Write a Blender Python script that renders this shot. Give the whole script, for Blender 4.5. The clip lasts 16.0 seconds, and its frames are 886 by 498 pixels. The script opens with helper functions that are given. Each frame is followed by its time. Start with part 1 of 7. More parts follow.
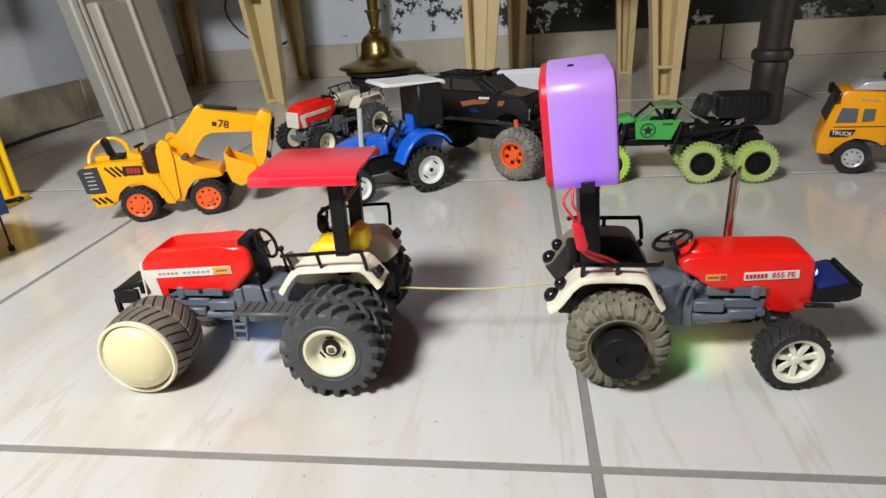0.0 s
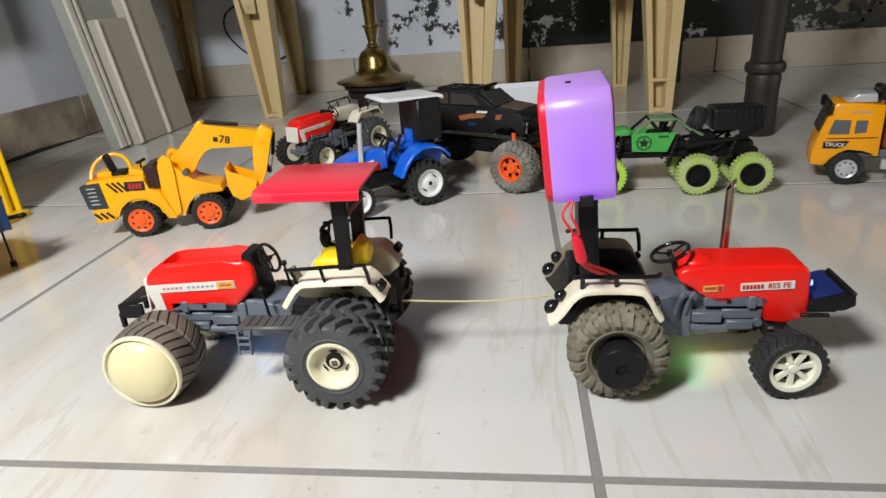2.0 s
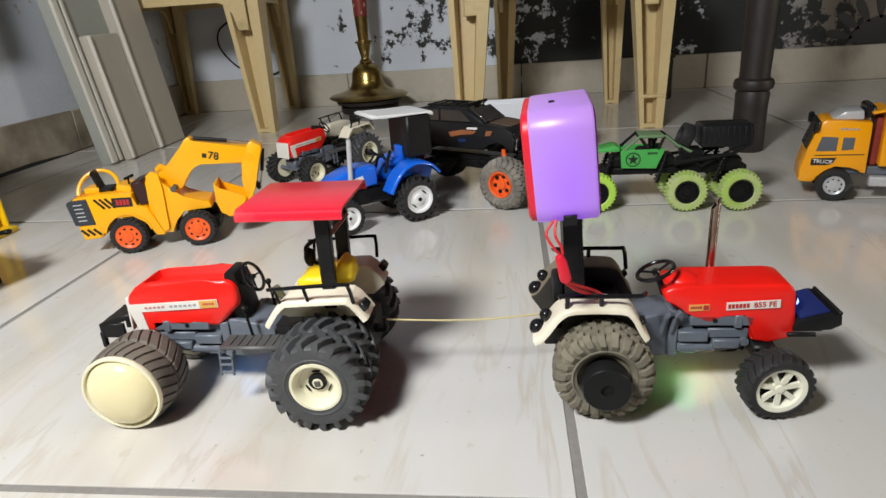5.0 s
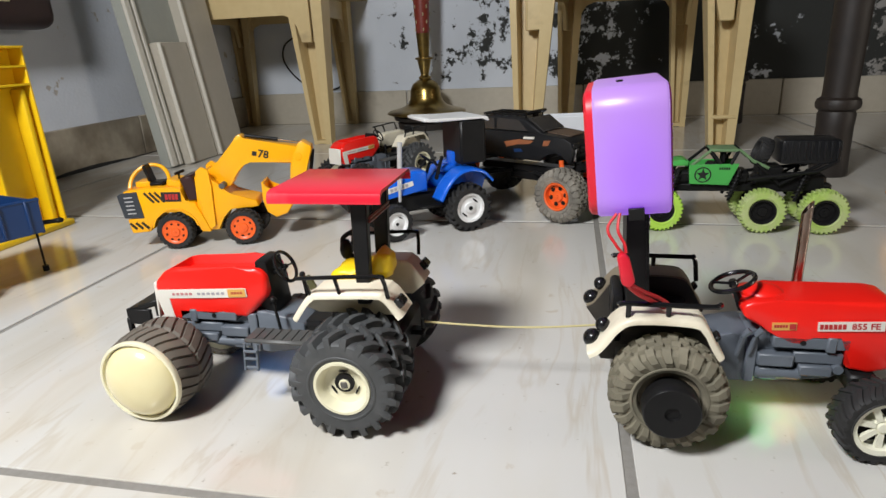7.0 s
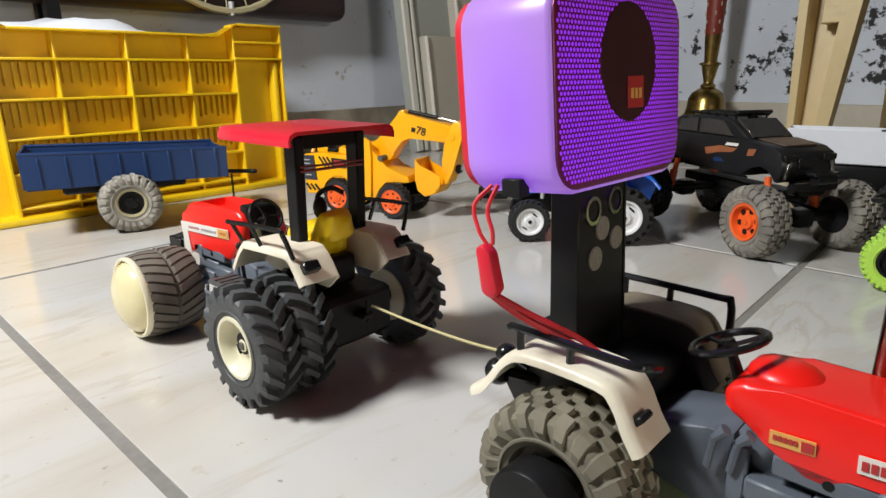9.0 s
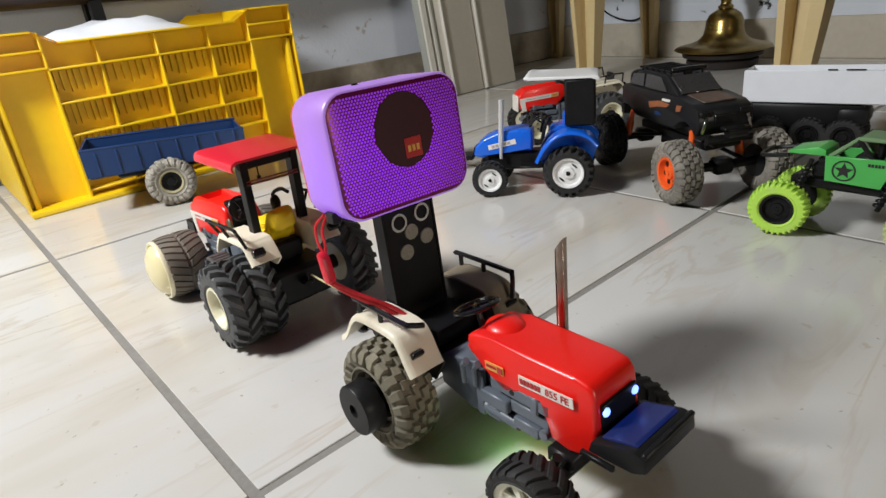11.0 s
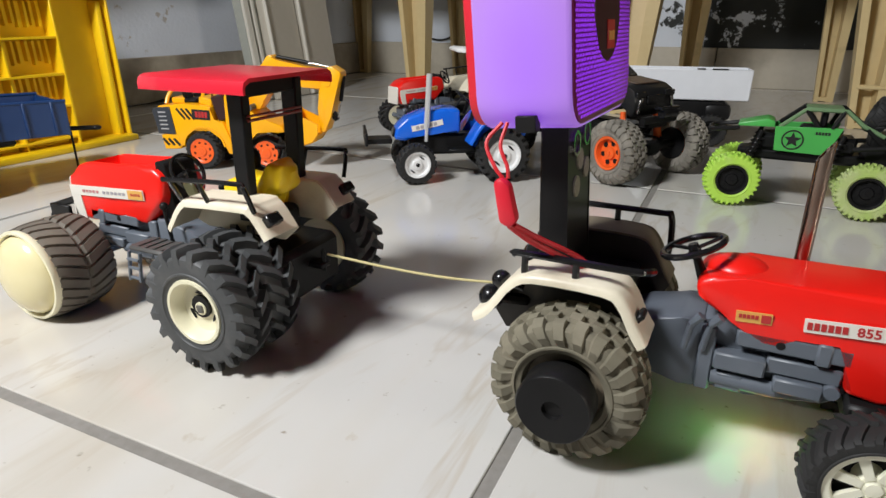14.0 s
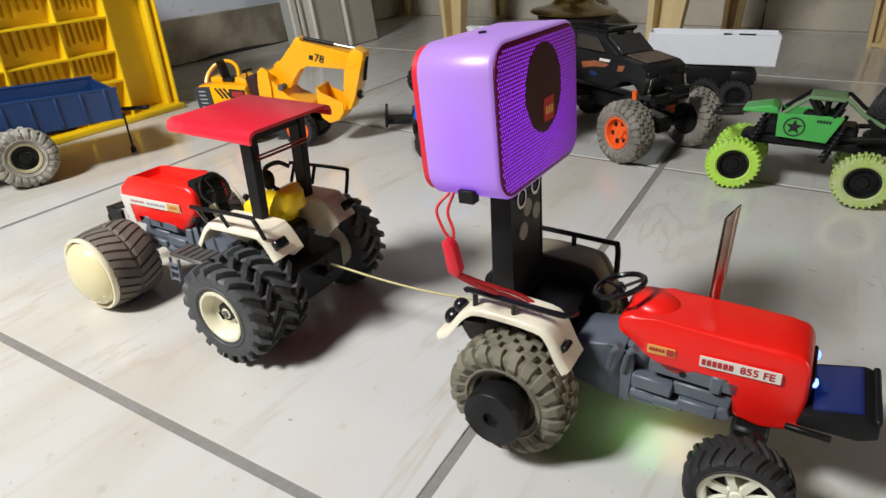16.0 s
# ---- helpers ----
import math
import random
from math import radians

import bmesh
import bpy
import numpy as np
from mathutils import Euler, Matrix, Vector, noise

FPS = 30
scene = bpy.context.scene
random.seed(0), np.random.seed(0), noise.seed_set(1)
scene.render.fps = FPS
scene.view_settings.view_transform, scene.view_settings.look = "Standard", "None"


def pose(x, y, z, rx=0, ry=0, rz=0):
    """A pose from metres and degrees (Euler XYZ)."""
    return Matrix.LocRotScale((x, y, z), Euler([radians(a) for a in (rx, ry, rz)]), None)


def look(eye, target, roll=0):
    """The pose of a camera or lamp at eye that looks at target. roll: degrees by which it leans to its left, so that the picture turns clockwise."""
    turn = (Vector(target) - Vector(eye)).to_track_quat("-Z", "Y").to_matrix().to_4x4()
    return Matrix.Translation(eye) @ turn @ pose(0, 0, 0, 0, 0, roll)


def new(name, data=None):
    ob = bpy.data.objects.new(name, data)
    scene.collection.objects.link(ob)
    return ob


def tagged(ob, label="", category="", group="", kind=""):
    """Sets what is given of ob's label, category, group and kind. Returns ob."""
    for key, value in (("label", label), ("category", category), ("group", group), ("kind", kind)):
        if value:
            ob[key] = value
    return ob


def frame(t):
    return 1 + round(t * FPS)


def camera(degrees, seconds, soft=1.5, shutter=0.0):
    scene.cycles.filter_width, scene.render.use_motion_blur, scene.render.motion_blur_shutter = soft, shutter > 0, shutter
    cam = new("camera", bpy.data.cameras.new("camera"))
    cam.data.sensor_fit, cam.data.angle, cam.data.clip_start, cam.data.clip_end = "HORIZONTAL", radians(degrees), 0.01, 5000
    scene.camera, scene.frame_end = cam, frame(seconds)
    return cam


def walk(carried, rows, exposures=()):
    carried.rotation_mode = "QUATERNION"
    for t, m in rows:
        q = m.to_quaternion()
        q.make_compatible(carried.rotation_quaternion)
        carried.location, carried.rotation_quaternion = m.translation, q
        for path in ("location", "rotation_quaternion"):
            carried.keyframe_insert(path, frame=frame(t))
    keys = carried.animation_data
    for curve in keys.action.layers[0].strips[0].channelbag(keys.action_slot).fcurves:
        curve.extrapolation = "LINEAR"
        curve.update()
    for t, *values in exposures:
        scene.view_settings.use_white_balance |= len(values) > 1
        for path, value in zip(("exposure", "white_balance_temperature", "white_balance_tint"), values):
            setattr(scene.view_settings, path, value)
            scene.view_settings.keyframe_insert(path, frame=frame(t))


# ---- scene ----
cam = camera(72.51, 16.0)
# seconds, eye, yaw, pitch, roll
PATH = [
    (0, -0.0461, -0.2984, 0.2861, 8.04, -23.89, -3.77),
    (0.5, -0.0485, -0.3036, 0.2888, 8.04, -23.33, -3.71),
    (1, -0.0481, -0.3036, 0.2893, 8.01, -23.09, -3.77),
    (1.5, -0.0471, -0.3037, 0.2882, 7.87, -22.77, -3.91),
    (2, -0.0481, -0.3045, 0.2902, 7.70, -22.80, -4.05),
    (2.5, -0.0473, -0.2992, 0.2924, 6.97, -22.37, -3.91),
    (3, -0.0476, -0.2992, 0.2929, 6.84, -22.14, -3.93),
    (3.5, -0.0480, -0.3014, 0.2928, 6.87, -21.84, -3.90),
    (6, -0.0360, -0.2980, 0.2918, 7.83, -21.10, -3.59),
    (6.5, -0.0436, -0.2987, 0.2887, 8.95, -20.29, -3.18),
    (7, -0.0413, -0.2667, 0.2555, 12.24, -18.74, -2.70),
    (7.5, -0.0352, -0.2291, 0.2103, 18.42, -16.06, -1.89),
    (8, -0.0225, -0.1762, 0.1771, 26.36, -15.25, -1.06),
    (8.5, 0.0420, -0.1429, 0.1901, 35.05, -15.61, -0.48),
    (9, 0.1318, -0.0961, 0.1986, 42.59, -16.27, -0.56),
    (11.3, 0.3120, -0.0838, 0.2806, 50.42, -23.44, -6.43),
    (11.5, 0.3039, -0.0966, 0.2673, 48.87, -22.96, -5.78),
    (12, 0.2792, -0.1041, 0.2516, 45.00, -23.51, -4.33),
    (12.5, 0.2325, -0.1295, 0.2398, 39.93, -22.91, -2.59),
    (13, 0.1801, -0.1412, 0.2335, 34.69, -22.15, -1.36),
    (13.5, 0.1177, -0.1467, 0.2137, 29.16, -21.08, -0.30),
    (14, 0.0758, -0.1537, 0.1989, 25.57, -21.22, -0.12),
    (14.5, 0.0387, -0.1655, 0.1988, 24.27, -22.61, -0.32),
    (15, 0.0337, -0.1723, 0.2086, 25.04, -24.02, -0.47),
    (15.5, 0.0785, -0.1781, 0.2472, 28.40, -25.77, -1.46),
    (16, 0.1324, -0.1586, 0.2761, 31.14, -27.92, -2.14),
]
walk(cam, [(t, pose(x, y, z, 90 + pitch, 0, yaw) @ pose(0, 0, 0, 0, 0, roll)) for t, x, y, z, yaw, pitch, roll in PATH])

# ---- world, lamps, exposure ----
world = bpy.data.worlds.new("night_room")
world.use_nodes = True
world.node_tree.nodes["Background"].inputs[0].default_value = (0.02, 0.022, 0.028, 1)
world.node_tree.nodes["Background"].inputs[1].default_value = 0.1
scene.world = world
scene.view_settings.exposure = 0.0


def area_lamp(name, eye, target, size, watts, colour):
    data = bpy.data.lights.new(name, "AREA")
    data.shape, data.size, data.energy, data.color = "DISK", size, watts, colour
    ob = new(name, data)
    ob.matrix_world = look(eye, target)
    return ob


def spot_glow(name, place, watts, colour, radius=0.009):
    data = bpy.data.lights.new(name, "POINT")
    data.energy, data.color, data.shadow_soft_size = watts, colour, radius
    ob = new(name, data)
    ob.location = place
    return ob


area_lamp("torch_light", (-0.53, -0.53, 0.97), (-0.38, 0.75, 0.24), 0.26, 22.8, (0.985, 1.0, 1.01))
# unseen fill from the east, added to brighten the crate and side wall
area_lamp("east_fill_light", (2.25, -0.10, 0.60), (-1.0, -0.55, 0.18), 0.40, 11.0, (1.0, 0.92, 0.80))
spot_glow("underglow_light", (0.098, 0.133, 0.018), 0.0065, (0.05, 1.0, 0.16))
spot_glow("underglow_light", (0.112, 0.137, 0.016), 0.0055, (1.0, 0.40, 0.03))
spot_glow("front_underglow_light", (-0.285, 0.150, 0.020), 0.006, (0.10, 0.35, 1.0))

# ---- materials ----
def material(name, colour, rough=0.45, metal=0.0, second=None, var=0.18, grain=60.0, bump=0.08, dust=None, dust_amount=0.0, dust_scale=18.0, coat=0.0, coarse=7.0, gloss=0.5):
    """A two-tone surface with fine grain, broad blotches, small relief and, where given, dust."""
    m = bpy.data.materials.new(name)
    m.use_nodes = True
    nt = m.node_tree
    n, l = nt.nodes, nt.links
    b = n["Principled BSDF"]
    tc = n.new("ShaderNodeTexCoord")
    fine, wide = n.new("ShaderNodeTexNoise"), n.new("ShaderNodeTexNoise")
    fine.inputs["Scale"].default_value, fine.inputs["Detail"].default_value = grain, 5
    wide.inputs["Scale"].default_value, wide.inputs["Detail"].default_value = coarse, 3
    l.new(tc.outputs["Object"], fine.inputs["Vector"])
    l.new(tc.outputs["Object"], wide.inputs["Vector"])
    second = second or tuple(c * (1 - var) for c in colour)
    mix = n.new("ShaderNodeMixRGB")
    mix.inputs[1].default_value, mix.inputs[2].default_value = (*colour, 1), (*second, 1)
    add = n.new("ShaderNodeMath")
    add.operation = "MULTIPLY_ADD"
    add.inputs[1].default_value, add.inputs[2].default_value = 1.4, -0.7
    l.new(wide.outputs["Fac"], add.inputs[0])
    add2 = n.new("ShaderNodeMath")
    add2.operation = "ADD"
    add2.use_clamp = True
    l.new(add.outputs[0], add2.inputs[0])
    l.new(fine.outputs["Fac"], add2.inputs[1])
    l.new(add2.outputs[0], mix.inputs[0])
    out = mix.outputs[0]
    rough_socket = None
    if dust:
        dn = n.new("ShaderNodeTexNoise")
        dn.inputs["Scale"].default_value, dn.inputs["Detail"].default_value = dust_scale, 7
        l.new(tc.outputs["Object"], dn.inputs["Vector"])
        ramp = n.new("ShaderNodeValToRGB")
        ramp.color_ramp.elements[0].position = max(0.02, 0.78 - dust_amount * 0.75)
        ramp.color_ramp.elements[1].position = min(1.0, 0.98 - dust_amount * 0.45)
        l.new(dn.outputs["Fac"], ramp.inputs[0])
        dm = n.new("ShaderNodeMixRGB")
        dm.inputs[2].default_value = (*dust, 1)
        l.new(ramp.outputs[0], dm.inputs[0])
        l.new(out, dm.inputs[1])
        out = dm.outputs[0]
    l.new(out, b.inputs["Base Color"])
    rr = n.new("ShaderNodeMapRange")
    rr.inputs["To Min"].default_value, rr.inputs["To Max"].default_value = max(0.03, rough - 0.1), min(1, rough + 0.12)
    l.new(wide.outputs["Fac"], rr.inputs["Value"])
    l.new(rr.outputs[0], b.inputs["Roughness"])
    b.inputs["Metallic"].default_value = metal
    b.inputs["Coat Weight"].default_value = coat
    b.inputs["Specular IOR Level"].default_value = gloss
    b.inputs["Coat Roughness"].default_value = 0.12
    if bump:
        bp = n.new("ShaderNodeBump")
        bp.inputs["Strength"].default_value, bp.inputs["Distance"].default_value = bump, 0.0015
        l.new(fine.outputs["Fac"], bp.inputs["Height"])
        l.new(bp.outputs[0], b.inputs["Normal"])
    return m


def glow(name, colour, strength, base=(0.6, 0.6, 0.6)):
    m = bpy.data.materials.new(name)
    m.use_nodes = True
    b = m.node_tree.nodes["Principled BSDF"]
    b.inputs["Base Color"].default_value = (*base, 1)
    b.inputs["Emission Color"].default_value = (*colour, 1)
    b.inputs["Emission Strength"].default_value = strength
    b.inputs["Roughness"].default_value = 0.35
    return m


DUST = (0.30, 0.25, 0.18)
RED = material("glossy_red_plastic", (0.90, 0.014, 0.007), 0.33, second=(0.82, 0.011, 0.007), bump=0.03, coat=0.12, dust=(0.70, 0.10, 0.07), dust_amount=0.06)
CANOPY_RED = material("canopy_red_plastic", (0.74, 0.014, 0.035), 0.30, second=(0.68, 0.016, 0.04), bump=0.04, coat=0.3, dust=(0.74, 0.20, 0.20), dust_amount=0.24)
CREAM = material("cream_plastic", (0.84, 0.78, 0.62), 0.38, second=(0.76, 0.69, 0.53), bump=0.05, dust=(0.45, 0.38, 0.27), dust_amount=0.34, dust_scale=24)
DARK_BROWN = material("mottled_dark_brown_plastic", (0.050, 0.042, 0.032), 0.55, second=(0.022, 0.019, 0.016), bump=0.08, coarse=30, dust=(0.22, 0.18, 0.12), dust_amount=0.28, dust_scale=26)
DUSTY_CREAM = material("dusty_cream_plastic", (0.30, 0.25, 0.17), 0.6, second=(0.14, 0.115, 0.08), bump=0.08, dust=(0.16, 0.13, 0.09), dust_amount=0.45)
RIM_CREAM = material("pale_cream_rim_plastic", (0.82, 0.78, 0.58), 0.36, second=(0.74, 0.69, 0.49), bump=0.03)
RIM_WHITE = material("off_white_rim_plastic", (0.86, 0.85, 0.72), 0.36, second=(0.80, 0.78, 0.62), bump=0.03)
DOME = material("translucent_cream_dome_plastic", (0.80, 0.73, 0.45), 0.20, second=(0.76, 0.66, 0.37), bump=0.0, coat=0.5)
BLACK = material("black_plastic", (0.007, 0.007, 0.0075), 0.38, second=(0.014, 0.0135, 0.0135), bump=0.05, dust=(0.08, 0.07, 0.055), dust_amount=0.05, gloss=0.18)
GLOSS_BLACK = material("glossy_black_plastic", (0.007, 0.007, 0.008), 0.24, second=(0.012, 0.0115, 0.0115), bump=0.03, coat=0.2, gloss=0.35)
GREY = material("grey_engine_plastic", (0.145, 0.165, 0.195), 0.42, second=(0.090, 0.105, 0.128), bump=0.06, dust=DUST, dust_amount=0.12)
STEP_GREY = material("dark_grey_plastic", (0.062, 0.062, 0.062), 0.5, second=(0.10, 0.097, 0.088), bump=0.08, dust=DUST, dust_amount=0.2)
RUBBER = material("black_rubber", (0.016, 0.016, 0.017), 0.60, second=(0.034, 0.033, 0.032), bump=0.12, dust=(0.15, 0.14, 0.12), dust_amount=0.16, dust_scale=40, gloss=0.25)
LUG_RUBBER = material("dull_grey_black_rubber", (0.046, 0.048, 0.050), 0.50, second=(0.085, 0.087, 0.089), bump=0.12, dust=(0.15, 0.148, 0.140), dust_amount=0.26, dust_scale=30, gloss=0.35)
DUSTY_RUBBER = material("dusty_brown_rubber", (0.26, 0.235, 0.170), 0.78, second=(0.11, 0.100, 0.074), bump=0.25, dust=(0.31, 0.27, 0.20), dust_amount=0.36, dust_scale=45, gloss=0.25)
GREY_RUBBER = material("dusty_grey_rubber", (0.25, 0.228, 0.192), 0.82, second=(0.14, 0.128, 0.108), bump=0.2, dust=(0.40, 0.36, 0.30), dust_amount=0.4, dust_scale=40)
BROWN_RUBBER = material("brown_worn_rubber", (0.175, 0.152, 0.125), 0.60, second=(0.115, 0.100, 0.083), bump=0.12, dust=(0.20, 0.17, 0.13), dust_amount=0.25, dust_scale=40, gloss=0.25)
LIME_RUBBER = material("lime_green_rubber", (0.46, 0.74, 0.085), 0.55, second=(0.38, 0.62, 0.08), bump=0.1, dust=(0.55, 0.62, 0.30), dust_amount=0.32, dust_scale=30)
DUSTY_LIME = material("dusty_lime_rubber", (0.40, 0.56, 0.12), 0.62, second=(0.33, 0.46, 0.10), bump=0.15, dust=(0.50, 0.52, 0.30), dust_amount=0.45, dust_scale=34)
YELLOW = material("yellow_amber_plastic", (0.96, 0.45, 0.003), 0.32, second=(0.93, 0.41, 0.003), bump=0.03, coat=0.2)
TRUCK_ORANGE = material("orange_yellow_plastic", (0.98, 0.40, 0.003), 0.30, second=(0.95, 0.37, 0.003), bump=0.03, coat=0.2)
CRATE_YELLOW = material("scuffed_yellow_crate_plastic", (0.90, 0.60, 0.008), 0.38, second=(0.83, 0.53, 0.008), bump=0.08, dust=(0.62, 0.43, 0.10), dust_amount=0.14, dust_scale=14)
ORANGE = material("bright_orange_rim_plastic", (0.98, 0.13, 0.016), 0.35, second=(0.82, 0.12, 0.02), bump=0.03)
BLUE = material("glossy_blue_plastic", (0.008, 0.14, 0.74), 0.26, second=(0.008, 0.11, 0.62), bump=0.03, coat=0.3)
NAVY = material("navy_blue_plastic", (0.007, 0.032, 0.115), 0.40, second=(0.009, 0.040, 0.135), bump=0.05, dust=(0.10, 0.13, 0.18), dust_amount=0.10)
WHITE = material("white_plastic", (0.80, 0.80, 0.80), 0.35, second=(0.72, 0.72, 0.71), bump=0.03)
BOARD_WHITE = material("white_foam_board", (0.78, 0.80, 0.84), 0.55, second=(0.70, 0.72, 0.76), bump=0.05)
GREEN = material("bright_green_painted_panel", (0.075, 0.42, 0.085), 0.34, second=(0.06, 0.35, 0.07), bump=0.04, dust=(0.25, 0.36, 0.20), dust_amount=0.15)
CAGE_GREEN = material("dull_green_plastic", (0.16, 0.28, 0.13), 0.5, second=(0.12, 0.20, 0.10), bump=0.06, dust=DUST, dust_amount=0.2)
CHARCOAL = material("charcoal_body_plastic", (0.009, 0.010, 0.012), 0.34, second=(0.018, 0.017, 0.017), bump=0.05, dust=(0.075, 0.062, 0.05), dust_amount=0.14, dust_scale=25, gloss=0.25)
RUST = material("rust_orange_livery", (0.42, 0.13, 0.045), 0.5, second=(0.20, 0.08, 0.04), bump=0.05, grain=90)
RUST_DARK = material("rust_brown_worn_patch", (0.17, 0.10, 0.062), 0.5, second=(0.03, 0.024, 0.02), bump=0.05, grain=90)
CHROME = material("chrome_metal", (0.72, 0.70, 0.68), 0.16, metal=1.0, second=(0.58, 0.54, 0.50), bump=0.02)
COPPER = material("heat_stained_steel_pipe", (0.46, 0.40, 0.35), 0.22, metal=1.0, second=(0.22, 0.12, 0.08), bump=0.05, coarse=40)
STEEL = material("brushed_silver_plastic", (0.66, 0.66, 0.66), 0.3, metal=0.3, bump=0.04)
BRASS = material("aged_brass", (0.43, 0.30, 0.085), 0.30, metal=1.0, second=(0.20, 0.14, 0.06), bump=0.08, coarse=12, dust=(0.11, 0.085, 0.05), dust_amount=0.25)
RED_PAINT = material("dark_red_painted_brass", (0.15, 0.012, 0.012), 0.4, second=(0.28, 0.05, 0.03), bump=0.1, grain=160)
DARK_WOOD = material("dark_stained_wood", (0.026, 0.018, 0.014), 0.55, second=(0.012, 0.009, 0.008), bump=0.1, coarse=10)
CHAIR = material("pale_yellow_chair_plastic", (0.66, 0.52, 0.27), 0.40, second=(0.58, 0.44, 0.22), bump=0.05, dust=(0.32, 0.24, 0.13), dust_amount=0.18)
LAMINATE = material("beige_laminate_board", (0.48, 0.44, 0.37), 0.45, second=(0.43, 0.395, 0.33), bump=0.05, coarse=3)
LAMINATE_EDGE = material("pale_laminate_edge", (0.66, 0.63, 0.56), 0.4, second=(0.58, 0.55, 0.48), bump=0.04)
LAMINATE_GREY = material("grey_laminate_board", (0.36, 0.37, 0.33), 0.45, second=(0.32, 0.33, 0.30), bump=0.05, coarse=3)
DARK_SHELL = material("dark_maroon_cooler_shell", (0.020, 0.009, 0.010), 0.40, second=(0.034, 0.015, 0.016), bump=0.06)
SLATE = material("slate_grey_plastic", (0.042, 0.048, 0.058), 0.45, second=(0.028, 0.032, 0.040), bump=0.05)
MAROON = material("dark_maroon_plastic", (0.040, 0.012, 0.012), 0.4, second=(0.026, 0.009, 0.009), bump=0.05)
OLIVE = material("dark_olive_plastic", (0.085, 0.080, 0.030), 0.4, second=(0.06, 0.056, 0.022), bump=0.04)
TRAILER_RUBBER = material("pale_dusty_rubber", (0.40, 0.37, 0.31), 0.85, second=(0.24, 0.22, 0.185), bump=0.2, dust=(0.52, 0.48, 0.41), dust_amount=0.4, dust_scale=40)
GUARD = material("cream_fan_guard_plastic", (0.50, 0.44, 0.26), 0.5, second=(0.40, 0.35, 0.20), bump=0.05)
YELLOW_WRAP = material("yellow_balloon_rubber", (0.92, 0.66, 0.010), 0.40, second=(0.82, 0.56, 0.010), bump=0.06)
STRING = material("pale_yellow_cotton_string", (0.66, 0.58, 0.30), 0.85, second=(0.52, 0.45, 0.22), bump=0.3, grain=600)
STRAP_RED = material("red_woven_strap", (0.68, 0.015, 0.025), 0.5, second=(0.55, 0.010, 0.018), bump=0.2, grain=300)
BACK_RED = material("red_rubber_back", (0.72, 0.015, 0.035), 0.4, second=(0.62, 0.012, 0.03), bump=0.05)
GRILLE = material("dark_magenta_metal_grille", (0.19, 0.005, 0.06), 0.34, metal=0.3, second=(0.13, 0.004, 0.09), bump=0.02)
GRILLE_DARK = material("dark_maroon_driver_shade", (0.045, 0.003, 0.008), 0.5, second=(0.03, 0.002, 0.006), bump=0.02)
DECAL_WHITE = material("white_sticker", (0.80, 0.77, 0.70), 0.45, second=(0.74, 0.70, 0.62), bump=0.02)
DECAL_RED = material("red_sticker_print", (0.50, 0.03, 0.03), 0.45, bump=0.02)
DECAL_RED_PALE = material("faded_red_sticker_print", (0.60, 0.24, 0.24), 0.45, bump=0.02)
DECAL_GREY = material("grey_sticker_print", (0.40, 0.38, 0.40), 0.45, bump=0.02)
DECAL_GOLD = material("gold_sticker_print", (0.78, 0.42, 0.10), 0.45, bump=0.02)
DECAL_BLACK = material("black_sticker_print", (0.018, 0.018, 0.018), 0.4, bump=0.02)
WINDOW_GREY = material("smoky_toy_window", (0.05, 0.046, 0.044), 0.14, second=(0.03, 0.028, 0.028), bump=0.0, coat=0.5)
TRUCK_GLASS = material("pale_toy_window", (0.13, 0.14, 0.16), 0.12, second=(0.09, 0.095, 0.105), bump=0.0, coat=0.5)
MESH_DISC = material("cream_speaker_mesh", (0.40, 0.37, 0.28), 0.6, second=(0.12, 0.11, 0.09), bump=0.4, grain=900)
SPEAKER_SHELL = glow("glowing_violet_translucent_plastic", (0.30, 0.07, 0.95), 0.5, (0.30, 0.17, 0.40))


def inner_glow(mat, near, far, strong, weak):
    """Paints emission strongest near the base, fading to the rim, for the lamp inside."""
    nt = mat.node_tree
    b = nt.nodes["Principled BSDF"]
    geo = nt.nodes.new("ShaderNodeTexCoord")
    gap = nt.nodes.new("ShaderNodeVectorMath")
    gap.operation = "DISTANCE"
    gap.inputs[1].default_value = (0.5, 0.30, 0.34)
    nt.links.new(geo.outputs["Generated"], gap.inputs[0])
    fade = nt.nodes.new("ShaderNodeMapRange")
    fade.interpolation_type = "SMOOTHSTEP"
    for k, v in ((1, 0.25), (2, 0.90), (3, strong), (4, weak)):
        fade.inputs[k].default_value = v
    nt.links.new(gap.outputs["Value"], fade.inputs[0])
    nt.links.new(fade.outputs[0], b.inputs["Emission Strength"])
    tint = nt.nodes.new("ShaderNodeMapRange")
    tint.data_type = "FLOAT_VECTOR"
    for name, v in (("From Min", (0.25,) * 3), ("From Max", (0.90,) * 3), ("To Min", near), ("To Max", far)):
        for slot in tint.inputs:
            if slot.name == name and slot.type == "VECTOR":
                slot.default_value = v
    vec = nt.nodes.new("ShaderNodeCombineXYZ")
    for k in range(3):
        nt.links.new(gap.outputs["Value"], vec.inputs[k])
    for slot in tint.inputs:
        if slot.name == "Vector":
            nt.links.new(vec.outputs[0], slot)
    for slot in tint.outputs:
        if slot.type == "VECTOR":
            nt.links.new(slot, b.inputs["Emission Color"])


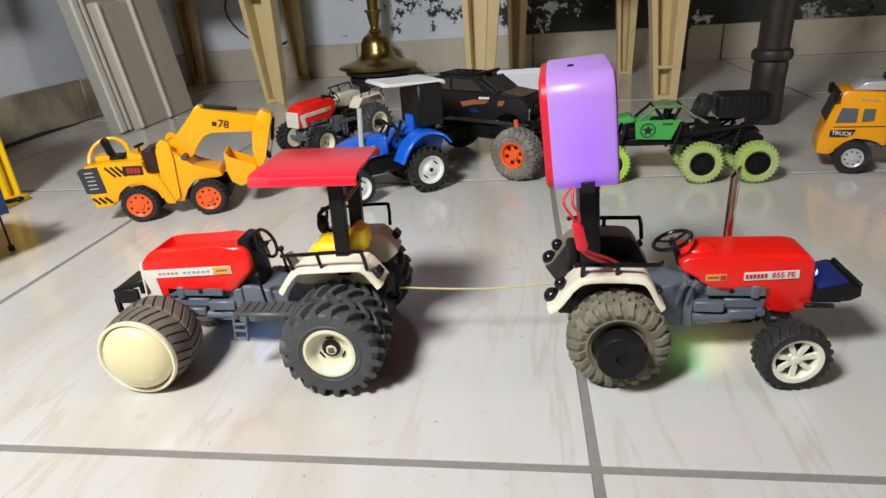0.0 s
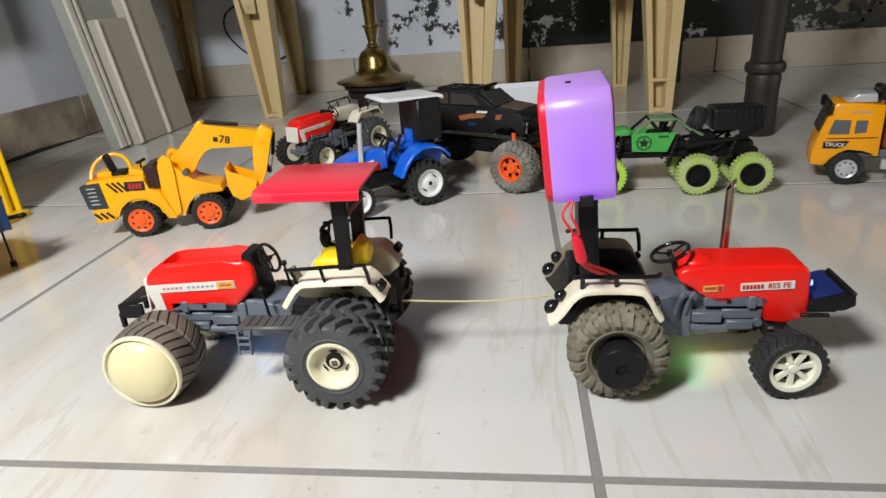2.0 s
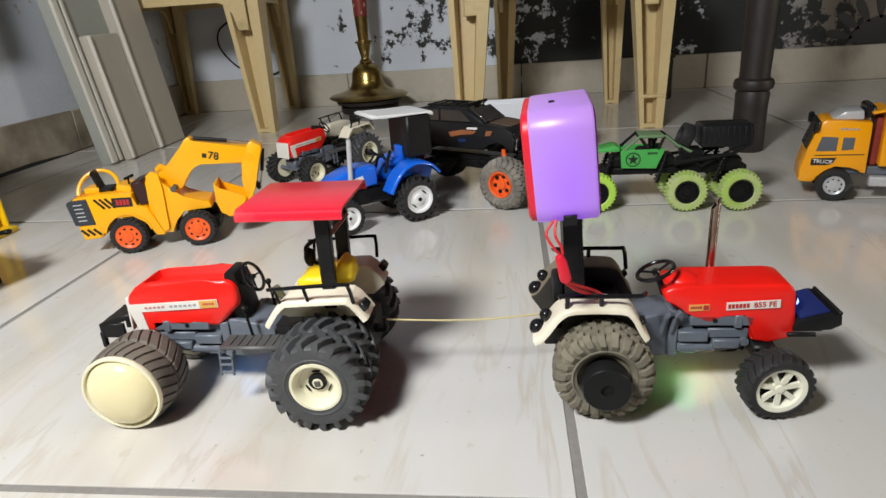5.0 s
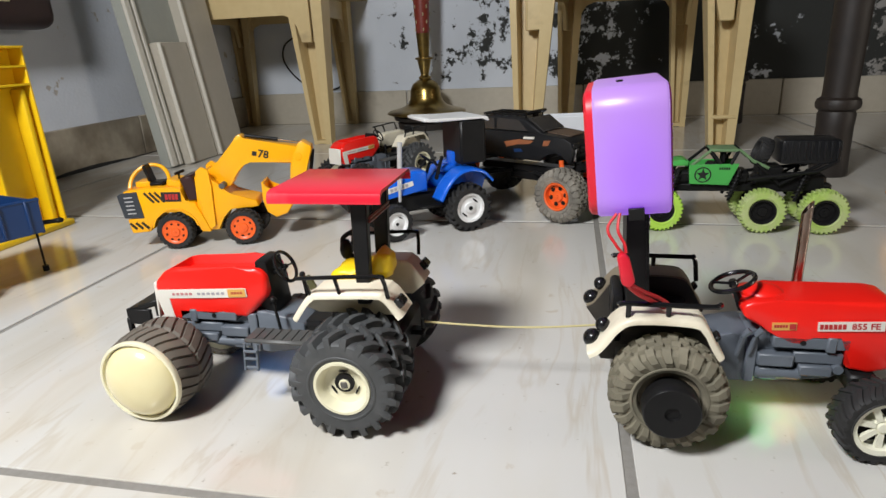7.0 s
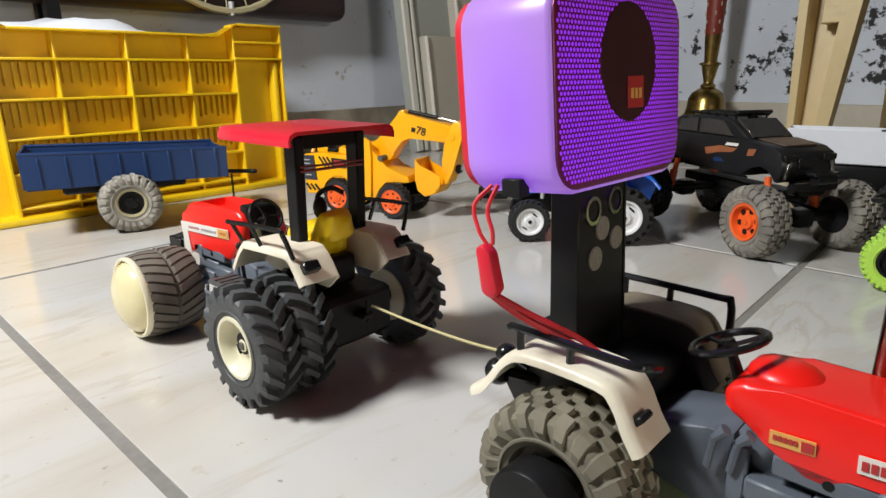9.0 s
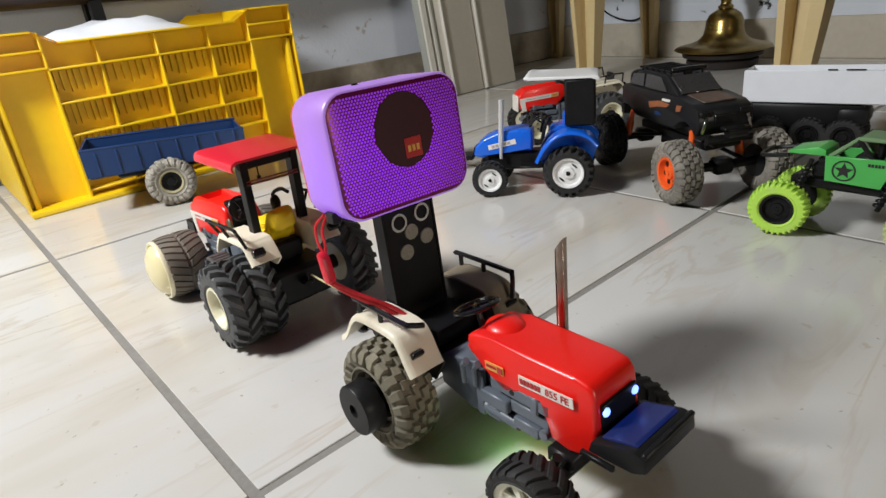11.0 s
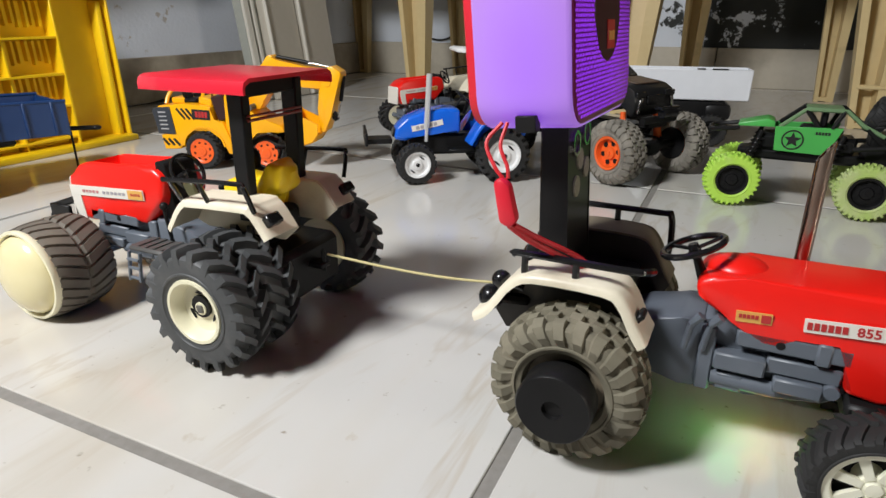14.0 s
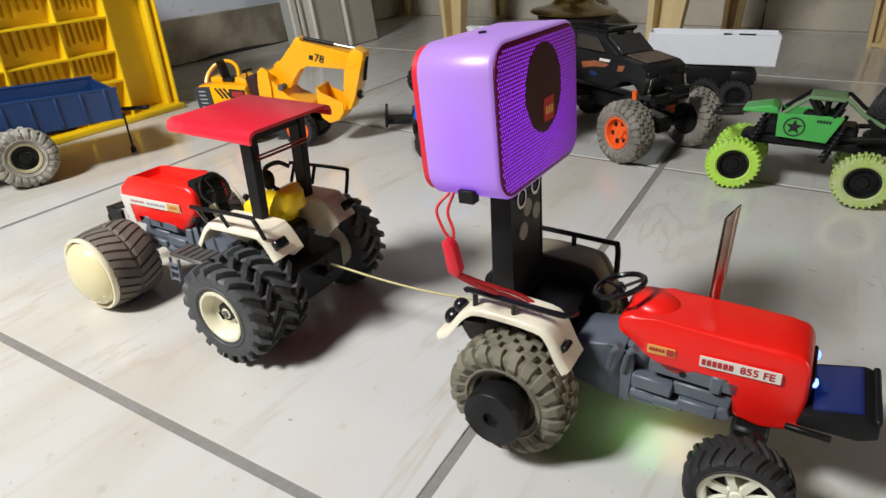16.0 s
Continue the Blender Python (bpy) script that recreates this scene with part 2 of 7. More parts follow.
inner_glow(SPEAKER_SHELL, (0.22, 0.02, 0.90), (0.50, 0.26, 0.85), 0.62, 0.36)
HOLE_GLOW = glow("violet_glow_of_grille_discs", (0.30, 0.03, 1.0), 0.6, (0.22, 0.06, 0.40))
inner_glow(HOLE_GLOW, (0.30, 0.02, 1.0), (0.36, 0.03, 0.80), 0.80, 0.34)
LED_WHITE = glow("blue_white_led", (0.14, 0.26, 1.0), 3.2)
LED_TRAY = glow("dark_clear_plastic_lit_blue", (0.02, 0.07, 0.60), 0.13, (0.012, 0.014, 0.03))

# ---- mesh helpers ----
def part(name, bm, mat, parent=None, label="", smooth=40):
    """Links a bmesh as one mesh object under a thing or a part."""
    bmesh.ops.recalc_face_normals(bm, faces=bm.faces)
    me = bpy.data.meshes.new(name)
    bm.to_mesh(me)
    bm.free()
    me.materials.append(mat)
    if smooth:
        me.shade_smooth()
        me.set_sharp_from_angle(angle=radians(smooth))
    ob = new(name, me)
    ob.parent = parent
    if label:
        ob["label"] = label
    return ob


def thing(name, m, label, category, group="", kind=""):
    ob = new(name)
    ob.empty_display_size = 0.02
    ob.matrix_world = m
    return tagged(ob, label, category, group, kind)


def box(bm, c, s, rot=None, bev=0.0, seg=1):
    m = Matrix.Translation(c) @ (rot.to_4x4() if rot else Matrix.Identity(4)) @ Matrix.Diagonal((*s, 1))
    got = bmesh.ops.create_cube(bm, size=1, matrix=m)
    if bev:
        edges = list({e for v in got["verts"] for e in v.link_edges})
        bmesh.ops.bevel(bm, geom=edges, offset=bev, segments=seg, affect="EDGES", profile=0.5)
    return bm


def rod(bm, a, b, r0, r1=None, seg=12):
    a, b = Vector(a), Vector(b)
    q = (b - a).to_track_quat("Z", "Y").to_matrix().to_4x4()
    bmesh.ops.create_cone(bm, cap_ends=True, segments=seg, radius1=r0, radius2=r0 if r1 is None else r1, depth=(b - a).length, matrix=Matrix.Translation((a + b) / 2) @ q)
    return bm


def lathe(bm, prof, seg=24, m=None):
    """Turns rows of radius and height about z, closed at both ends."""
    m = m or Matrix.Identity(4)
    rings = []
    for r, h in prof:
        rings.append([bm.verts.new(m @ Vector((r * math.cos(2 * math.pi * k / seg), r * math.sin(2 * math.pi * k / seg), h))) for k in range(seg)])
    for a, b in zip(rings, rings[1:]):
        for k in range(seg):
            bm.faces.new((a[k], a[(k + 1) % seg], b[(k + 1) % seg], b[k]))
    bm.faces.new(rings[0])
    bm.faces.new(rings[-1])
    return bm


def ring_lathe(bm, prof, seg=32, m=None):
    """Turns a closed outline of radius and height about z into a ring."""
    m = m or Matrix.Identity(4)
    rings = [[bm.verts.new(m @ Vector((r * math.cos(2 * math.pi * k / seg), r * math.sin(2 * math.pi * k / seg), h))) for k in range(seg)] for r, h in prof]
    for a, b in zip(rings, rings[1:] + rings[:1]):
        for k in range(seg):
            bm.faces.new((a[k], a[(k + 1) % seg], b[(k + 1) % seg], b[k]))
    return bm


def prism(bm, outline, y0, y1, bev=0.0, seg=2, m=None):
    """An outline of x and z, drawn out from y0 to y1."""
    m = m or Matrix.Identity(4)
    a = [bm.verts.new(m @ Vector((x, y0, z))) for x, z in outline]
    b = [bm.verts.new(m @ Vector((x, y1, z))) for x, z in outline]
    n = len(outline)
    faces = [bm.faces.new(a), bm.faces.new(b[::-1])]
    faces += [bm.faces.new((a[k], b[k], b[(k + 1) % n], a[(k + 1) % n])) for k in range(n)]
    if bev:
        bmesh.ops.bevel(bm, geom=list({e for f in faces for e in f.edges}), offset=bev, segments=seg, affect="EDGES", profile=0.5)
    return bm


def tube(bm, pts, r, seg=8, closed=False):
    pts = [Vector(p) for p in pts]
    n = len(pts)
    rings, side = [], None
    for k, p in enumerate(pts):
        if closed:
            d = (pts[(k + 1) % n] - pts[k - 1]).normalized()
        else:
            d = (pts[min(k + 1, n - 1)] - pts[max(k - 1, 0)]).normalized()
        if side is None:
            side = d.orthogonal().normalized()
        side = (side - d * side.dot(d)).normalized()
        up = d.cross(side)
        rings.append([bm.verts.new(p + r * (side * math.cos(2 * math.pi * j / seg) + up * math.sin(2 * math.pi * j / seg))) for j in range(seg)])
    for a, b in list(zip(rings, rings[1:])) + ([(rings[-1], rings[0])] if closed else []):
        for j in range(seg):
            bm.faces.new((a[j], a[(j + 1) % seg], b[(j + 1) % seg], b[j]))
    if not closed:
        bm.faces.new(rings[0])
        bm.faces.new(rings[-1])
    return bm


def curve_points(ctrl, steps=8):
    """A smooth line through the given points (Catmull-Rom)."""
    c = [Vector(p) for p in ctrl]
    c = [2 * c[0] - c[1]] + c + [2 * c[-1] - c[-2]]
    out = []
    for i in range(1, len(c) - 2):
        for s in range(steps):
            t = s / steps
            p0, p1, p2, p3 = c[i - 1:i + 3]
            out.append(0.5 * (2 * p1 + (p2 - p0) * t + (2 * p0 - 5 * p1 + 4 * p2 - p3) * t * t + (3 * p1 - p0 - 3 * p2 + p3) * t ** 3))
    return out + [c[-2]]


def circle(c, r, n=24, axis="z", a0=0.0, a1=360.0):
    out = []
    for k in range(n):
        a = radians(a0 + (a1 - a0) * k / (n if a1 - a0 == 360 else n - 1))
        u, v = r * math.cos(a), r * math.sin(a)
        out.append(Vector(c) + Vector({"z": (u, v, 0), "y": (u, 0, v), "x": (0, u, v)}[axis]))
    return out


def lettering(name, text, size, m, mat, parent, label=""):
    """Words in the built-in font as a thin mesh; the text lies in x and y of m, centred."""
    cu = bpy.data.curves.new(name, "FONT")
    cu.body, cu.size, cu.align_x, cu.align_y, cu.extrude, cu.resolution_u = text, size, "CENTER", "CENTER", 0.00015, 2
    cu.offset = size * 0.02
    tmp = bpy.data.objects.new(name, cu)
    me = bpy.data.meshes.new_from_object(tmp)
    bpy.data.objects.remove(tmp)
    me.transform(m)
    me.materials.clear()
    me.materials.append(mat)
    ob = new(name, me)
    ob.parent = parent
    if label:
        ob["label"] = label
    return ob

# ---- large structure ----
def tile_material():
    m = bpy.data.materials.new("polished_cream_marble_tile")
    m.use_nodes = True
    n, l = m.node_tree.nodes, m.node_tree.links
    b = n["Principled BSDF"]
    tc, info = n.new("ShaderNodeTexCoord"), n.new("ShaderNodeObjectInfo")
    shift = n.new("ShaderNodeVectorMath")
    shift.operation = "MULTIPLY_ADD"
    shift.inputs[1].default_value = (0, 0, 0)
    comb = n.new("ShaderNodeCombineXYZ")
    mul = n.new("ShaderNodeMath")
    mul.operation, mul.inputs[1].default_value = "MULTIPLY", 37.0
    l.new(info.outputs["Random"], mul.inputs[0])
    l.new(mul.outputs[0], comb.inputs[0])
    l.new(mul.outputs[0], comb.inputs[2])
    add = n.new("ShaderNodeVectorMath")
    l.new(tc.outputs["Object"], add.inputs[0])
    l.new(comb.outputs[0], add.inputs[1])
    turn = n.new("ShaderNodeMapping")
    turn.inputs["Rotation"].default_value = (0, 0, radians(-3))
    turn.inputs["Scale"].default_value = (13.0, 2.4, 4.0)
    l.new(add.outputs[0], turn.inputs["Vector"])
    vein, band, cloud, speck, pit = (n.new("ShaderNodeTexNoise") for _ in range(5))
    for tex, scale, detail in ((vein, 1.0, 5), (band, 0.9, 3), (cloud, 5.0, 4), (speck, 160.0, 3), (pit, 55.0, 4)):
        tex.inputs["Scale"].default_value, tex.inputs["Detail"].default_value = scale, detail
    vein.inputs["Distortion"].default_value, vein.inputs["Roughness"].default_value = 0.9, 0.55
    for tex in (vein, band):
        l.new(turn.outputs[0], tex.inputs["Vector"])
    for tex in (cloud, speck, pit):
        l.new(add.outputs[0], tex.inputs["Vector"])
    # thin veins where the stretched noise crosses its middle, broader tan bands beside them
    dist = n.new("ShaderNodeMath")
    dist.operation = "SUBTRACT"
    dist.inputs[1].default_value = 0.5
    l.new(vein.outputs["Fac"], dist.inputs[0])
    flat = n.new("ShaderNodeMath")
    flat.operation = "ABSOLUTE"
    l.new(dist.outputs[0], flat.inputs[0])
    line = n.new("ShaderNodeValToRGB")
    line.color_ramp.elements[0].position, line.color_ramp.elements[0].color = 0.0, (1, 1, 1, 1)
    line.color_ramp.elements[1].position, line.color_ramp.elements[1].color = 0.030, (0, 0, 0, 1)
    l.new(flat.outputs[0], line.inputs[0])
    ramp = n.new("ShaderNodeValToRGB")
    e = ramp.color_ramp.elements
    e[0].position, e[0].color = 0.36, (0.578, 0.540, 0.474, 1)
    e[1].position, e[1].color = 0.58, (0.632, 0.617, 0.588, 1)
    mid = ramp.color_ramp.elements.new(0.46)
    mid.color = (0.622, 0.595, 0.545, 1)
    l.new(band.outputs["Fac"], ramp.inputs[0])
    gate = n.new("ShaderNodeMath")
    gate.operation = "MULTIPLY"
    l.new(line.outputs[0], gate.inputs[0])
    fade = n.new("ShaderNodeMapRange")
    fade.inputs["From Min"].default_value, fade.inputs["From Max"].default_value, fade.inputs["To Max"].default_value = 0.38, 0.66, 0.62
    l.new(cloud.outputs["Fac"], fade.inputs["Value"])
    l.new(fade.outputs[0], gate.inputs[1])
    veined = n.new("ShaderNodeMixRGB")
    veined.inputs[2].default_value = (0.50, 0.430, 0.340, 1)
    l.new(gate.outputs[0], veined.inputs[0])
    l.new(ramp.outputs[0], veined.inputs[1])
    pits = n.new("ShaderNodeValToRGB")
    pits.color_ramp.elements[0].position, pits.color_ramp.elements[1].position = 0.68, 0.74
    l.new(pit.outputs["Fac"], pits.inputs[0])
    mix = n.new("ShaderNodeMixRGB")
    mix.inputs[2].default_value = (0.55, 0.50, 0.43, 1)
    l.new(pits.outputs[0], mix.inputs[0])
    l.new(veined.outputs[0], mix.inputs[1])
    dirt = n.new("ShaderNodeValToRGB")
    dirt.color_ramp.elements[0].position, dirt.color_ramp.elements[1].position = 0.70, 0.80
    l.new(speck.outputs["Fac"], dirt.inputs[0])
    dmix = n.new("ShaderNodeMixRGB")
    dmix.inputs[2].default_value = (0.36, 0.32, 0.26, 1)
    l.new(dirt.outputs[0], dmix.inputs[0])
    l.new(mix.outputs[0], dmix.inputs[1])
    l.new(dmix.outputs[0], b.inputs["Base Color"])
    rr = n.new("ShaderNodeMapRange")
    rr.inputs["To Min"].default_value, rr.inputs["To Max"].default_value = 0.09, 0.20
    l.new(cloud.outputs["Fac"], rr.inputs["Value"])
    l.new(rr.outputs[0], b.inputs["Roughness"])
    bp = n.new("ShaderNodeBump")
    bp.inputs["Strength"].default_value, bp.inputs["Distance"].default_value = 0.03, 0.002
    l.new(cloud.outputs["Fac"], bp.inputs["Height"])
    l.new(bp.outputs[0], b.inputs["Normal"])
    return m


def wall_material(name, paint, stain, gate):
    """Old paint with flaked dark patches; gate: rows of x in metres and how much has flaked there (0 to 1)."""
    m = bpy.data.materials.new(name)
    m.use_nodes = True
    n, l = m.node_tree.nodes, m.node_tree.links
    b = n["Principled BSDF"]
    tc, sep = n.new("ShaderNodeTexCoord"), n.new("ShaderNodeSeparateXYZ")
    l.new(tc.outputs["Object"], sep.inputs[0])
    rng = n.new("ShaderNodeMapRange")
    rng.inputs["From Min"].default_value, rng.inputs["From Max"].default_value = -1.3, 2.5
    l.new(sep.outputs[0], rng.inputs["Value"])
    thr = n.new("ShaderNodeValToRGB")
    els = thr.color_ramp.elements
    rows = [((x + 1.3) / 3.8, v) for x, v in gate]
    els[0].position, els[0].color = rows[0][0], (rows[0][1],) * 3 + (1,)
    els[1].position, els[1].color = rows[-1][0], (rows[-1][1],) * 3 + (1,)
    for p, v in rows[1:-1]:
        els.new(p).color = (v, v, v, 1)
    l.new(rng.outputs[0], thr.inputs[0])
    flake, wide, fine = n.new("ShaderNodeTexNoise"), n.new("ShaderNodeTexNoise"), n.new("ShaderNodeTexNoise")
    flake.inputs["Scale"].default_value, flake.inputs["Detail"].default_value, flake.inputs["Roughness"].default_value = 22, 6, 0.66
    wide.inputs["Scale"].default_value, wide.inputs["Detail"].default_value = 4.5, 4
    fine.inputs["Scale"].default_value, fine.inputs["Detail"].default_value = 120, 4
    for t in (flake, wide, fine):
        l.new(tc.outputs["Object"], t.inputs["Vector"])
    s = n.new("ShaderNodeMath")
    s.operation, s.inputs[1].default_value = "MULTIPLY_ADD", 0.35
    l.new(wide.outputs["Fac"], s.inputs[0])
    l.new(flake.outputs["Fac"], s.inputs[2])
    d = n.new("ShaderNodeMath")
    d.operation = "ADD"
    l.new(s.outputs[0], d.inputs[0])
    l.new(thr.outputs[0], d.inputs[1])
    cut = n.new("ShaderNodeValToRGB")
    cut.color_ramp.elements[0].position, cut.color_ramp.elements[1].position = 0.925, 0.965
    l.new(d.outputs[0], cut.inputs[0])
    blot = n.new("ShaderNodeMixRGB")
    blot.inputs[1].default_value, blot.inputs[2].default_value = (*paint, 1), (*(c * 0.72 for c in paint), 1)
    l.new(wide.outputs["Fac"], blot.inputs[0])
    # paint turns brown between x 0.55 and 0.95
    east_ramp = n.new("ShaderNodeMapRange")
    east_ramp.inputs["From Min"].default_value, east_ramp.inputs["From Max"].default_value = 0.55, 0.95
    l.new(sep.outputs[0], east_ramp.inputs["Value"])
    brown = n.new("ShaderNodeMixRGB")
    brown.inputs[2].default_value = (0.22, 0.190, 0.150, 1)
    l.new(east_ramp.outputs[0], brown.inputs[0])
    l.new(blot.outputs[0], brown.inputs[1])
    mix = n.new("ShaderNodeMixRGB")
    mix.inputs[2].default_value = (*stain, 1)
    l.new(cut.outputs[0], mix.inputs[0])
    l.new(brown.outputs[0], mix.inputs[1])
    l.new(mix.outputs[0], b.inputs["Base Color"])
    b.inputs["Roughness"].default_value = 0.8
    hgt = n.new("ShaderNodeMath")
    hgt.operation, hgt.inputs[1].default_value = "MULTIPLY_ADD", -0.8
    l.new(cut.outputs[0], hgt.inputs[0])
    l.new(fine.outputs["Fac"], hgt.inputs[2])
    bp = n.new("ShaderNodeBump")
    bp.inputs["Strength"].default_value, bp.inputs["Distance"].default_value = 0.4, 0.002
    l.new(hgt.outputs[0], bp.inputs["Height"])
    l.new(bp.outputs[0], b.inputs["Normal"])
    return m


TILE = tile_material()
GROUT = material("dark_grey_grout", (0.29, 0.275, 0.255), 0.85, second=(0.20, 0.186, 0.165), bump=0.4, grain=200)
SKIRT = material("beige_stone_skirting", (0.58, 0.53, 0.44), 0.4, second=(0.49, 0.445, 0.36), bump=0.08, coarse=5, dust=(0.24, 0.205, 0.155), dust_amount=0.3, dust_scale=9)
DIRTY_SKIRT = material("dirty_brown_stone_skirting", (0.46, 0.40, 0.31), 0.5, second=(0.31, 0.265, 0.20), bump=0.12, coarse=6, dust=(0.15, 0.12, 0.085), dust_amount=0.5, dust_scale=11)
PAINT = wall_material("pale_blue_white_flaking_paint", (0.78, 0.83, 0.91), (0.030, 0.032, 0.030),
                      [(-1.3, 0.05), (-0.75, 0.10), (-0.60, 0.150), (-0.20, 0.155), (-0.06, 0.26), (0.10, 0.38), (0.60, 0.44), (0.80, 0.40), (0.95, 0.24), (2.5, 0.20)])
SIDE_PAINT = wall_material("pale_blue_stained_paint", (0.80, 0.84, 0.92), (0.48, 0.44, 0.40), [(-1.3, 0.10), (2.5, 0.10)])
PLAIN = material("plain_grey_plaster", (0.13, 0.12, 0.11), 0.85, second=(0.10, 0.095, 0.085), bump=0.2, coarse=3)

WALL_W, WALL_N, WALL_E, WALL_S, HIGH = -1.21, 1.842, 2.41, -2.41, 2.8


def wall(name, c, s, mat):
    ob = part(name, box(bmesh.new(), c, s), mat, smooth=0)
    return tagged(ob, kind="structure")


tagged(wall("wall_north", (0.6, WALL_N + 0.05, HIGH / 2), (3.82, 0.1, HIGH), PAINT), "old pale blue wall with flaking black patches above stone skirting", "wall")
tagged(wall("wall_west", (WALL_W - 0.05, -0.284, HIGH / 2), (0.1, 4.25, HIGH), SIDE_PAINT), "stained pale blue side wall above stone skirting", "wall")
tagged(wall("wall_east", (WALL_E + 0.05, -0.284, HIGH / 2), (0.1, 4.25, HIGH), PLAIN), "plain grey plastered wall", "wall")
tagged(wall("wall_south", (0.6, WALL_S - 0.05, HIGH / 2), (3.82, 0.1, HIGH), PLAIN), "plain grey plastered wall", "wall")
tagged(wall("ceiling", (0.6, -0.284, HIGH + 0.05), (3.82, 4.45, 0.1), PLAIN), "plain grey ceiling", "ceiling")
floor = tagged(part("floor", box(bmesh.new(), (0.6, -0.284, -0.0512), (3.62, 4.25, 0.1)), GROUT, smooth=0), "polished cream marble-look floor tiles with dark grey grout", "floor", kind="structure")


def skirting(name, start, step, count, flat, mat):
    root = tagged(new(name), "beige stone skirting slabs along the wall foot", "skirting", kind="structure")
    for k in range(count):
        c = (start[0] + step[0] * k, start[1] + step[1] * k, 0.054)
        part("slab", box(bmesh.new(), c, flat, bev=0.002), mat, root)
    return root


skirting("baseboard", (-0.90, WALL_N - 0.006), (0.6, 0), 6, (0.597, 0.012, 0.108), SKIRT)
skirting("baseboard", (WALL_W + 0.006, 1.52), (0, -0.6), 7, (0.012, 0.597, 0.104), DIRTY_SKIRT)


def skirting_gap_shade():
    root = tagged(new("skirting_gap_shade"), "black wedge painting the shaded gap where the skirting has broken away", "crack", kind="structure")
    # black wedge before the slab stands in for the shade of the gap
    bm = prism(bmesh.new(), [(0.86, 0.0004), (1.18, 0.0004), (1.12, 0.0060), (1.03, 0.0100), (0.93, 0.0085)], 1.1965, 1.1985, m=Matrix.Rotation(radians(90), 4, "Z"))
    part("gap", bm, DECAL_BLACK, root)


skirting_gap_shade()


def motif():
    """A half-round flower painted in black on the wall, low down."""
    root = tagged(new("wall_motif"), "black half-round flower motif painted on the wall", "wall art", kind="structure")
    y = WALL_N - 0.0015
    bm = bmesh.new()
    prism(bm, [(1.13 + 0.105 * math.cos(a), 0.112 + 0.082 * math.sin(a)) for a in [math.pi * k / 18 for k in range(19)]], y, y + 0.0012)
    part("disc", bm, DECAL_BLACK, root)
    for k in range(8):
        a = radians(12 + k * 22)
        bm = bmesh.new()
        cx, cz, ln, wd = 1.13 + 0.135 * math.cos(a), 0.112 + 0.115 * math.sin(a), 0.042, 0.013
        prism(bm, [(cx + ln * math.cos(t) * math.cos(a) - wd * (1 + 0.35 * math.cos(t)) * math.sin(t) * math.sin(a), cz + ln * math.cos(t) * math.sin(a) + wd * (1 + 0.35 * math.cos(t)) * math.sin(t) * math.cos(a)) for t in [2 * math.pi * j / 16 for j in range(16)]], y, y + 0.0012)
        part("petal", bm, DECAL_BLACK, root)
    return root


motif()

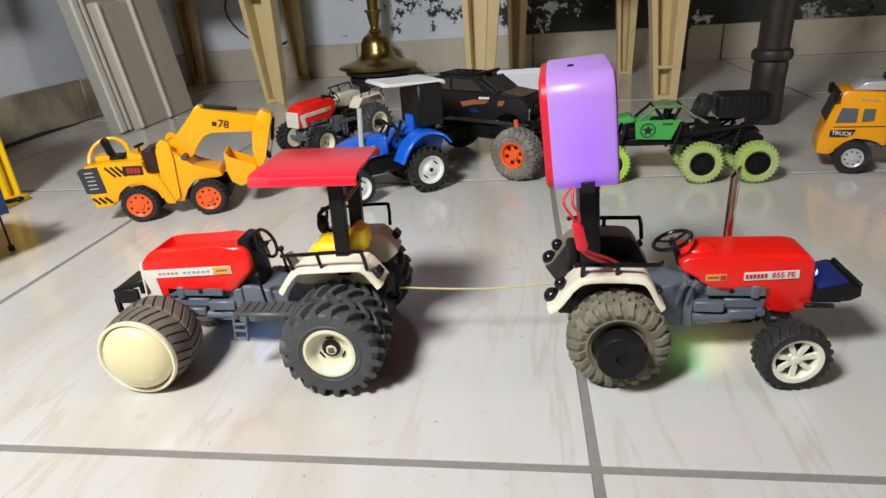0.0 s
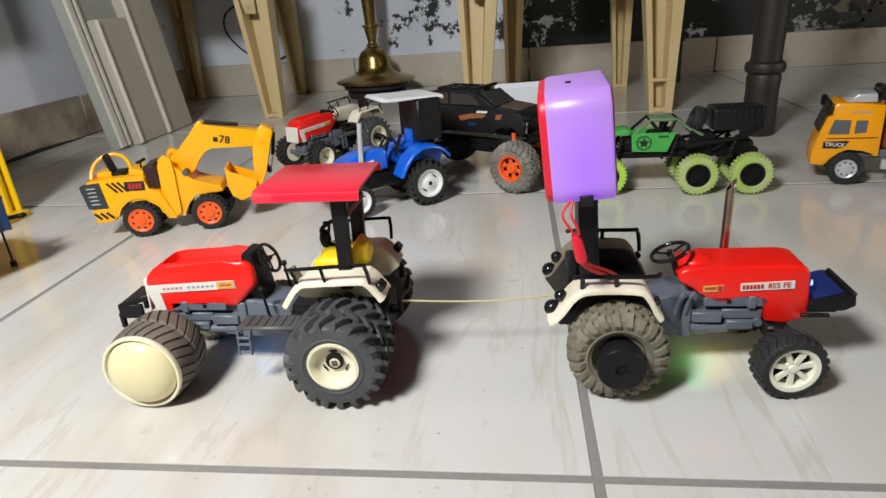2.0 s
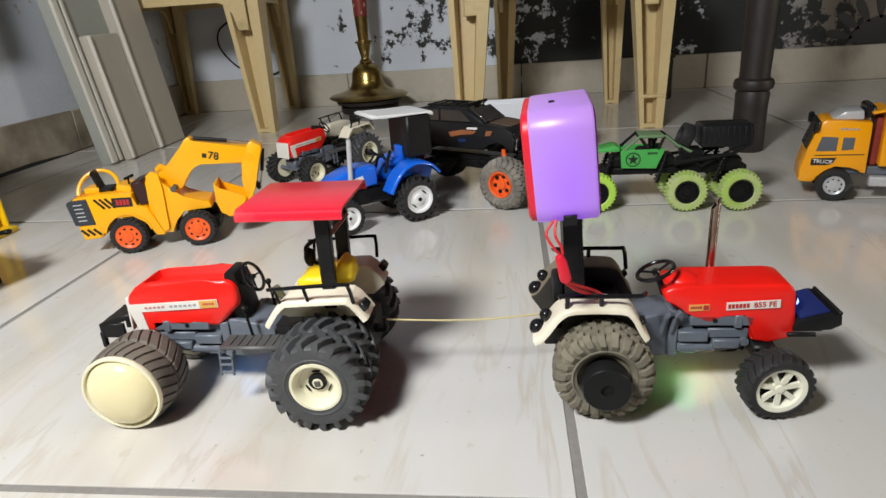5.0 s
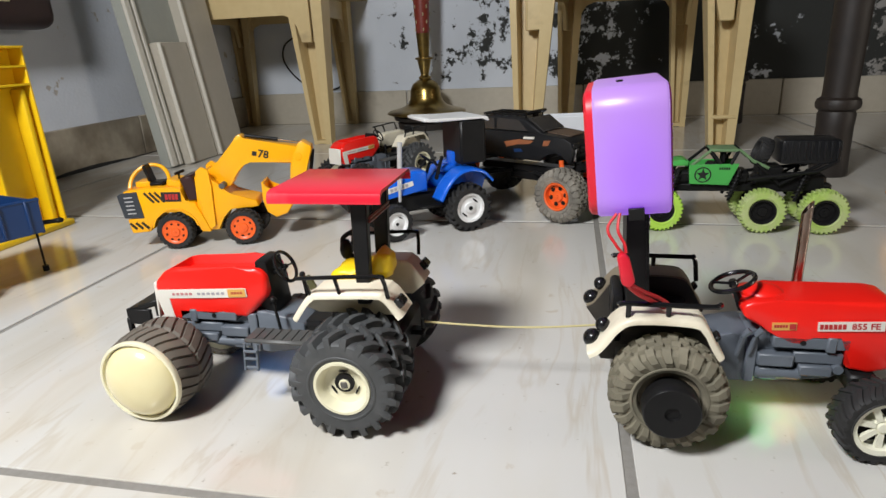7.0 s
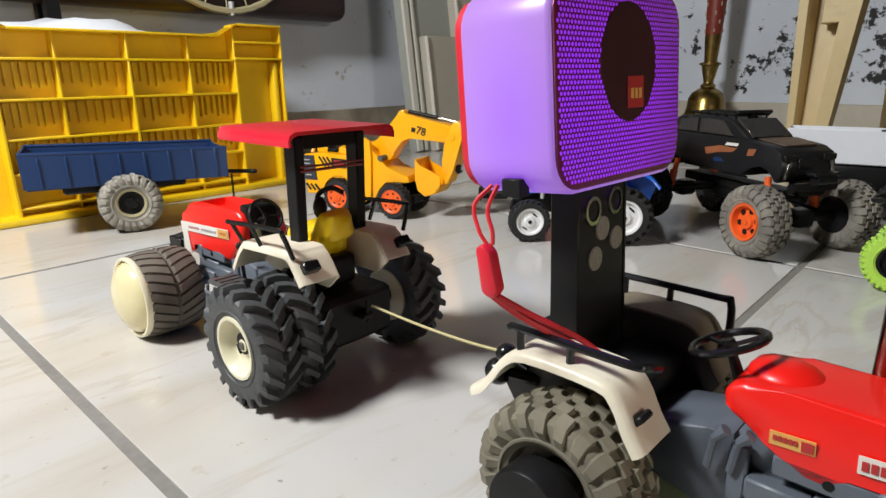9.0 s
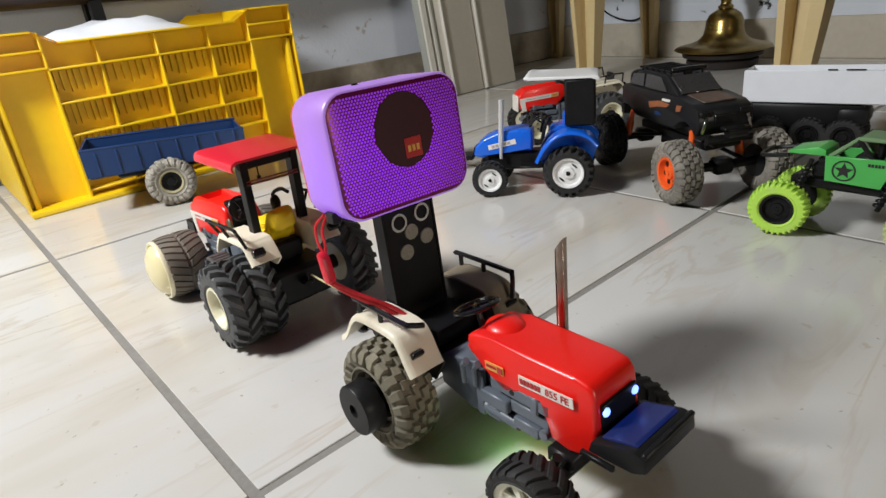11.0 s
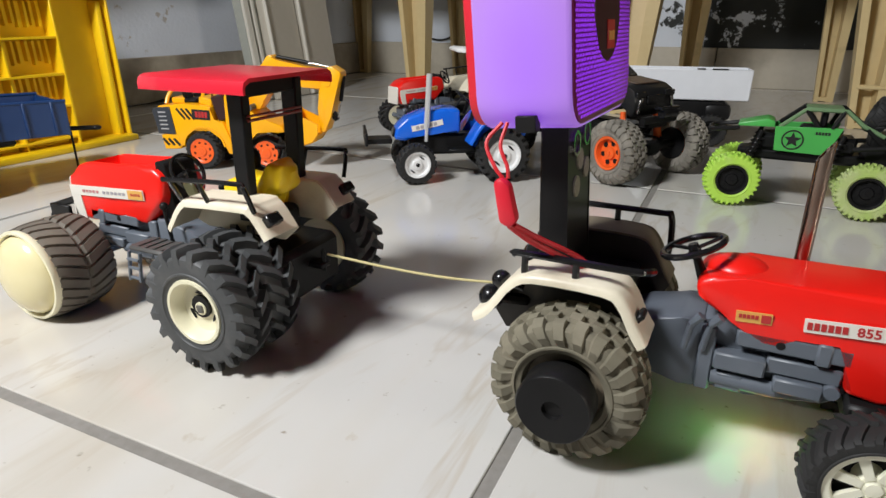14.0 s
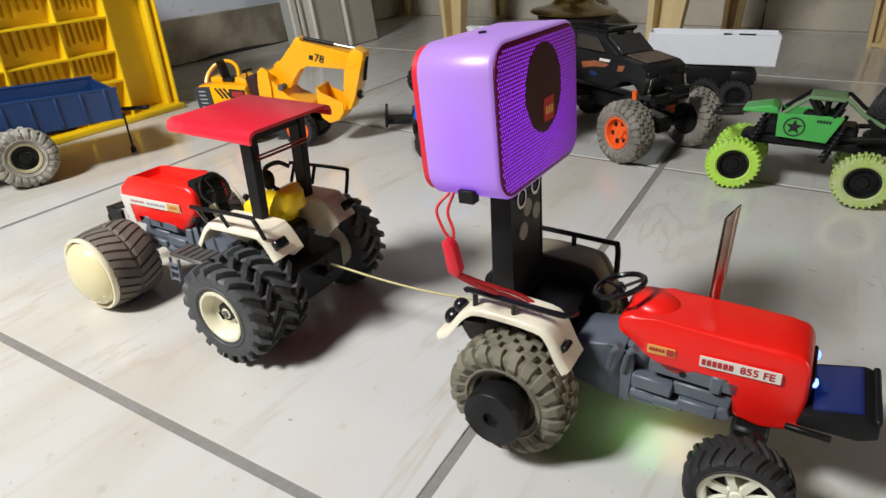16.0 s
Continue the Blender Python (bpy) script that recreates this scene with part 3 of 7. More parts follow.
# ---- wheels ----
def tyre_mesh(r, w, rim_r, style):
    """A tyre about z in one skin, its outer face towards +z, with moulded lugs that run down the shoulders."""
    lug = {"ag": 0.128, "block": 0.080, "mud": 0.088, "chevron": 0.050, "small": 0.060, "knob": 0.070, "plain": 0.012}[style] * r
    count, skew, half = {"ag": (19, 0.25, 0.5), "block": (24, 0.05, 0.5), "mud": (22, 0.09, 0.5), "chevron": (26, 0.22, 0.0), "small": (22, 0.20, 0.5), "knob": (30, 0.06, 0.5), "plain": (30, 0.0, 0.0)}[style]
    rb, h = r - lug, w / 2
    # rows over the tread: place across (-1 to 1), share of the lug's height, share of a pitch by which the lugs are shifted
    if style in ("block", "mud"):
        tread = [(-1.0, 0.9, 0.1), (-0.74, 1, 0.1), (-0.70, 0, 0.1), (-0.64, 0, 0.6), (-0.60, 1, 0.6), (-0.26, 1, 0.6), (-0.21, 0, 0.6), (-0.15, 0, 0.05), (-0.11, 1, 0.05), (0.19, 1, 0.05), (0.24, 0, 0.05), (0.30, 0, 0.55), (0.34, 1, 0.55), (0.68, 1, 0.55), (0.72, 0, 0.55), (0.77, 0, 0.1), (0.80, 1, 0.1), (1.0, 0.9, 0.1)]
    else:
        tread = [(-1.0, 1, half), (-0.60, 1, half), (-0.12, 1, half), (-0.03, 0, half), (0.03, 0, 0), (0.12, 1, 0), (0.60, 1, 0), (1.0, 1, 0)]
    turn = {"ag": 1.0, "chevron": 1.0, "small": 1.0}.get(style, 0.5)
    mid = rim_r * 0.45 + rb * 0.42
    wide = 0.80 if style == "chevron" else 0.84
    rows = [(rim_r, -h * 0.72, 0, 0, 0), (rim_r * 1.06, -h * 0.90, 0, 0, 0), (mid, -h * 0.99, 0, 0, 0), (rb * 0.84, -h, 0, -1, 0)]
    low = {"block": 0.40, "mud": 0.75, "ag": 0.62}.get(style, 0.85)
    rows.append((rb * 0.925, -h * 0.96, low, -1, tread[0][2]))
    for v, m, p in tread:
        rows.append((rb * (1.0 - 0.035 * abs(v) ** 3), h * wide * v, m, v, p))
    rows.append((rb * 0.925, h * 0.96, low, 1, tread[-1][2]))
    rows += [(rb * 0.84, h, 0, 1, 0), (mid * 1.05, h * 0.985, 0, 0, 0), (mid * 1.03, h * 1.03, 0, 0, 0), (mid * 0.99, h * 1.03, 0, 0, 0), (mid * 0.97, h * 0.97, 0, 0, 0), (rim_r * 1.06, h * 0.90, 0, 0, 0), (rim_r, h * 0.72, 0, 0, 0), (rim_r * 0.97, 0, 0, 0, 0)]
    steps = {"block": ((0.0, 0), (0.16, 0), (0.21, 1), (0.90, 1), (0.95, 0)), "mud": ((0.0, 0), (0.26, 0), (0.33, 1), (0.84, 1), (0.93, 0)), "chevron": ((0.0, 0), (0.10, 0), (0.16, 1), (0.86, 1), (0.94, 0))}.get(style, ((0.0, 0), (0.42, 0), (0.47, 1), (0.82, 1), (0.88, 0)))
    pitch = 2 * math.pi / count
    bm, rings = bmesh.new(), []
    for k, (rad, z, m, v, p) in enumerate(rows):
        ring = []
        for i in range(count):
            for u, up in steps:
                a = pitch * (i + u + p) + skew * abs(v) * turn
                rise = lug * m * up
                if style in ("block", "mud"):
                    rise *= (1.0, 0.72, 0.9, 0.8)[(i + k) % 4]
                side = 0.35 if abs(v) >= 1 and m else 0.0
                if style in ("block", "mud") and not m and abs(v) >= 1:
                    z = math.copysign(h * (1.0 + (0.13, 0.17, 0.10)[i % 3] * up), z)
                q = rad + rise * (1 - 0.3 * side)
                ring.append(bm.verts.new((q * math.cos(a), q * math.sin(a), z + rise * side * (1 if z > 0 else -1) * 0.6)))
        rings.append(ring)
    n = len(rings[0])
    for a, b in zip(rings, rings[1:] + rings[:1]):
        for i in range(n):
            bm.faces.new((a[i], a[(i + 1) % n], b[(i + 1) % n], b[i]))
    return bm


def wheel(root, c, r, w, side, style, tyre, rim, rim_r, face="dish", steer=0.0, spin=0.0, tyre_label="", rim_label=""):
    """A wheel on a y axle at c; side is +1 or -1, the way that its outer face looks."""
    rr = rim_r * r
    m = Matrix.Translation(c) @ Matrix.Rotation(radians(steer), 4, "Z") @ Matrix.Rotation(radians(-90 * side), 4, "X") @ Matrix.Rotation(spin, 4, "Z")
    bm = tyre_mesh(r, w, rr, style)
    bm.transform(m)
    tyre_ob = part("wheel", bm, tyre, root, tyre_label, smooth=32)
    h = w / 2
    bm = bmesh.new()
    if face == "dome":
        lathe(bm, [(rr * 0.5, -h * 0.9), (rr, -h * 0.8), (rr * 1.05, h * 0.86), (rr * 1.08, h * 0.92), (rr * 1.09, h * 1.06), (rr * 1.07, h * 1.11), (rr * 1.01, h * 1.11), (rr * 0.985, h * 1.0), (rr * 0.9, h * 0.9), (0.001, h * 0.9)], 40, m)
        part("rim", bm, rim, tyre_ob, rim_label)
        bm = lathe(bmesh.new(), [(rr * 0.97, h * 0.80)] + [(rr * 0.97 * math.cos(a), h * 0.90 + rr * 0.52 * math.sin(a)) for a in [math.pi / 2 * k / 9 for k in range(9)]] + [(0.0004, h * 0.90 + rr * 0.52)], 40, m)
        part("dome_cap", bm, DOME, tyre_ob, "glossy translucent cream dome")
    elif face == "motor":
        lathe(bm, [(rr, -h * 0.8), (rr, h * 0.5), (rr * 0.8, h * 0.55), (rr * 0.78, h * 0.1), (0.001, h * 0.1)], 32, m)
        part("rim", bm, rim, tyre_ob, rim_label)
        bm = lathe(bmesh.new(), [(rr * 0.55, h * 0.1), (rr * 0.58, h * 0.95), (rr * 0.90, h * 1.0), (rr * 0.93, h * 1.08), (rr * 0.92, h * 1.92), (rr * 0.88, h * 1.98), (rr * 0.25, h * 1.98), (rr * 0.23, h * 1.82), (rr * 0.10, h * 1.80), (0.0005, h * 1.80)], 40, m)
        part("hub_cap", bm, BLACK, tyre_ob, "black cylinder cap on the hub")
    elif face == "spoke":
        ring_lathe(bm, [(rr * 0.99, -h * 0.7), (rr * 1.04, h * 0.80), (rr * 0.97, h * 0.92), (rr * 0.80, h * 0.86), (rr * 0.74, h * 0.62), (rr * 0.74, h * 0.45), (rr * 0.92, -h * 0.6)], 36, m)
        lathe(bm, [(rr * 0.30, -h * 0.2), (rr * 0.30, h * 0.56), (rr * 0.28, h * 0.62), (rr * 0.18, h * 0.64), (rr * 0.16, h * 0.78), (0.0005, h * 0.80)], 28, m)
        for k in range(7):
            a = 2 * math.pi * k / 7
            q = m @ Matrix.Rotation(a, 4, "Z")
            got = bmesh.ops.create_cube(bm, size=1, matrix=q @ Matrix.Translation((rr * 0.54, 0, h * 0.60)) @ Matrix.Diagonal((rr * 0.64, rr * 0.23, h * 0.20, 1)))
            for v in got["verts"]:
                p = q.inverted() @ v.co
                if p.x < rr * 0.5:
                    p.y *= 0.75
                    v.co = q @ p
        part("rim", bm, rim, tyre_ob, rim_label)
        bm = lathe(bmesh.new(), [(rr * 0.92, -h * 0.55), (rr * 0.92, -h * 0.3), (0.0005, -h * 0.28)], 24, m)
        part("backing_disc", bm, BLACK, tyre_ob)
    else:
        deep = {"dish": 0.30, "flat": 0.62, "six": 0.45, "truck": 0.8, "ring": 0.45}[face]
        if face == "dish":
            lathe(bm, [(rr * 0.6, -h * 0.85), (rr * 0.99, -h * 0.8), (rr * 1.06, h * 0.84), (rr * 1.03, h * 0.97), (rr * 0.93, h * 0.97), (rr * 0.88, h * 0.86), (rr * 0.76, h * 0.34), (rr * 0.66, h * 0.28), (rr * 0.30, h * 0.30), (rr * 0.24, h * 0.34), (rr * 0.20, h * 0.50), (0.0005, h * 0.50)], 36, m)
        else:
            lathe(bm, [(rr * 0.6, -h * 0.85), (rr * 0.99, -h * 0.8), (rr * 1.05, h * 0.84), (rr * 1.0, h * 0.96), (rr * 0.88, h * 0.90), (rr * 0.80, h * deep), (rr * 0.42, h * (deep + 0.06)), (rr * 0.36, h * (deep + 0.24)), (rr * 0.20, h * (deep + 0.27)), (0.0005, h * (deep + 0.27))], 36, m)
        rim_ob = part("rim", bm, rim, tyre_ob, rim_label)
        slots = {"dish": 3, "flat": 2, "six": 6, "truck": 8, "ring": 5}[face]
        size = {"dish": (0.035, 0.17), "flat": (0.06, 0.24), "six": (0.16, 0.16), "truck": (0.075, 0.11), "ring": (0.12, 0.12)}[face]
        for k in range(slots):
            q = m @ Matrix.Rotation(2 * math.pi * (k + 0.2) / slots, 4, "Z") @ Matrix.Translation((rr * {"dish": 0.50, "truck": 0.69}.get(face, 0.61), 0, h * (deep + 0.03)))
            bm = bmesh.new()
            bmesh.ops.create_cone(bm, cap_ends=True, segments=10, radius1=1, radius2=1, depth=1, matrix=q @ Matrix.Diagonal((rr * size[0], rr * size[1], h * 0.10, 1)))
            part("slot", bm, BLACK, tyre_ob)
        bm = lathe(bmesh.new(), [(rr * 1.03, -h * 0.95), (rr * 1.03, -h * 0.88), (0.0005, -h * 0.87)], 24, m)
        part("hub_back", bm, rim if face == "dish" else BLACK, tyre_ob)
        if face == "ring":
            part("hub_centre", lathe(bmesh.new(), [(rr * 0.86, h * 0.50), (rr * 0.84, h * 0.62), (rr * 0.40, h * 0.56), (rr * 0.34, h * 0.90), (rr * 0.12, h * 0.92), (0.0005, h * 0.92)], 24, m), BLACK, tyre_ob, "black hub centre")
        bm = lathe(bmesh.new(), [(rr * 0.15, h * (deep + 0.2)), (rr * 0.15, h * (deep + 0.34)), (rr * 0.09, h * (deep + 0.34)), (0.0004, h * (deep + 0.28))], 8, m)
        if face == "dish":
            bm.free()
            bm = box(bmesh.new(), (0, 0, h * 0.51), (rr * 0.24, rr * 0.24, h * 0.14), bev=rr * 0.02)
            bm.transform(m)
        part("axle_nut", bm, {"truck": rim, "six": rim, "flat": BLACK}.get(face, STEP_GREY), tyre_ob)
    return tyre_ob


def strip(points, thick):
    """An outline that follows a line of x and z at the given thickness."""
    up, low = [], []
    for k, (x, z) in enumerate(points):
        a, b = points[max(k - 1, 0)], points[min(k + 1, len(points) - 1)]
        d = Vector((b[0] - a[0], b[1] - a[1])).normalized()
        up.append((x - d.y * thick / 2, z + d.x * thick / 2))
        low.append((x + d.y * thick / 2, z - d.x * thick / 2))
    return up + low[::-1]


def steering(root, c, r, tilt):
    q = Matrix.Translation(c) @ Matrix.Rotation(radians(tilt), 4, "Y")
    bm = bmesh.new()
    tube(bm, [q @ p for p in circle((0, 0, 0), r, 28)], r * 0.115, 8, True)
    for k in range(3):
        a = 2 * math.pi * k / 3 + 0.4
        rod(bm, q @ Vector((0, 0, -r * 0.10)), q @ Vector((r * 0.98 * math.cos(a), r * 0.98 * math.sin(a), 0)), r * 0.075, seg=6)
    rod(bm, q @ Vector((0, 0, -r * 0.2)), q @ Vector((0, 0, r * 0.10)), r * 0.22, r * 0.16, 12)
    part("steering_wheel", bm, GLOSS_BLACK, root)
    bm = rod(bmesh.new(), q @ Vector((0, 0, -r * 0.1)), q @ Vector((0, 0, -r * 1.5)), r * 0.13, r * 0.2, 8)
    part("steering_column", bm, BLACK, root)


def hood_shell(root, outline, half, mat, bev, crown=0.0, tub=0.0):
    bm = prism(bmesh.new(), outline, -half, half, bev, 3)
    if crown:
        top = max(v.co.z for v in bm.verts)
        for v in bm.verts:
            if v.co.z > top - 0.012:
                v.co.y *= 1 - crown
    if tub:
        bm.normal_update()
        top = [f for f in bm.faces if f.calc_center_median().z > 0.0995 and abs(f.normal.z) > 0.95 and abs(f.calc_center_median().y) < 0.004]
        bmesh.ops.inset_region(bm, faces=top, thickness=0.0030)
        for v in {v for f in top for v in f.verts}:
            v.co.z -= tub
    return part("hood", bm, mat, root)


def engine(root, x0, x1, z0, z1, half):
    """Moulded engine and gearbox of plain stepped blocks, towards +x."""
    L, H = x1 - x0, z1 - z0

    def at(u, w):
        return x0 + L * u, z0 + H * w
    block = part("engine_block", prism(bmesh.new(), [at(0.36, 0.04), at(0.36, 0.94), at(0.46, 0.98), at(0.99, 0.98), at(1.0, 0.30), at(0.92, 0.14), at(0.60, 0.04)], -half * 0.66, half * 0.66, 0.0012, 1), GREY, root, "blue-grey moulded engine block")
    part("bell_housing", prism(bmesh.new(), [at(0.00, 0.16), at(0.00, 0.70), at(0.10, 0.84), at(0.28, 0.92), at(0.38, 0.98), at(0.38, 0.02), at(0.30, 0.04)], -half * 0.84, half * 0.84, 0.0024, 2), GREY, block)
    for s in (-1, 1):
        y = s * half
        for name, u0, u1, w0, w1, mid, deep in (("flange", 0.37, 0.44, 0.06, 0.90, 0.84, 0.20), ("valve_cover", 0.52, 0.98, 0.74, 0.95, 0.80, 0.40), ("clamp", 0.84, 0.90, 0.70, 0.97, 0.90, 0.30), ("starter_box", 0.44, 0.66, 0.40, 0.62, 0.84, 0.42), ("side_cover", 0.66, 0.96, 0.46, 0.66, 0.76, 0.30), ("filter_box", 0.70, 0.90, 0.26, 0.44, 0.84, 0.38), ("sump_box", 0.46, 0.58, 0.12, 0.34, 0.78, 0.34)):
            (ax, az), (bx, bz) = at(u0, w0), at(u1, w1)
            part(name, box(bmesh.new(), ((ax + bx) / 2, y * mid, (az + bz) / 2), (bx - ax, half * deep, bz - az), bev=0.0009), GREY, block)
        (ax, az), (bx, bz) = at(0.44, 0.24), at(0.72, 0.24)
        part("starter", rod(bmesh.new(), (ax, y * 0.80, az), (bx, y * 0.80, bz), H * 0.10, seg=12), GREY, block)
        (ax, az) = at(0.93, 0.40)
        part("pump", rod(bmesh.new(), (ax, y * 0.60, az), (ax, y * 1.02, az), H * 0.09, H * 0.08, 12), GREY, block)
        (ax, az) = at(0.70, 0.85)
        part("port", rod(bmesh.new(), (ax, s * half * 0.90, az), (ax, s * half * 1.012, az), 0.0019, seg=12), BLACK, block)
    return block


def rail(root, pts, r, mat=None, posts=()):
    bm = tube(bmesh.new(), curve_points(pts, 5), r, 8)
    for a, b in posts:
        rod(bm, a, b, r * 0.95, seg=8)
    part("fender_rail", bm, mat or GLOSS_BLACK, root, "black fender rail")


def fender(root, points, y_in, y_out, mat, plate=None, lip=0.0022, deep=0.010):
    """A moulded sheet over a wheel, with a thin lip outside and an upright plate inside."""
    points = [(p.x, p.z) for p in curve_points([(x, 0, z) for x, z in points], 3)]
    turn = 1 if points[0][0] < points[-1][0] else -1
    bm, rings, s = bmesh.new(), [], 1 if y_out > y_in else -1
    for k, (x, z) in enumerate(points):
        a, b = points[max(k - 1, 0)], points[min(k + 1, len(points) - 1)]
        d = Vector((b[0] - a[0], b[1] - a[1])).normalized() * turn
        n = Vector((-d.y, d.x))
        section = [(y_in, 0.0), (y_out - s * 0.004, 0.0003), (y_out - s * 0.0012, -0.0003), (y_out, -0.0016), (y_out + s * 0.0003, -0.0018 - lip), (y_out - s * 0.0011, -0.0018 - lip), (y_out - s * 0.0016, -0.0024), (y_in, -0.0018)]
        rings.append([bm.verts.new((x + n.x * h, y, z + n.y * h)) for y, h in section])
    for p, q in zip(rings, rings[1:]):
        for j in range(len(p)):
            i = (j + 1) % len(p)
            bm.faces.new((p[j], p[i], q[i], q[j]))
    bm.faces.new(rings[0])
    bm.faces.new(rings[-1])
    part("fender", bm, mat, root)
    base = min(z for _, z in points)
    bm = prism(bmesh.new(), [(x, z - 0.0012) for x, z in points] + [(points[-1][0] - 0.010 * (1 if points[-1][0] > 0 else -1), base - deep), (points[0][0] - 0.010 * (1 if points[0][0] > 0 else -1), base - deep)], y_in - 0.0009, y_in + 0.0009)
    part("fender_side", bm, plate or mat, root)


def side_sticker(root, x0, x1, z0, z1, y, slope, out, bars, mat=None, name="sticker"):
    """A flat label on a side wall with printed bars; out is +1 or -1."""
    m = Matrix.Translation(((x0 + x1) / 2, y, (z0 + z1) / 2)) @ Matrix.Rotation(slope, 4, "Y")
    bm = bmesh.new()
    bmesh.ops.create_cube(bm, size=1, matrix=m @ Matrix.Diagonal((x1 - x0, 0.0006, z1 - z0, 1)))
    base = part(name, bm, mat or DECAL_WHITE, root, smooth=0)
    for bx0, bx1, bz0, bz1, bmat in bars:
        bm = bmesh.new()
        bmesh.ops.create_cube(bm, size=1, matrix=m @ Matrix.Translation(((bx0 + bx1) / 2 * (x1 - x0), out * 0.0005, (bz0 + bz1) / 2 * (z1 - z0))) @ Matrix.Diagonal(((bx1 - bx0) * (x1 - x0), 0.0004, (bz1 - bz0) * (z1 - z0), 1)))
        part("printed_bar", bm, bmat, base, smooth=0)
    return base, m


def word_bars(x0, x1, n, mat, low=-0.24, high=0.24, gap=0.25):
    step = (x1 - x0) / n
    return [(x0 + k * step, x0 + (k + 1 - gap) * step, low, high, mat) for k in range(n)]


# ---- the towing tractor that carries the speaker ----
def speaker_tractor():
    root = thing("toy_tractor", pose(0.0248, 0.1430, 0, 0, 0, -1.1), "red toy tractor with cream fenders carrying a glowing speaker", "toy tractor", "toy vehicles")
    hood_shell(root, [(0.047, 0.080), (0.0480, 0.0855), (0.054, 0.0885), (0.068, 0.0898), (0.128, 0.0912), (0.1375, 0.0895), (0.1410, 0.084), (0.1440, 0.048), (0.1255, 0.0425), (0.1120, 0.0450), (0.1095, 0.0700), (0.088, 0.0690), (0.0860, 0.0585), (0.077, 0.0590), (0.064, 0.0690), (0.052, 0.0755)], 0.0205, RED, 0.003, 0.10)
    mound = bmesh.new()
    bmesh.ops.create_uvsphere(mound, u_segments=20, v_segments=12, radius=1, matrix=Matrix.Translation((0.0635, 0, 0.0875)) @ Matrix.Diagonal((0.0135, 0.0125, 0.0065, 1)))
    part("hood_mound", mound, RED, root)
    engine(root, 0.016, 0.115, 0.028, 0.068, 0.0205)
    bm = box(bmesh.new(), (0.012, 0, 0.047), (0.070, 0.026, 0.024), bev=0.003)
    box(bm, (-0.020, 0, 0.044), (0.024, 0.060, 0.026), bev=0.003)
    rod(bm, (0, -0.044, 0.0374), (0, 0.044, 0.0374), 0.007)
    part("gearbox", bm, STEP_GREY, root)
    for s in (-1, 1):
        side_sticker(root, 0.0920, 0.1295, 0.0724, 0.0788, s * 0.0209, -0.065, s, word_bars(-0.47, -0.06, 6, DECAL_RED, -0.26, 0.26), name="name_sticker")
        side_sticker(root, 0.0655, 0.0800, 0.0708, 0.0760, s * 0.0209, -0.06, s, word_bars(-0.42, 0.15, 5, DECAL_RED, -0.1, 0.25) + [(0.2, 0.46, -0.36, 0.36, DECAL_RED)], DECAL_GOLD, "badge_sticker")
    near = Matrix.Translation((0.1190, -0.0213, 0.0760)) @ Matrix.Rotation(-0.065, 4, "Y") @ Matrix.Rotation(radians(90), 4, "X")
    lettering("model_number", "855 FE", 0.0058, near, DECAL_RED, root)
    bm = lathe(bmesh.new(), [(0.0034, 0.070), (0.0034, 0.1415), (0.0029, 0.1415), (0.0029, 0.105), (0.0004, 0.105)], 18, Matrix.Translation((0.0900, 0.0205, 0)))
    for v in bm.verts:
        if v.co.z > 0.13:
            v.co.z += (v.co.x - 0.0900) * 1.5
    part("exhaust_pipe", bm, COPPER, root, "heat-stained metal exhaust pipe cut at a slant")
    steering(root, (0.043, -0.004, 0.0965), 0.0140, -22)
    arc = [(-0.051, 0.0610), (-0.046, 0.0640), (-0.041, 0.0705), (-0.033, 0.0815), (-0.021, 0.0872), (0.012, 0.0872), (0.0215, 0.0820), (0.028, 0.070), (0.0325, 0.063)]
    for s in (-1, 1):
        # far fender in a darker cream than the near one, plates dark brown
        fender(root, arc, s * 0.026, s * 0.0508, CREAM if s < 0 else DUSTY_CREAM, DARK_BROWN, 0.0022, 0.016)
        bend = [(0.027, s * 0.045, 0.0945), (0.029, s * 0.042, 0.078)] if s > 0 else [(0.0275, s * 0.043, 0.0950), (0.0300, s * 0.036, 0.0930)]
        rail(root, [(-0.030, s * 0.046, 0.0945), (-0.028, s * 0.046, 0.0955), (0.020, s * 0.046, 0.0955)] + bend, 0.0018, None,
             [((-0.026, s * 0.046, 0.095), (-0.026, s * 0.046, 0.084)), ((-0.002, s * 0.046, 0.0955), (-0.002, s * 0.046, 0.087))])
        bm = box(bmesh.new(), (0.0275, s * 0.042, 0.0738), (0.003, 0.009, 0.0055), Euler((0, radians(40), 0)).to_matrix(), 0.0008)
        part("indicator", bm, BLACK, root, "small black lamp on the fender")
        bm = bmesh.new()
        bmesh.ops.create_uvsphere(bm, u_segments=14, v_segments=10, radius=0.0050, matrix=Matrix.Translation((-0.041, s * 0.036, 0.0755)))
        rod(bm, (-0.041, s * 0.036, 0.0755), (-0.030, s * 0.034, 0.072), 0.0018, seg=8)
        part("rear_lamp", bm, GLOSS_BLACK, root)
        bm = bmesh.new()
        bmesh.ops.create_uvsphere(bm, u_segments=14, v_segments=10, radius=0.0066, matrix=Matrix.Translation((-0.047, s * 0.034, 0.0640)))
        rod(bm, (-0.047, s * 0.034, 0.064), (-0.030, s * 0.026, 0.062), 0.003, seg=8)
        part("tow_lamp", bm, GLOSS_BLACK, root)
        wheel(root, (0, s * 0.049, 0.0374), 0.0374, 0.029, s, "mud", DUSTY_RUBBER, DUSTY_CREAM, 0.50, "motor", 0, 0.3, "dusty brown rear tyre", "cream rear rim")
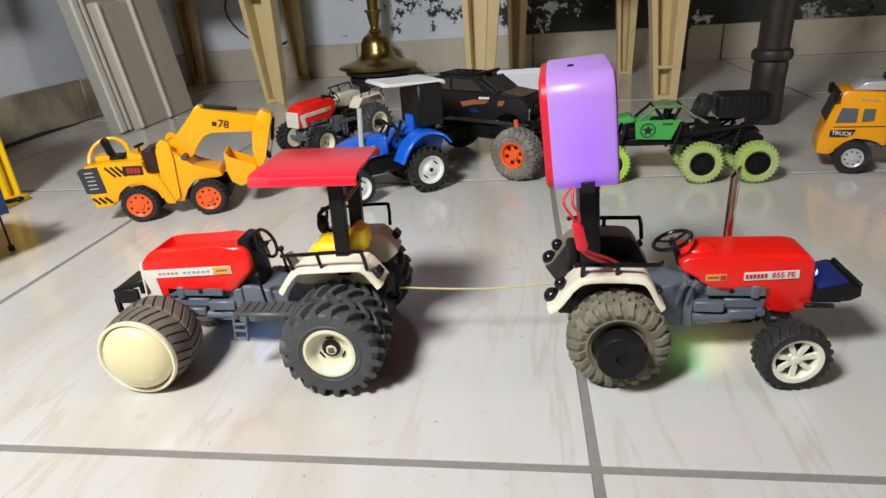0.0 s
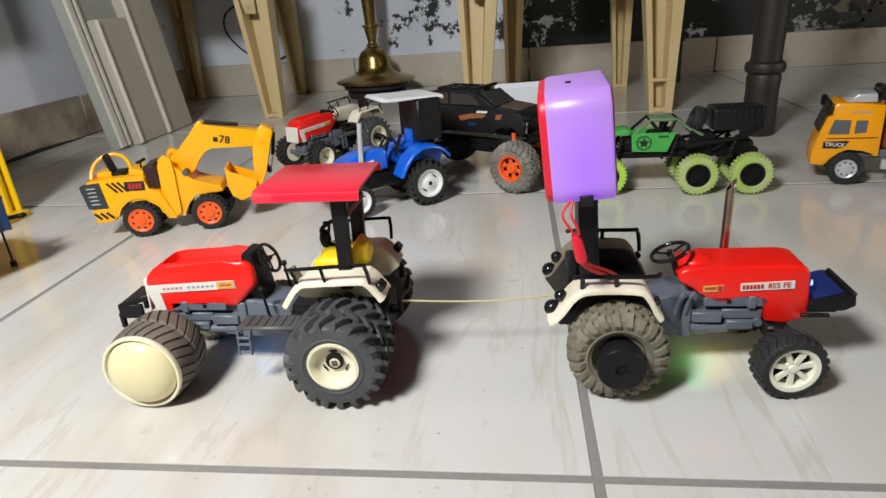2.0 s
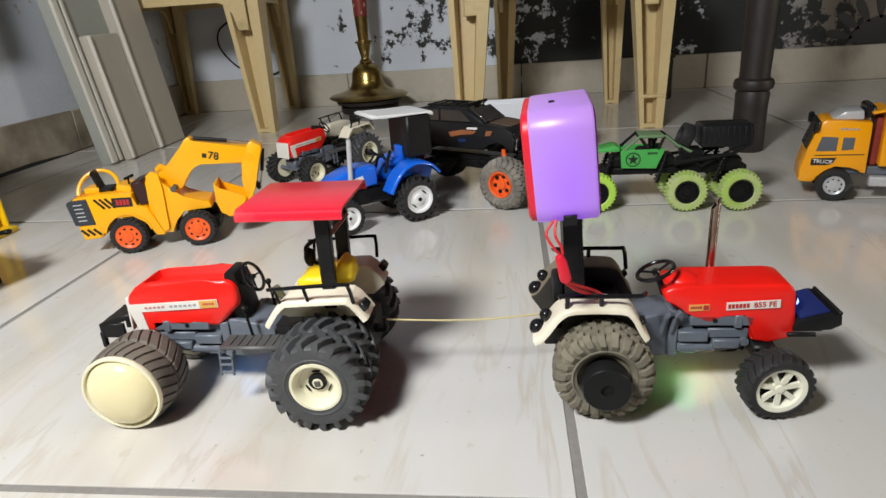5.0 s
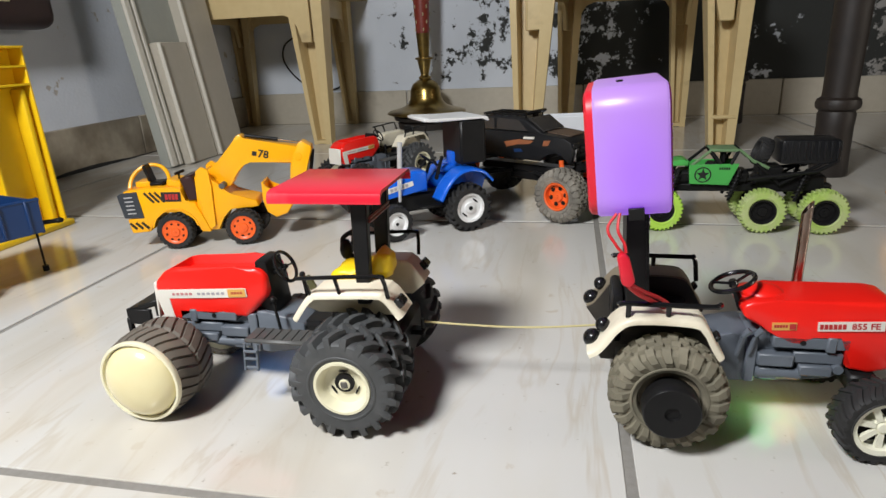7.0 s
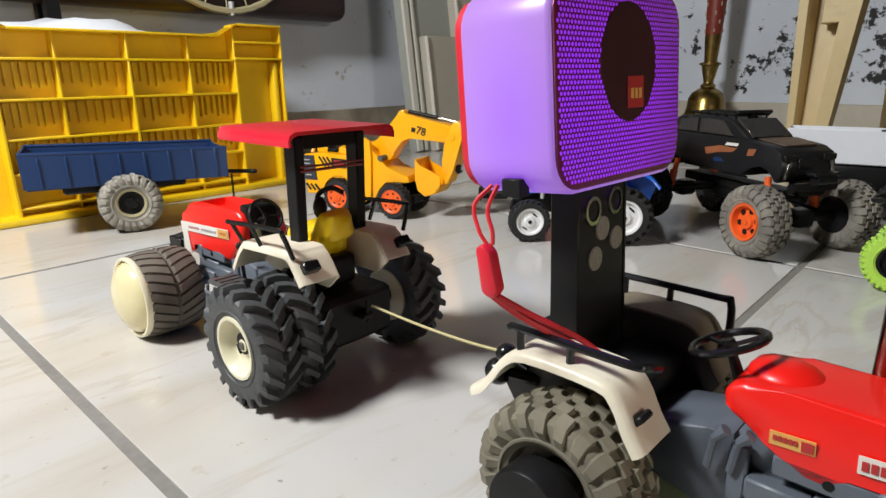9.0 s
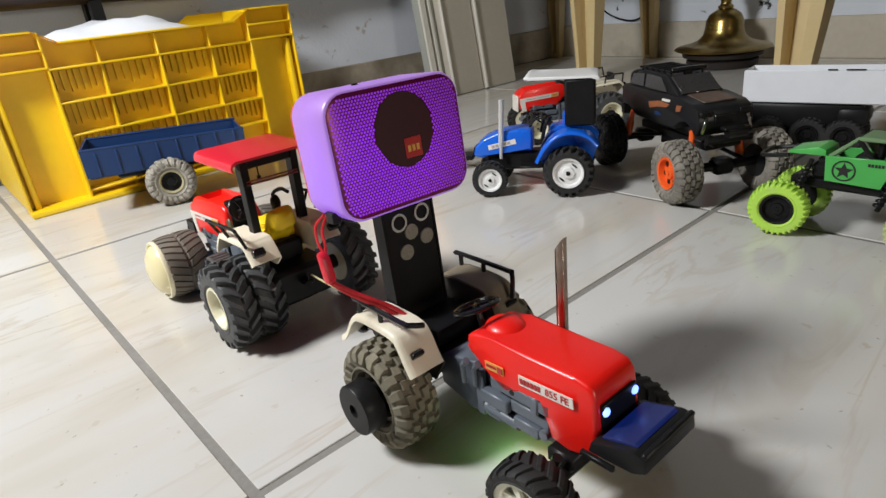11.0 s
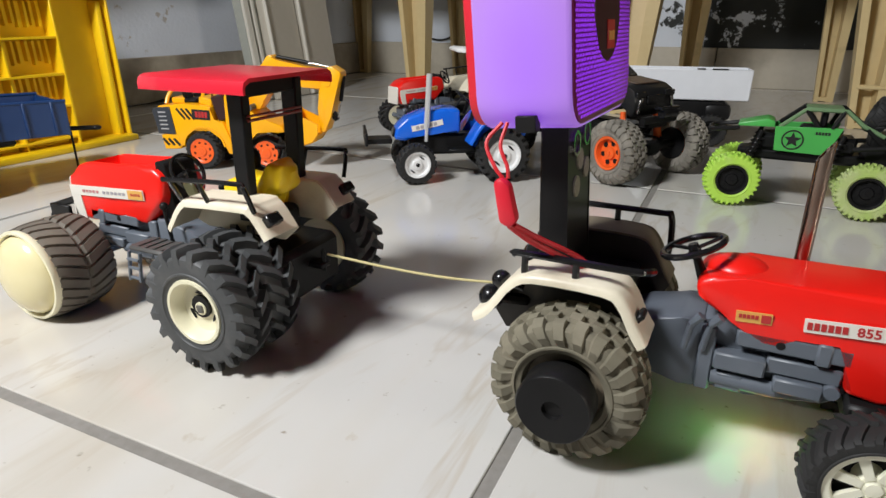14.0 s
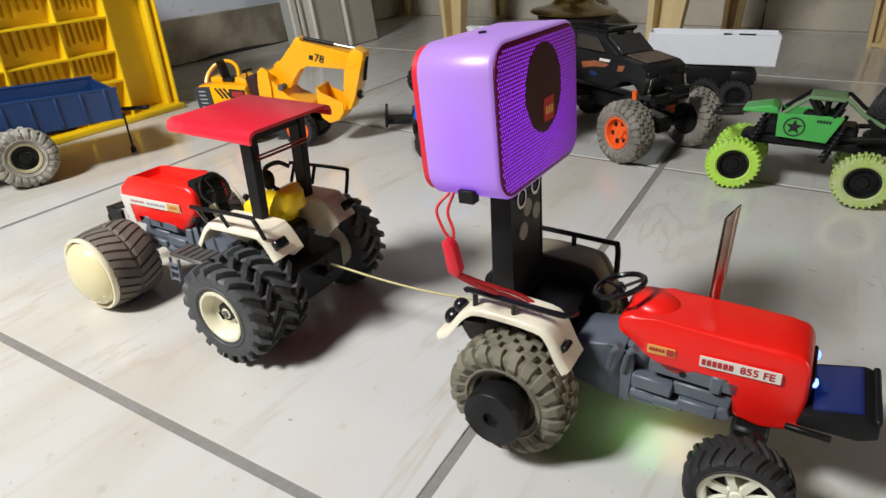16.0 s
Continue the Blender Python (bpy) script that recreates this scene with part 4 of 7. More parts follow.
        wheel(root, (0.1225, s * 0.047, 0.0256), 0.0256, 0.022, s, "small", RUBBER, RIM_WHITE, 0.74, "spoke", 6, 0.2, "black front tyre", "cream seven-spoke rim")
    bm = box(bmesh.new(), (-0.002, 0.002, 0.068), (0.040, 0.040, 0.014), bev=0.004, seg=2)
    box(bm, (-0.031, 0, 0.078), (0.008, 0.040, 0.024), bev=0.003, seg=2)
    part("seat", bm, BLACK, root)
    for k, (x, y) in enumerate(((0.046, -0.022), (0.054, -0.020))):
        bm = rod(bmesh.new(), (x, y, 0.052), (x + 0.002, y - 0.002, 0.066), 0.0016, seg=8)
        rod(bm, (x + 0.002, y - 0.002, 0.066), (x + 0.006, y - 0.002, 0.071), 0.0016, 0.0024, 8)
        part("lever", bm, GREY, root)
    bm = rod(bmesh.new(), (0.1225, -0.040, 0.027), (0.1225, 0.040, 0.027), 0.0042)
    box(bm, (0.122, 0, 0.038), (0.018, 0.050, 0.010), bev=0.002)
    for s in (-1, 1):
        rod(bm, (0.119, s * 0.032, 0.028), (0.126, s * 0.030, 0.046), 0.003, seg=8)
    part("front_axle", bm, BLACK, root)
    # front tray with a lit clear cover
    bm = prism(bmesh.new(), [(0.140, 0.0545), (0.142, 0.0620), (0.166, 0.0690), (0.1722, 0.0680), (0.1732, 0.0600), (0.166, 0.0560)], -0.0235, 0.0225, 0.0012, 2)
    box(bm, (0.150, 0, 0.0520), (0.030, 0.030, 0.004), bev=0.0008)
    box(bm, (0.146, -0.0235, 0.0525), (0.020, 0.003, 0.003), bev=0.0006)
    tray = part("front_tray", bm, BLACK, root, "black plastic front tray")
    bm = prism(bmesh.new(), [(0.1455, 0.0630), (0.1460, 0.0650), (0.1640, 0.0706), (0.1660, 0.0690)], -0.0190, 0.0180, 0.0006, 2)
    part("tray_cover", bm, LED_TRAY, tray, "dark clear cover faintly lit")
    part("tray_lip", box(bmesh.new(), (0.1712, -0.0005, 0.0690), (0.0030, 0.045, 0.0030), bev=0.0008), BLACK, tray)
    bm = box(bmesh.new(), (0.1424, 0, 0.0690), (0.002, 0.030, 0.020), bev=0.0008)
    part("nose_panel", bm, BLACK, root)
    for s in (-1, 1):
        bm = bmesh.new()
        bmesh.ops.create_uvsphere(bm, u_segments=12, v_segments=8, radius=0.0026, matrix=Matrix.Translation((0.1438, s * 0.0125, 0.0745)) @ Matrix.Diagonal((0.6, 1, 1, 1)))
        part("headlight", bm, LED_WHITE, root, "glowing blue-white headlight")
    # stand for the speaker
    bm = prism(bmesh.new(), [(-0.026, 0.074), (-0.011, 0.074), (-0.016, 0.156), (-0.029, 0.156)], -0.0245, 0.0155, 0.001, 1)
    stand = part("speaker_stand", bm, BLACK, root, "tall black stand with five round discs")
    tilt = math.atan2(-0.005, 0.082)

    def on_stand(z, y, off):
        return Matrix.Translation((-0.011 + (z - 0.074) * -0.005 / 0.082 + off, y, z)) @ Matrix.Rotation(tilt, 4, "Y") @ Matrix.Rotation(radians(90), 4, "Y")
    for z, y in ((0.142, -0.0135), (0.144, 0.0055)):
        part("chrome_ring", ring_lathe(bmesh.new(), [(0.0062, 0), (0.0062, 0.0014), (0.0046, 0.0014), (0.0046, 0)], 24, on_stand(z, y, 0.0)), CHROME, stand)
        part("disc", lathe(bmesh.new(), [(0.0046, 0.0), (0.0044, 0.0006), (0.0004, 0.0008)], 20, on_stand(z, y, 0.0)), BLACK, stand)
    for z, y in ((0.1330, -0.0045), (0.1265, 0.0075), (0.1205, -0.0105)):
        part("mesh_disc", lathe(bmesh.new(), [(0.0054, 0.0), (0.0052, 0.0008), (0.0004, 0.0011)], 20, on_stand(z, y, 0.0)), MESH_DISC, stand)
    for y in (-0.0250, 0.0160):
        bm = prism(bmesh.new(), [(-0.0126, 0.076), (-0.0108, 0.076), (-0.0156, 0.154), (-0.0174, 0.154)], y - 0.0008, y + 0.0008)
        part("edge_strip", bm, BLACK, stand)
    return root


def speaker():
    """A rounded box speaker, lit from inside, front towards +x."""
    root = thing("bluetooth_speaker", pose(-0.0030, 0.1365, 0.1525, 0, -5, -3), "rounded violet glowing speaker with magenta mesh front and red back", "speaker")
    W2, H2, rad = 0.0490, 0.0385, 0.015

    def rounded(inset):
        out = []
        for cx, cz, a0 in ((1, 1, 0), (-1, 1, 90), (-1, -1, 180), (1, -1, 270)):
            for j in range(7):
                a = radians(a0 + 90 * j / 6)
                out.append((cx * (W2 - rad) + (rad - inset) * math.cos(a), H2 + cz * (H2 - rad) + (rad - inset) * math.sin(a)))
        return out

    def slab(rows, mat, name, label=""):
        bm = bmesh.new()
        rings = [[bm.verts.new((x, y, z)) for y, z in rounded(ins)] for x, ins in rows]
        for a, b in zip(rings, rings[1:]):
            for k in range(len(a)):
                bm.faces.new((a[k], a[(k + 1) % len(a)], b[(k + 1) % len(a)], b[k]))
        bm.faces.new(rings[0])
        bm.faces.new(rings[-1])
        return part(name, bm, mat, root, label)
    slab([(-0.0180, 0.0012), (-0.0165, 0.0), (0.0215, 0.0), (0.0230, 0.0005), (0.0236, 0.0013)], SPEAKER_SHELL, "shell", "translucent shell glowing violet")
    slab([(-0.0230, 0.004), (-0.0215, 0.0016), (-0.0175, 0.0012)], BACK_RED, "back_panel", "red rubber back panel")
    grille = slab([(0.0231, 0.0016), (0.0241, 0.0018), (0.0245, 0.0026)], GRILLE, "grille", "perforated dark magenta metal grille")
    # round driver, seen dark behind the mesh
    part("driver_shade", lathe(bmesh.new(), [(0.0205, 0.0), (0.0202, 0.0003), (0.0004, 0.0004)], 36, Matrix.Translation((0.0245, 0.003, 0.0475)) @ Matrix.Rotation(radians(90), 4, "Y") @ Matrix.Diagonal((1.12, 1.04, 1, 1))), GRILLE_DARK, grille)
    # glowing discs on the plate stand in for lit holes
    verts, faces = [], []
    pitch = 0.00215
    for i in range(-26, 27):
        for j in range(-22, 23):
            y, z = (i + (j % 2) * 0.5) * pitch, H2 + j * pitch * 0.866
            dy, dz = abs(y) - (W2 - rad), abs(z - H2) - (H2 - rad)
            if abs(y) > W2 - 0.0036 or abs(z - H2) > H2 - 0.0036 or (dy > 0 and dz > 0 and math.hypot(dy, dz) > rad - 0.0036):
                continue
            if ((y - 0.003) / 0.0216) ** 2 + ((z - 0.0475) / 0.0222) ** 2 < 1:
                continue
            b = len(verts)
            verts += [(0.02462, y + 0.00084 * math.cos(math.pi * k / 3), z + 0.00084 * math.sin(math.pi * k / 3)) for k in range(6)]
            faces.append(tuple(range(b, b + 6)))
    me = bpy.data.meshes.new("grille_glow_discs")
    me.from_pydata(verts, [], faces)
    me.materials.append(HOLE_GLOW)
    holes = new("grille_glow_discs", me)
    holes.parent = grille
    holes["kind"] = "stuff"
    badge = part("badge", box(bmesh.new(), (0.0250, 0.007, 0.036), (0.0006, 0.0125, 0.0125), bev=0.0002), DECAL_RED, root, "small red square badge with pale marks")
    for k in range(3):
        part("mark", box(bmesh.new(), (0.0254, 0.0037 + 0.0032 * k, 0.0355), (0.0003, 0.0022, 0.0040)), DECAL_GOLD, badge, smooth=0)
    part("button", lathe(bmesh.new(), [(0.0022, 0.0), (0.002, 0.0012), (0.0004, 0.0014)], 14, Matrix.Translation((-0.002, -0.01, 2 * H2 - 0.0002))), BLACK, root)
    part("mount_slot", box(bmesh.new(), (0.004, -W2 + 0.0030, 0.0035), (0.009, 0.0060, 0.007), bev=0.0004), BLACK, root)
    return root


def strap():
    root = thing("wrist_strap", pose(0.0050, -0.0035, 0), "red woven wrist strap with a plastic clasp hanging from the speaker", "strap")
    a = [(-0.018, 0.094, 0.156), (-0.023, 0.089, 0.148), (-0.018, 0.086, 0.139), (-0.014, 0.086, 0.134)]
    b = [(-0.016, 0.095, 0.156), (-0.017, 0.090, 0.147), (-0.013, 0.088, 0.139), (-0.012, 0.087, 0.134)]
    part("cord", tube(tube(bmesh.new(), curve_points(a), 0.0009, 6), curve_points(b), 0.0009, 6), STRAP_RED, root)
    part("clasp", prism(bmesh.new(), [(-0.0175, 0.133), (-0.014, 0.1350), (-0.010, 0.132), (-0.006, 0.117), (-0.009, 0.113), (-0.014, 0.115)], 0.0820, 0.0885, 0.0018, 2), BACK_RED, root, "red plastic clasp")
    c = [(-0.010, 0.085, 0.114), (-0.003, 0.092, 0.106), (0.005, 0.100, 0.099), (0.013, 0.110, 0.091), (0.026, 0.122, 0.078)]
    d = [(-0.008, 0.086, 0.114), (0.000, 0.094, 0.107), (0.009, 0.103, 0.100), (0.017, 0.113, 0.092), (0.029, 0.124, 0.078)]
    part("woven_band", tube(tube(bmesh.new(), curve_points(c), 0.0015, 8), curve_points(d), 0.0013, 8), STRAP_RED, root)
    return root


# ---- the towed tractor with the canopy ----
def fields_tractor(m, label, dual=True, canopy=True, dome=True):
    """A red tractor of the smaller kind, facing +x, rear axle over its origin; its near side is +y."""
    root = thing("toy_tractor", m, label, "toy tractor", "toy vehicles")
    hood = hood_shell(root, [(0.0735, 0.082), (0.0750, 0.0985), (0.0830, 0.1035), (0.1000, 0.1035), (0.1480, 0.1015), (0.1590, 0.0990), (0.1665, 0.0930), (0.1690, 0.0860), (0.1640, 0.0590), (0.1460, 0.0580), (0.1415, 0.0715), (0.1190, 0.0700), (0.1140, 0.0645), (0.0930, 0.0630)], 0.0205, RED, 0.004, 0.14, 0.0065)
    bm = box(bmesh.new(), (0.1705, 0, 0.074), (0.003, 0.036, 0.030), Euler((0, radians(-3), 0)).to_matrix(), 0.001)
    part("grille_panel", bm, DECAL_WHITE, root, "white nose panel")
    for s in (-1, 1):
        part("nose_strip", prism(bmesh.new(), [(0.1545, 0.0595), (0.1570, 0.0785), (0.1675, 0.0785), (0.1632, 0.0600)], s * 0.0206 - 0.0004, s * 0.0206 + 0.0004), DECAL_WHITE, root, "white strip beside the nose")
    for s in (-1, 1):
        bars = word_bars(-0.26, 0.06, 6, DECAL_GREY, -0.14, 0.12, 0.4) + word_bars(0.10, 0.34, 5, DECAL_RED_PALE, -0.14, 0.12, 0.4) + [(-0.49, -0.30, -0.44, 0.44, DECAL_GOLD)] + word_bars(-0.46, -0.33, 4, DECAL_RED, -0.12, 0.14)
        side_sticker(root, 0.090, 0.167, 0.0790, 0.0862, s * 0.0209, 0.055, s, bars, name="side_sticker")
    engine(root, 0.048, 0.152, 0.032, 0.070, 0.0205)
    bm = box(bmesh.new(), (0.020, 0, 0.046), (0.080, 0.028, 0.026), bev=0.003)
    box(bm, (-0.012, 0, 0.046), (0.040, 0.060, 0.034), bev=0.004)
    rod(bm, (0, -0.066, 0.041), (0, 0.066, 0.041), 0.007)
    part("gearbox", bm, BLACK, root)
    bm = prism(bmesh.new(), [(0.070, 0.066), (0.0755, 0.1065), (0.0850, 0.1075), (0.0850, 0.064)], -0.013, 0.013, 0.002, 2)
    part("dashboard", bm, BLACK, root)
    steering(root, (0.0640, 0.004, 0.1005), 0.0122, -62)
    for s in (-1, 1):
        bm = box(bmesh.new(), (0.060, s * 0.0335, 0.0560), (0.050, 0.021, 0.0035), bev=0.0015)
        board = part("footboard", bm, STEP_GREY, root)
        for k in range(6):
            part("tread_rib", box(bmesh.new(), (0.042 + k * 0.007, s * 0.0335, 0.0580), (0.0022, 0.017, 0.0010)), STEP_GREY, board, smooth=0)
        bm = bmesh.new()
        for x in (0.074, 0.084):
            rod(bm, (x, s * 0.044, 0.054), (x + 0.001, s * 0.046, 0.034), 0.0012, seg=6)
        for z in (0.036, 0.043, 0.049):
            rod(bm, (0.074, s * 0.0455, z), (0.0845, s * 0.0455, z), 0.0012, seg=6)
        part("ladder", bm, GREY, root)
        arc = [(0.0430, 0.0770), (0.0340, 0.0895), (0.0275, 0.0955), (0.0215, 0.0972), (-0.0200, 0.0990), (-0.0262, 0.0972), (-0.0305, 0.0935), (-0.0385, 0.0820)]
        fender(root, arc, s * 0.020, s * (0.0455 if s > 0 else 0.0420), CREAM, None, 0.0026, 0.005)
        for x, z in ((0.024, 0.088), (-0.002, 0.088), (-0.022, 0.087)):
            part("screw_hole", rod(bmesh.new(), (x, s * 0.0205, z), (x, s * 0.0214, z), 0.0017, seg=10), BLACK, root)
        rail(root, [(0.033, s * 0.050, 0.1095), (0.028, s * 0.050, 0.1100), (-0.022, s * 0.050, 0.1130), (-0.0275, s * 0.049, 0.110), (-0.0285, s * 0.044, 0.0955)], 0.0015, None,
             [((0.006, s * 0.050, 0.1120), (0.006, s * 0.044, 0.0975)), ((0.028, s * 0.050, 0.1095), (0.028, s * 0.043, 0.0955))])
        bm = box(bmesh.new(), (-0.0350, s * 0.037, 0.0905), (0.007, 0.011, 0.006), Euler((0, radians(-50), 0)).to_matrix(), 0.001)
        part("tail_lamp", bm, GLOSS_BLACK, root)
        bm = rod(bmesh.new(), (0.063, s * 0.026, 0.056), (0.066, s * 0.026, 0.080), 0.0013, seg=6)
        bmesh.ops.create_uvsphere(bm, u_segments=8, v_segments=6, radius=0.0028, matrix=Matrix.Translation((0.066, s * 0.026, 0.082)))
        part("lever", bm, BLACK, root)
    bm = box(bmesh.new(), (0.185, 0, 0.067), (0.033, 0.034, 0.005), Euler((0, radians(18), 0)).to_matrix(), 0.001)
    for s in (-1, 1):
        box(bm, (0.190, s * 0.017, 0.0585), (0.022, 0.003, 0.013), bev=0.0006)
        box(bm, (0.200, s * 0.017, 0.0500), (0.004, 0.004, 0.014), bev=0.0006)
    if dome:
        part("front_bracket", bm, BLACK, root)
    else:
        bm.free()
    bm = rod(bmesh.new(), (0.152, -0.040, 0.034), (0.152, 0.040, 0.034), 0.004)
    box(bm, (0.150, 0, 0.044), (0.016, 0.030, 0.014), bev=0.002)
    part("front_axle", bm, GREY, root)
    if dual:
        wheel(root, (0, 0.0605, 0.0398), 0.0398, 0.024, 1, "ag", LUG_RUBBER, RIM_CREAM, 0.485, "dish", 0, 0.15, "black tyre with deep lugs", "cream rim")
        wheel(root, (0, 0.0340, 0.0398), 0.0398, 0.024, 1, "ag", LUG_RUBBER, RIM_CREAM, 0.485, "dish", 0, 0.35, "black tyre with deep lugs", "cream rim")
        wheel(root, (0, -0.0640, 0.0398), 0.0398, 0.028, -1, "ag", LUG_RUBBER, RIM_CREAM, 0.485, "dish", 0, 0.5, "black tyre with deep lugs", "cream rim")
    else:
        for s in (-1, 1):
            wheel(root, (0, s * 0.050, 0.041), 0.041, 0.028, s, "ag", LUG_RUBBER, RIM_CREAM, 0.52, "dish", 0, 0.15)
    for s in (-1, 1):
        if dome:
            wheel(root, (0.1545, s * 0.0490, 0.0340), 0.0340, 0.044, s, "chevron", BROWN_RUBBER, RIM_CREAM, 0.86, "dome", 0, 0.1, "wide brown tyre with a chevron tread", "cream rim ring")
        else:
            wheel(root, (0.144, s * 0.050, 0.031), 0.031, 0.027, s, "ag", RUBBER, RIM_CREAM, 0.58, "dish", 0, 0.1)
    if canopy:
        half = [(0.0400, -0.0085), (0.0402, -0.0050), (0.0388, -0.0018), (0.0350, 0.0)]
        inner = [(0.0340, -0.0022), (0.0372, -0.0036), (0.0384, -0.0050), (0.0384, -0.0085)]
        ring = half + [(-y, z) for y, z in half[::-1]] + [(-y, z) for y, z in inner[::-1]] + inner
        bm = prism(bmesh.new(), [(y, 0.1675 + z) for y, z in ring], -0.0525, 0.0270, m=Matrix.Rotation(radians(90), 4, "Z"))
        box(bm, (0.0520, 0, 0.1640), (0.0022, 0.0764, 0.0060), bev=0.0008)
        part("canopy", bm, CANOPY_RED, root, "red canopy roof with rounded front edge")
        for s in (-1, 1):
            bm = prism(bmesh.new(), [(-0.0100, 0.082), (0.0000, 0.082), (-0.0010, 0.163), (-0.0130, 0.163)], s * 0.0235 - 0.0035, s * 0.0235 + 0.0035, 0.0008, 1)
            part("canopy_post", bm, BLACK, root, "flat black canopy post")
        bm = box(bmesh.new(), (-0.0070, 0, 0.1595), (0.009, 0.054, 0.009), bev=0.001)
        part("cross_beam", bm, BLACK, root)
        bm = tube(bmesh.new(), [(-0.013, -0.024, 0.142), (-0.013, 0.024, 0.1425)], 0.001, 6)
        tube(bm, [(-0.013, -0.024, 0.1445), (-0.013, 0.024, 0.145)], 0.0008, 6)
        part("wire_tie", bm, RED_PAINT, root)
        bm = bmesh.new()
        bmesh.ops.create_icosphere(bm, subdivisions=4, radius=1)
        for v in bm.verts:
            # squared-off bag, higher and folded at its back
            p = Vector([math.copysign(abs(c) ** 0.62, c) for c in v.co])
            p = Vector((0.001 + p.x * 0.024, 0.001 + p.y * (0.0135 if p.x < 0 else 0.0165), 0.0935 + p.z * 0.0115))
            p.z += 0.012 * max(0.0, min(1.0, (-0.004 - p.x) / 0.008))
            v.co = p + (p - Vector((0, 0, 0.095))).normalized() * (0.0036 * noise.noise(p * 75) + 0.0012 * noise.noise(p * 220))
        part("seat_base", box(bmesh.new(), (0.006, 0, 0.074), (0.040, 0.030, 0.020), bev=0.003), BLACK, root)
        part("side_plate", box(bmesh.new(), (0.0340, 0.030, 0.0985), (0.0085, 0.0025, 0.0110), Euler((0, radians(28), 0)).to_matrix(), 0.001), OLIVE, root, "small dark olive plate by the seat")
        part("seat_cover", bm, YELLOW_WRAP, root, "crumpled yellow rubber seat cover")
        bm = tube(bmesh.new(), curve_points([(0.000, -0.016, 0.098), (0.018, -0.012, 0.106), (0.022, -0.012, 0.118), (0.012, -0.016, 0.124), (0.002, -0.018, 0.122)]), 0.0018, 6)
        bmesh.ops.create_icosphere(bm, subdivisions=2, radius=1, matrix=Matrix.Translation((0.020, -0.012, 0.110)) @ Matrix.Diagonal((0.0050, 0.0050, 0.0085, 1)))
        part("cable_knot", bm, BLACK, root)
    else:
        bm = box(bmesh.new(), (-0.010, 0, 0.084), (0.030, 0.030, 0.010), bev=0.003)
        box(bm, (-0.024, 0, 0.098), (0.006, 0.028, 0.024), bev=0.002)
        part("seat", bm, BLACK, root)
    bm = box(bmesh.new(), (-0.034, 0, 0.050), (0.016, 0.010, 0.004), bev=0.001)
    rod(bm, (-0.040, 0, 0.046), (-0.040, 0, 0.060), 0.0014, seg=8)
    part("tow_hitch", bm, BLACK, root)
    return root


speaker_tractor()
speaker()
strap()
fields_tractor(pose(-0.187, 0.1355, 0, 0, 0, 180), "red toy tractor with red canopy and domed front wheels")
fields_tractor(pose(-0.369, 0.900, 0, 0, 0, 237) @ Matrix.Scale(0.95, 4), "small red toy tractor parked behind the blue one", False, False, False)
rope = thing("tow_string", pose(0, 0, 0), "pale cotton string tied between the two red tractors", "string")
part("strand", tube(bmesh.new(), curve_points([(-0.146, 0.1385, 0.056), (-0.100, 0.1385, 0.0548), (-0.060, 0.1400, 0.0550), (-0.0155, 0.1430, 0.058)]), 0.00085, 6), STRING, rope)

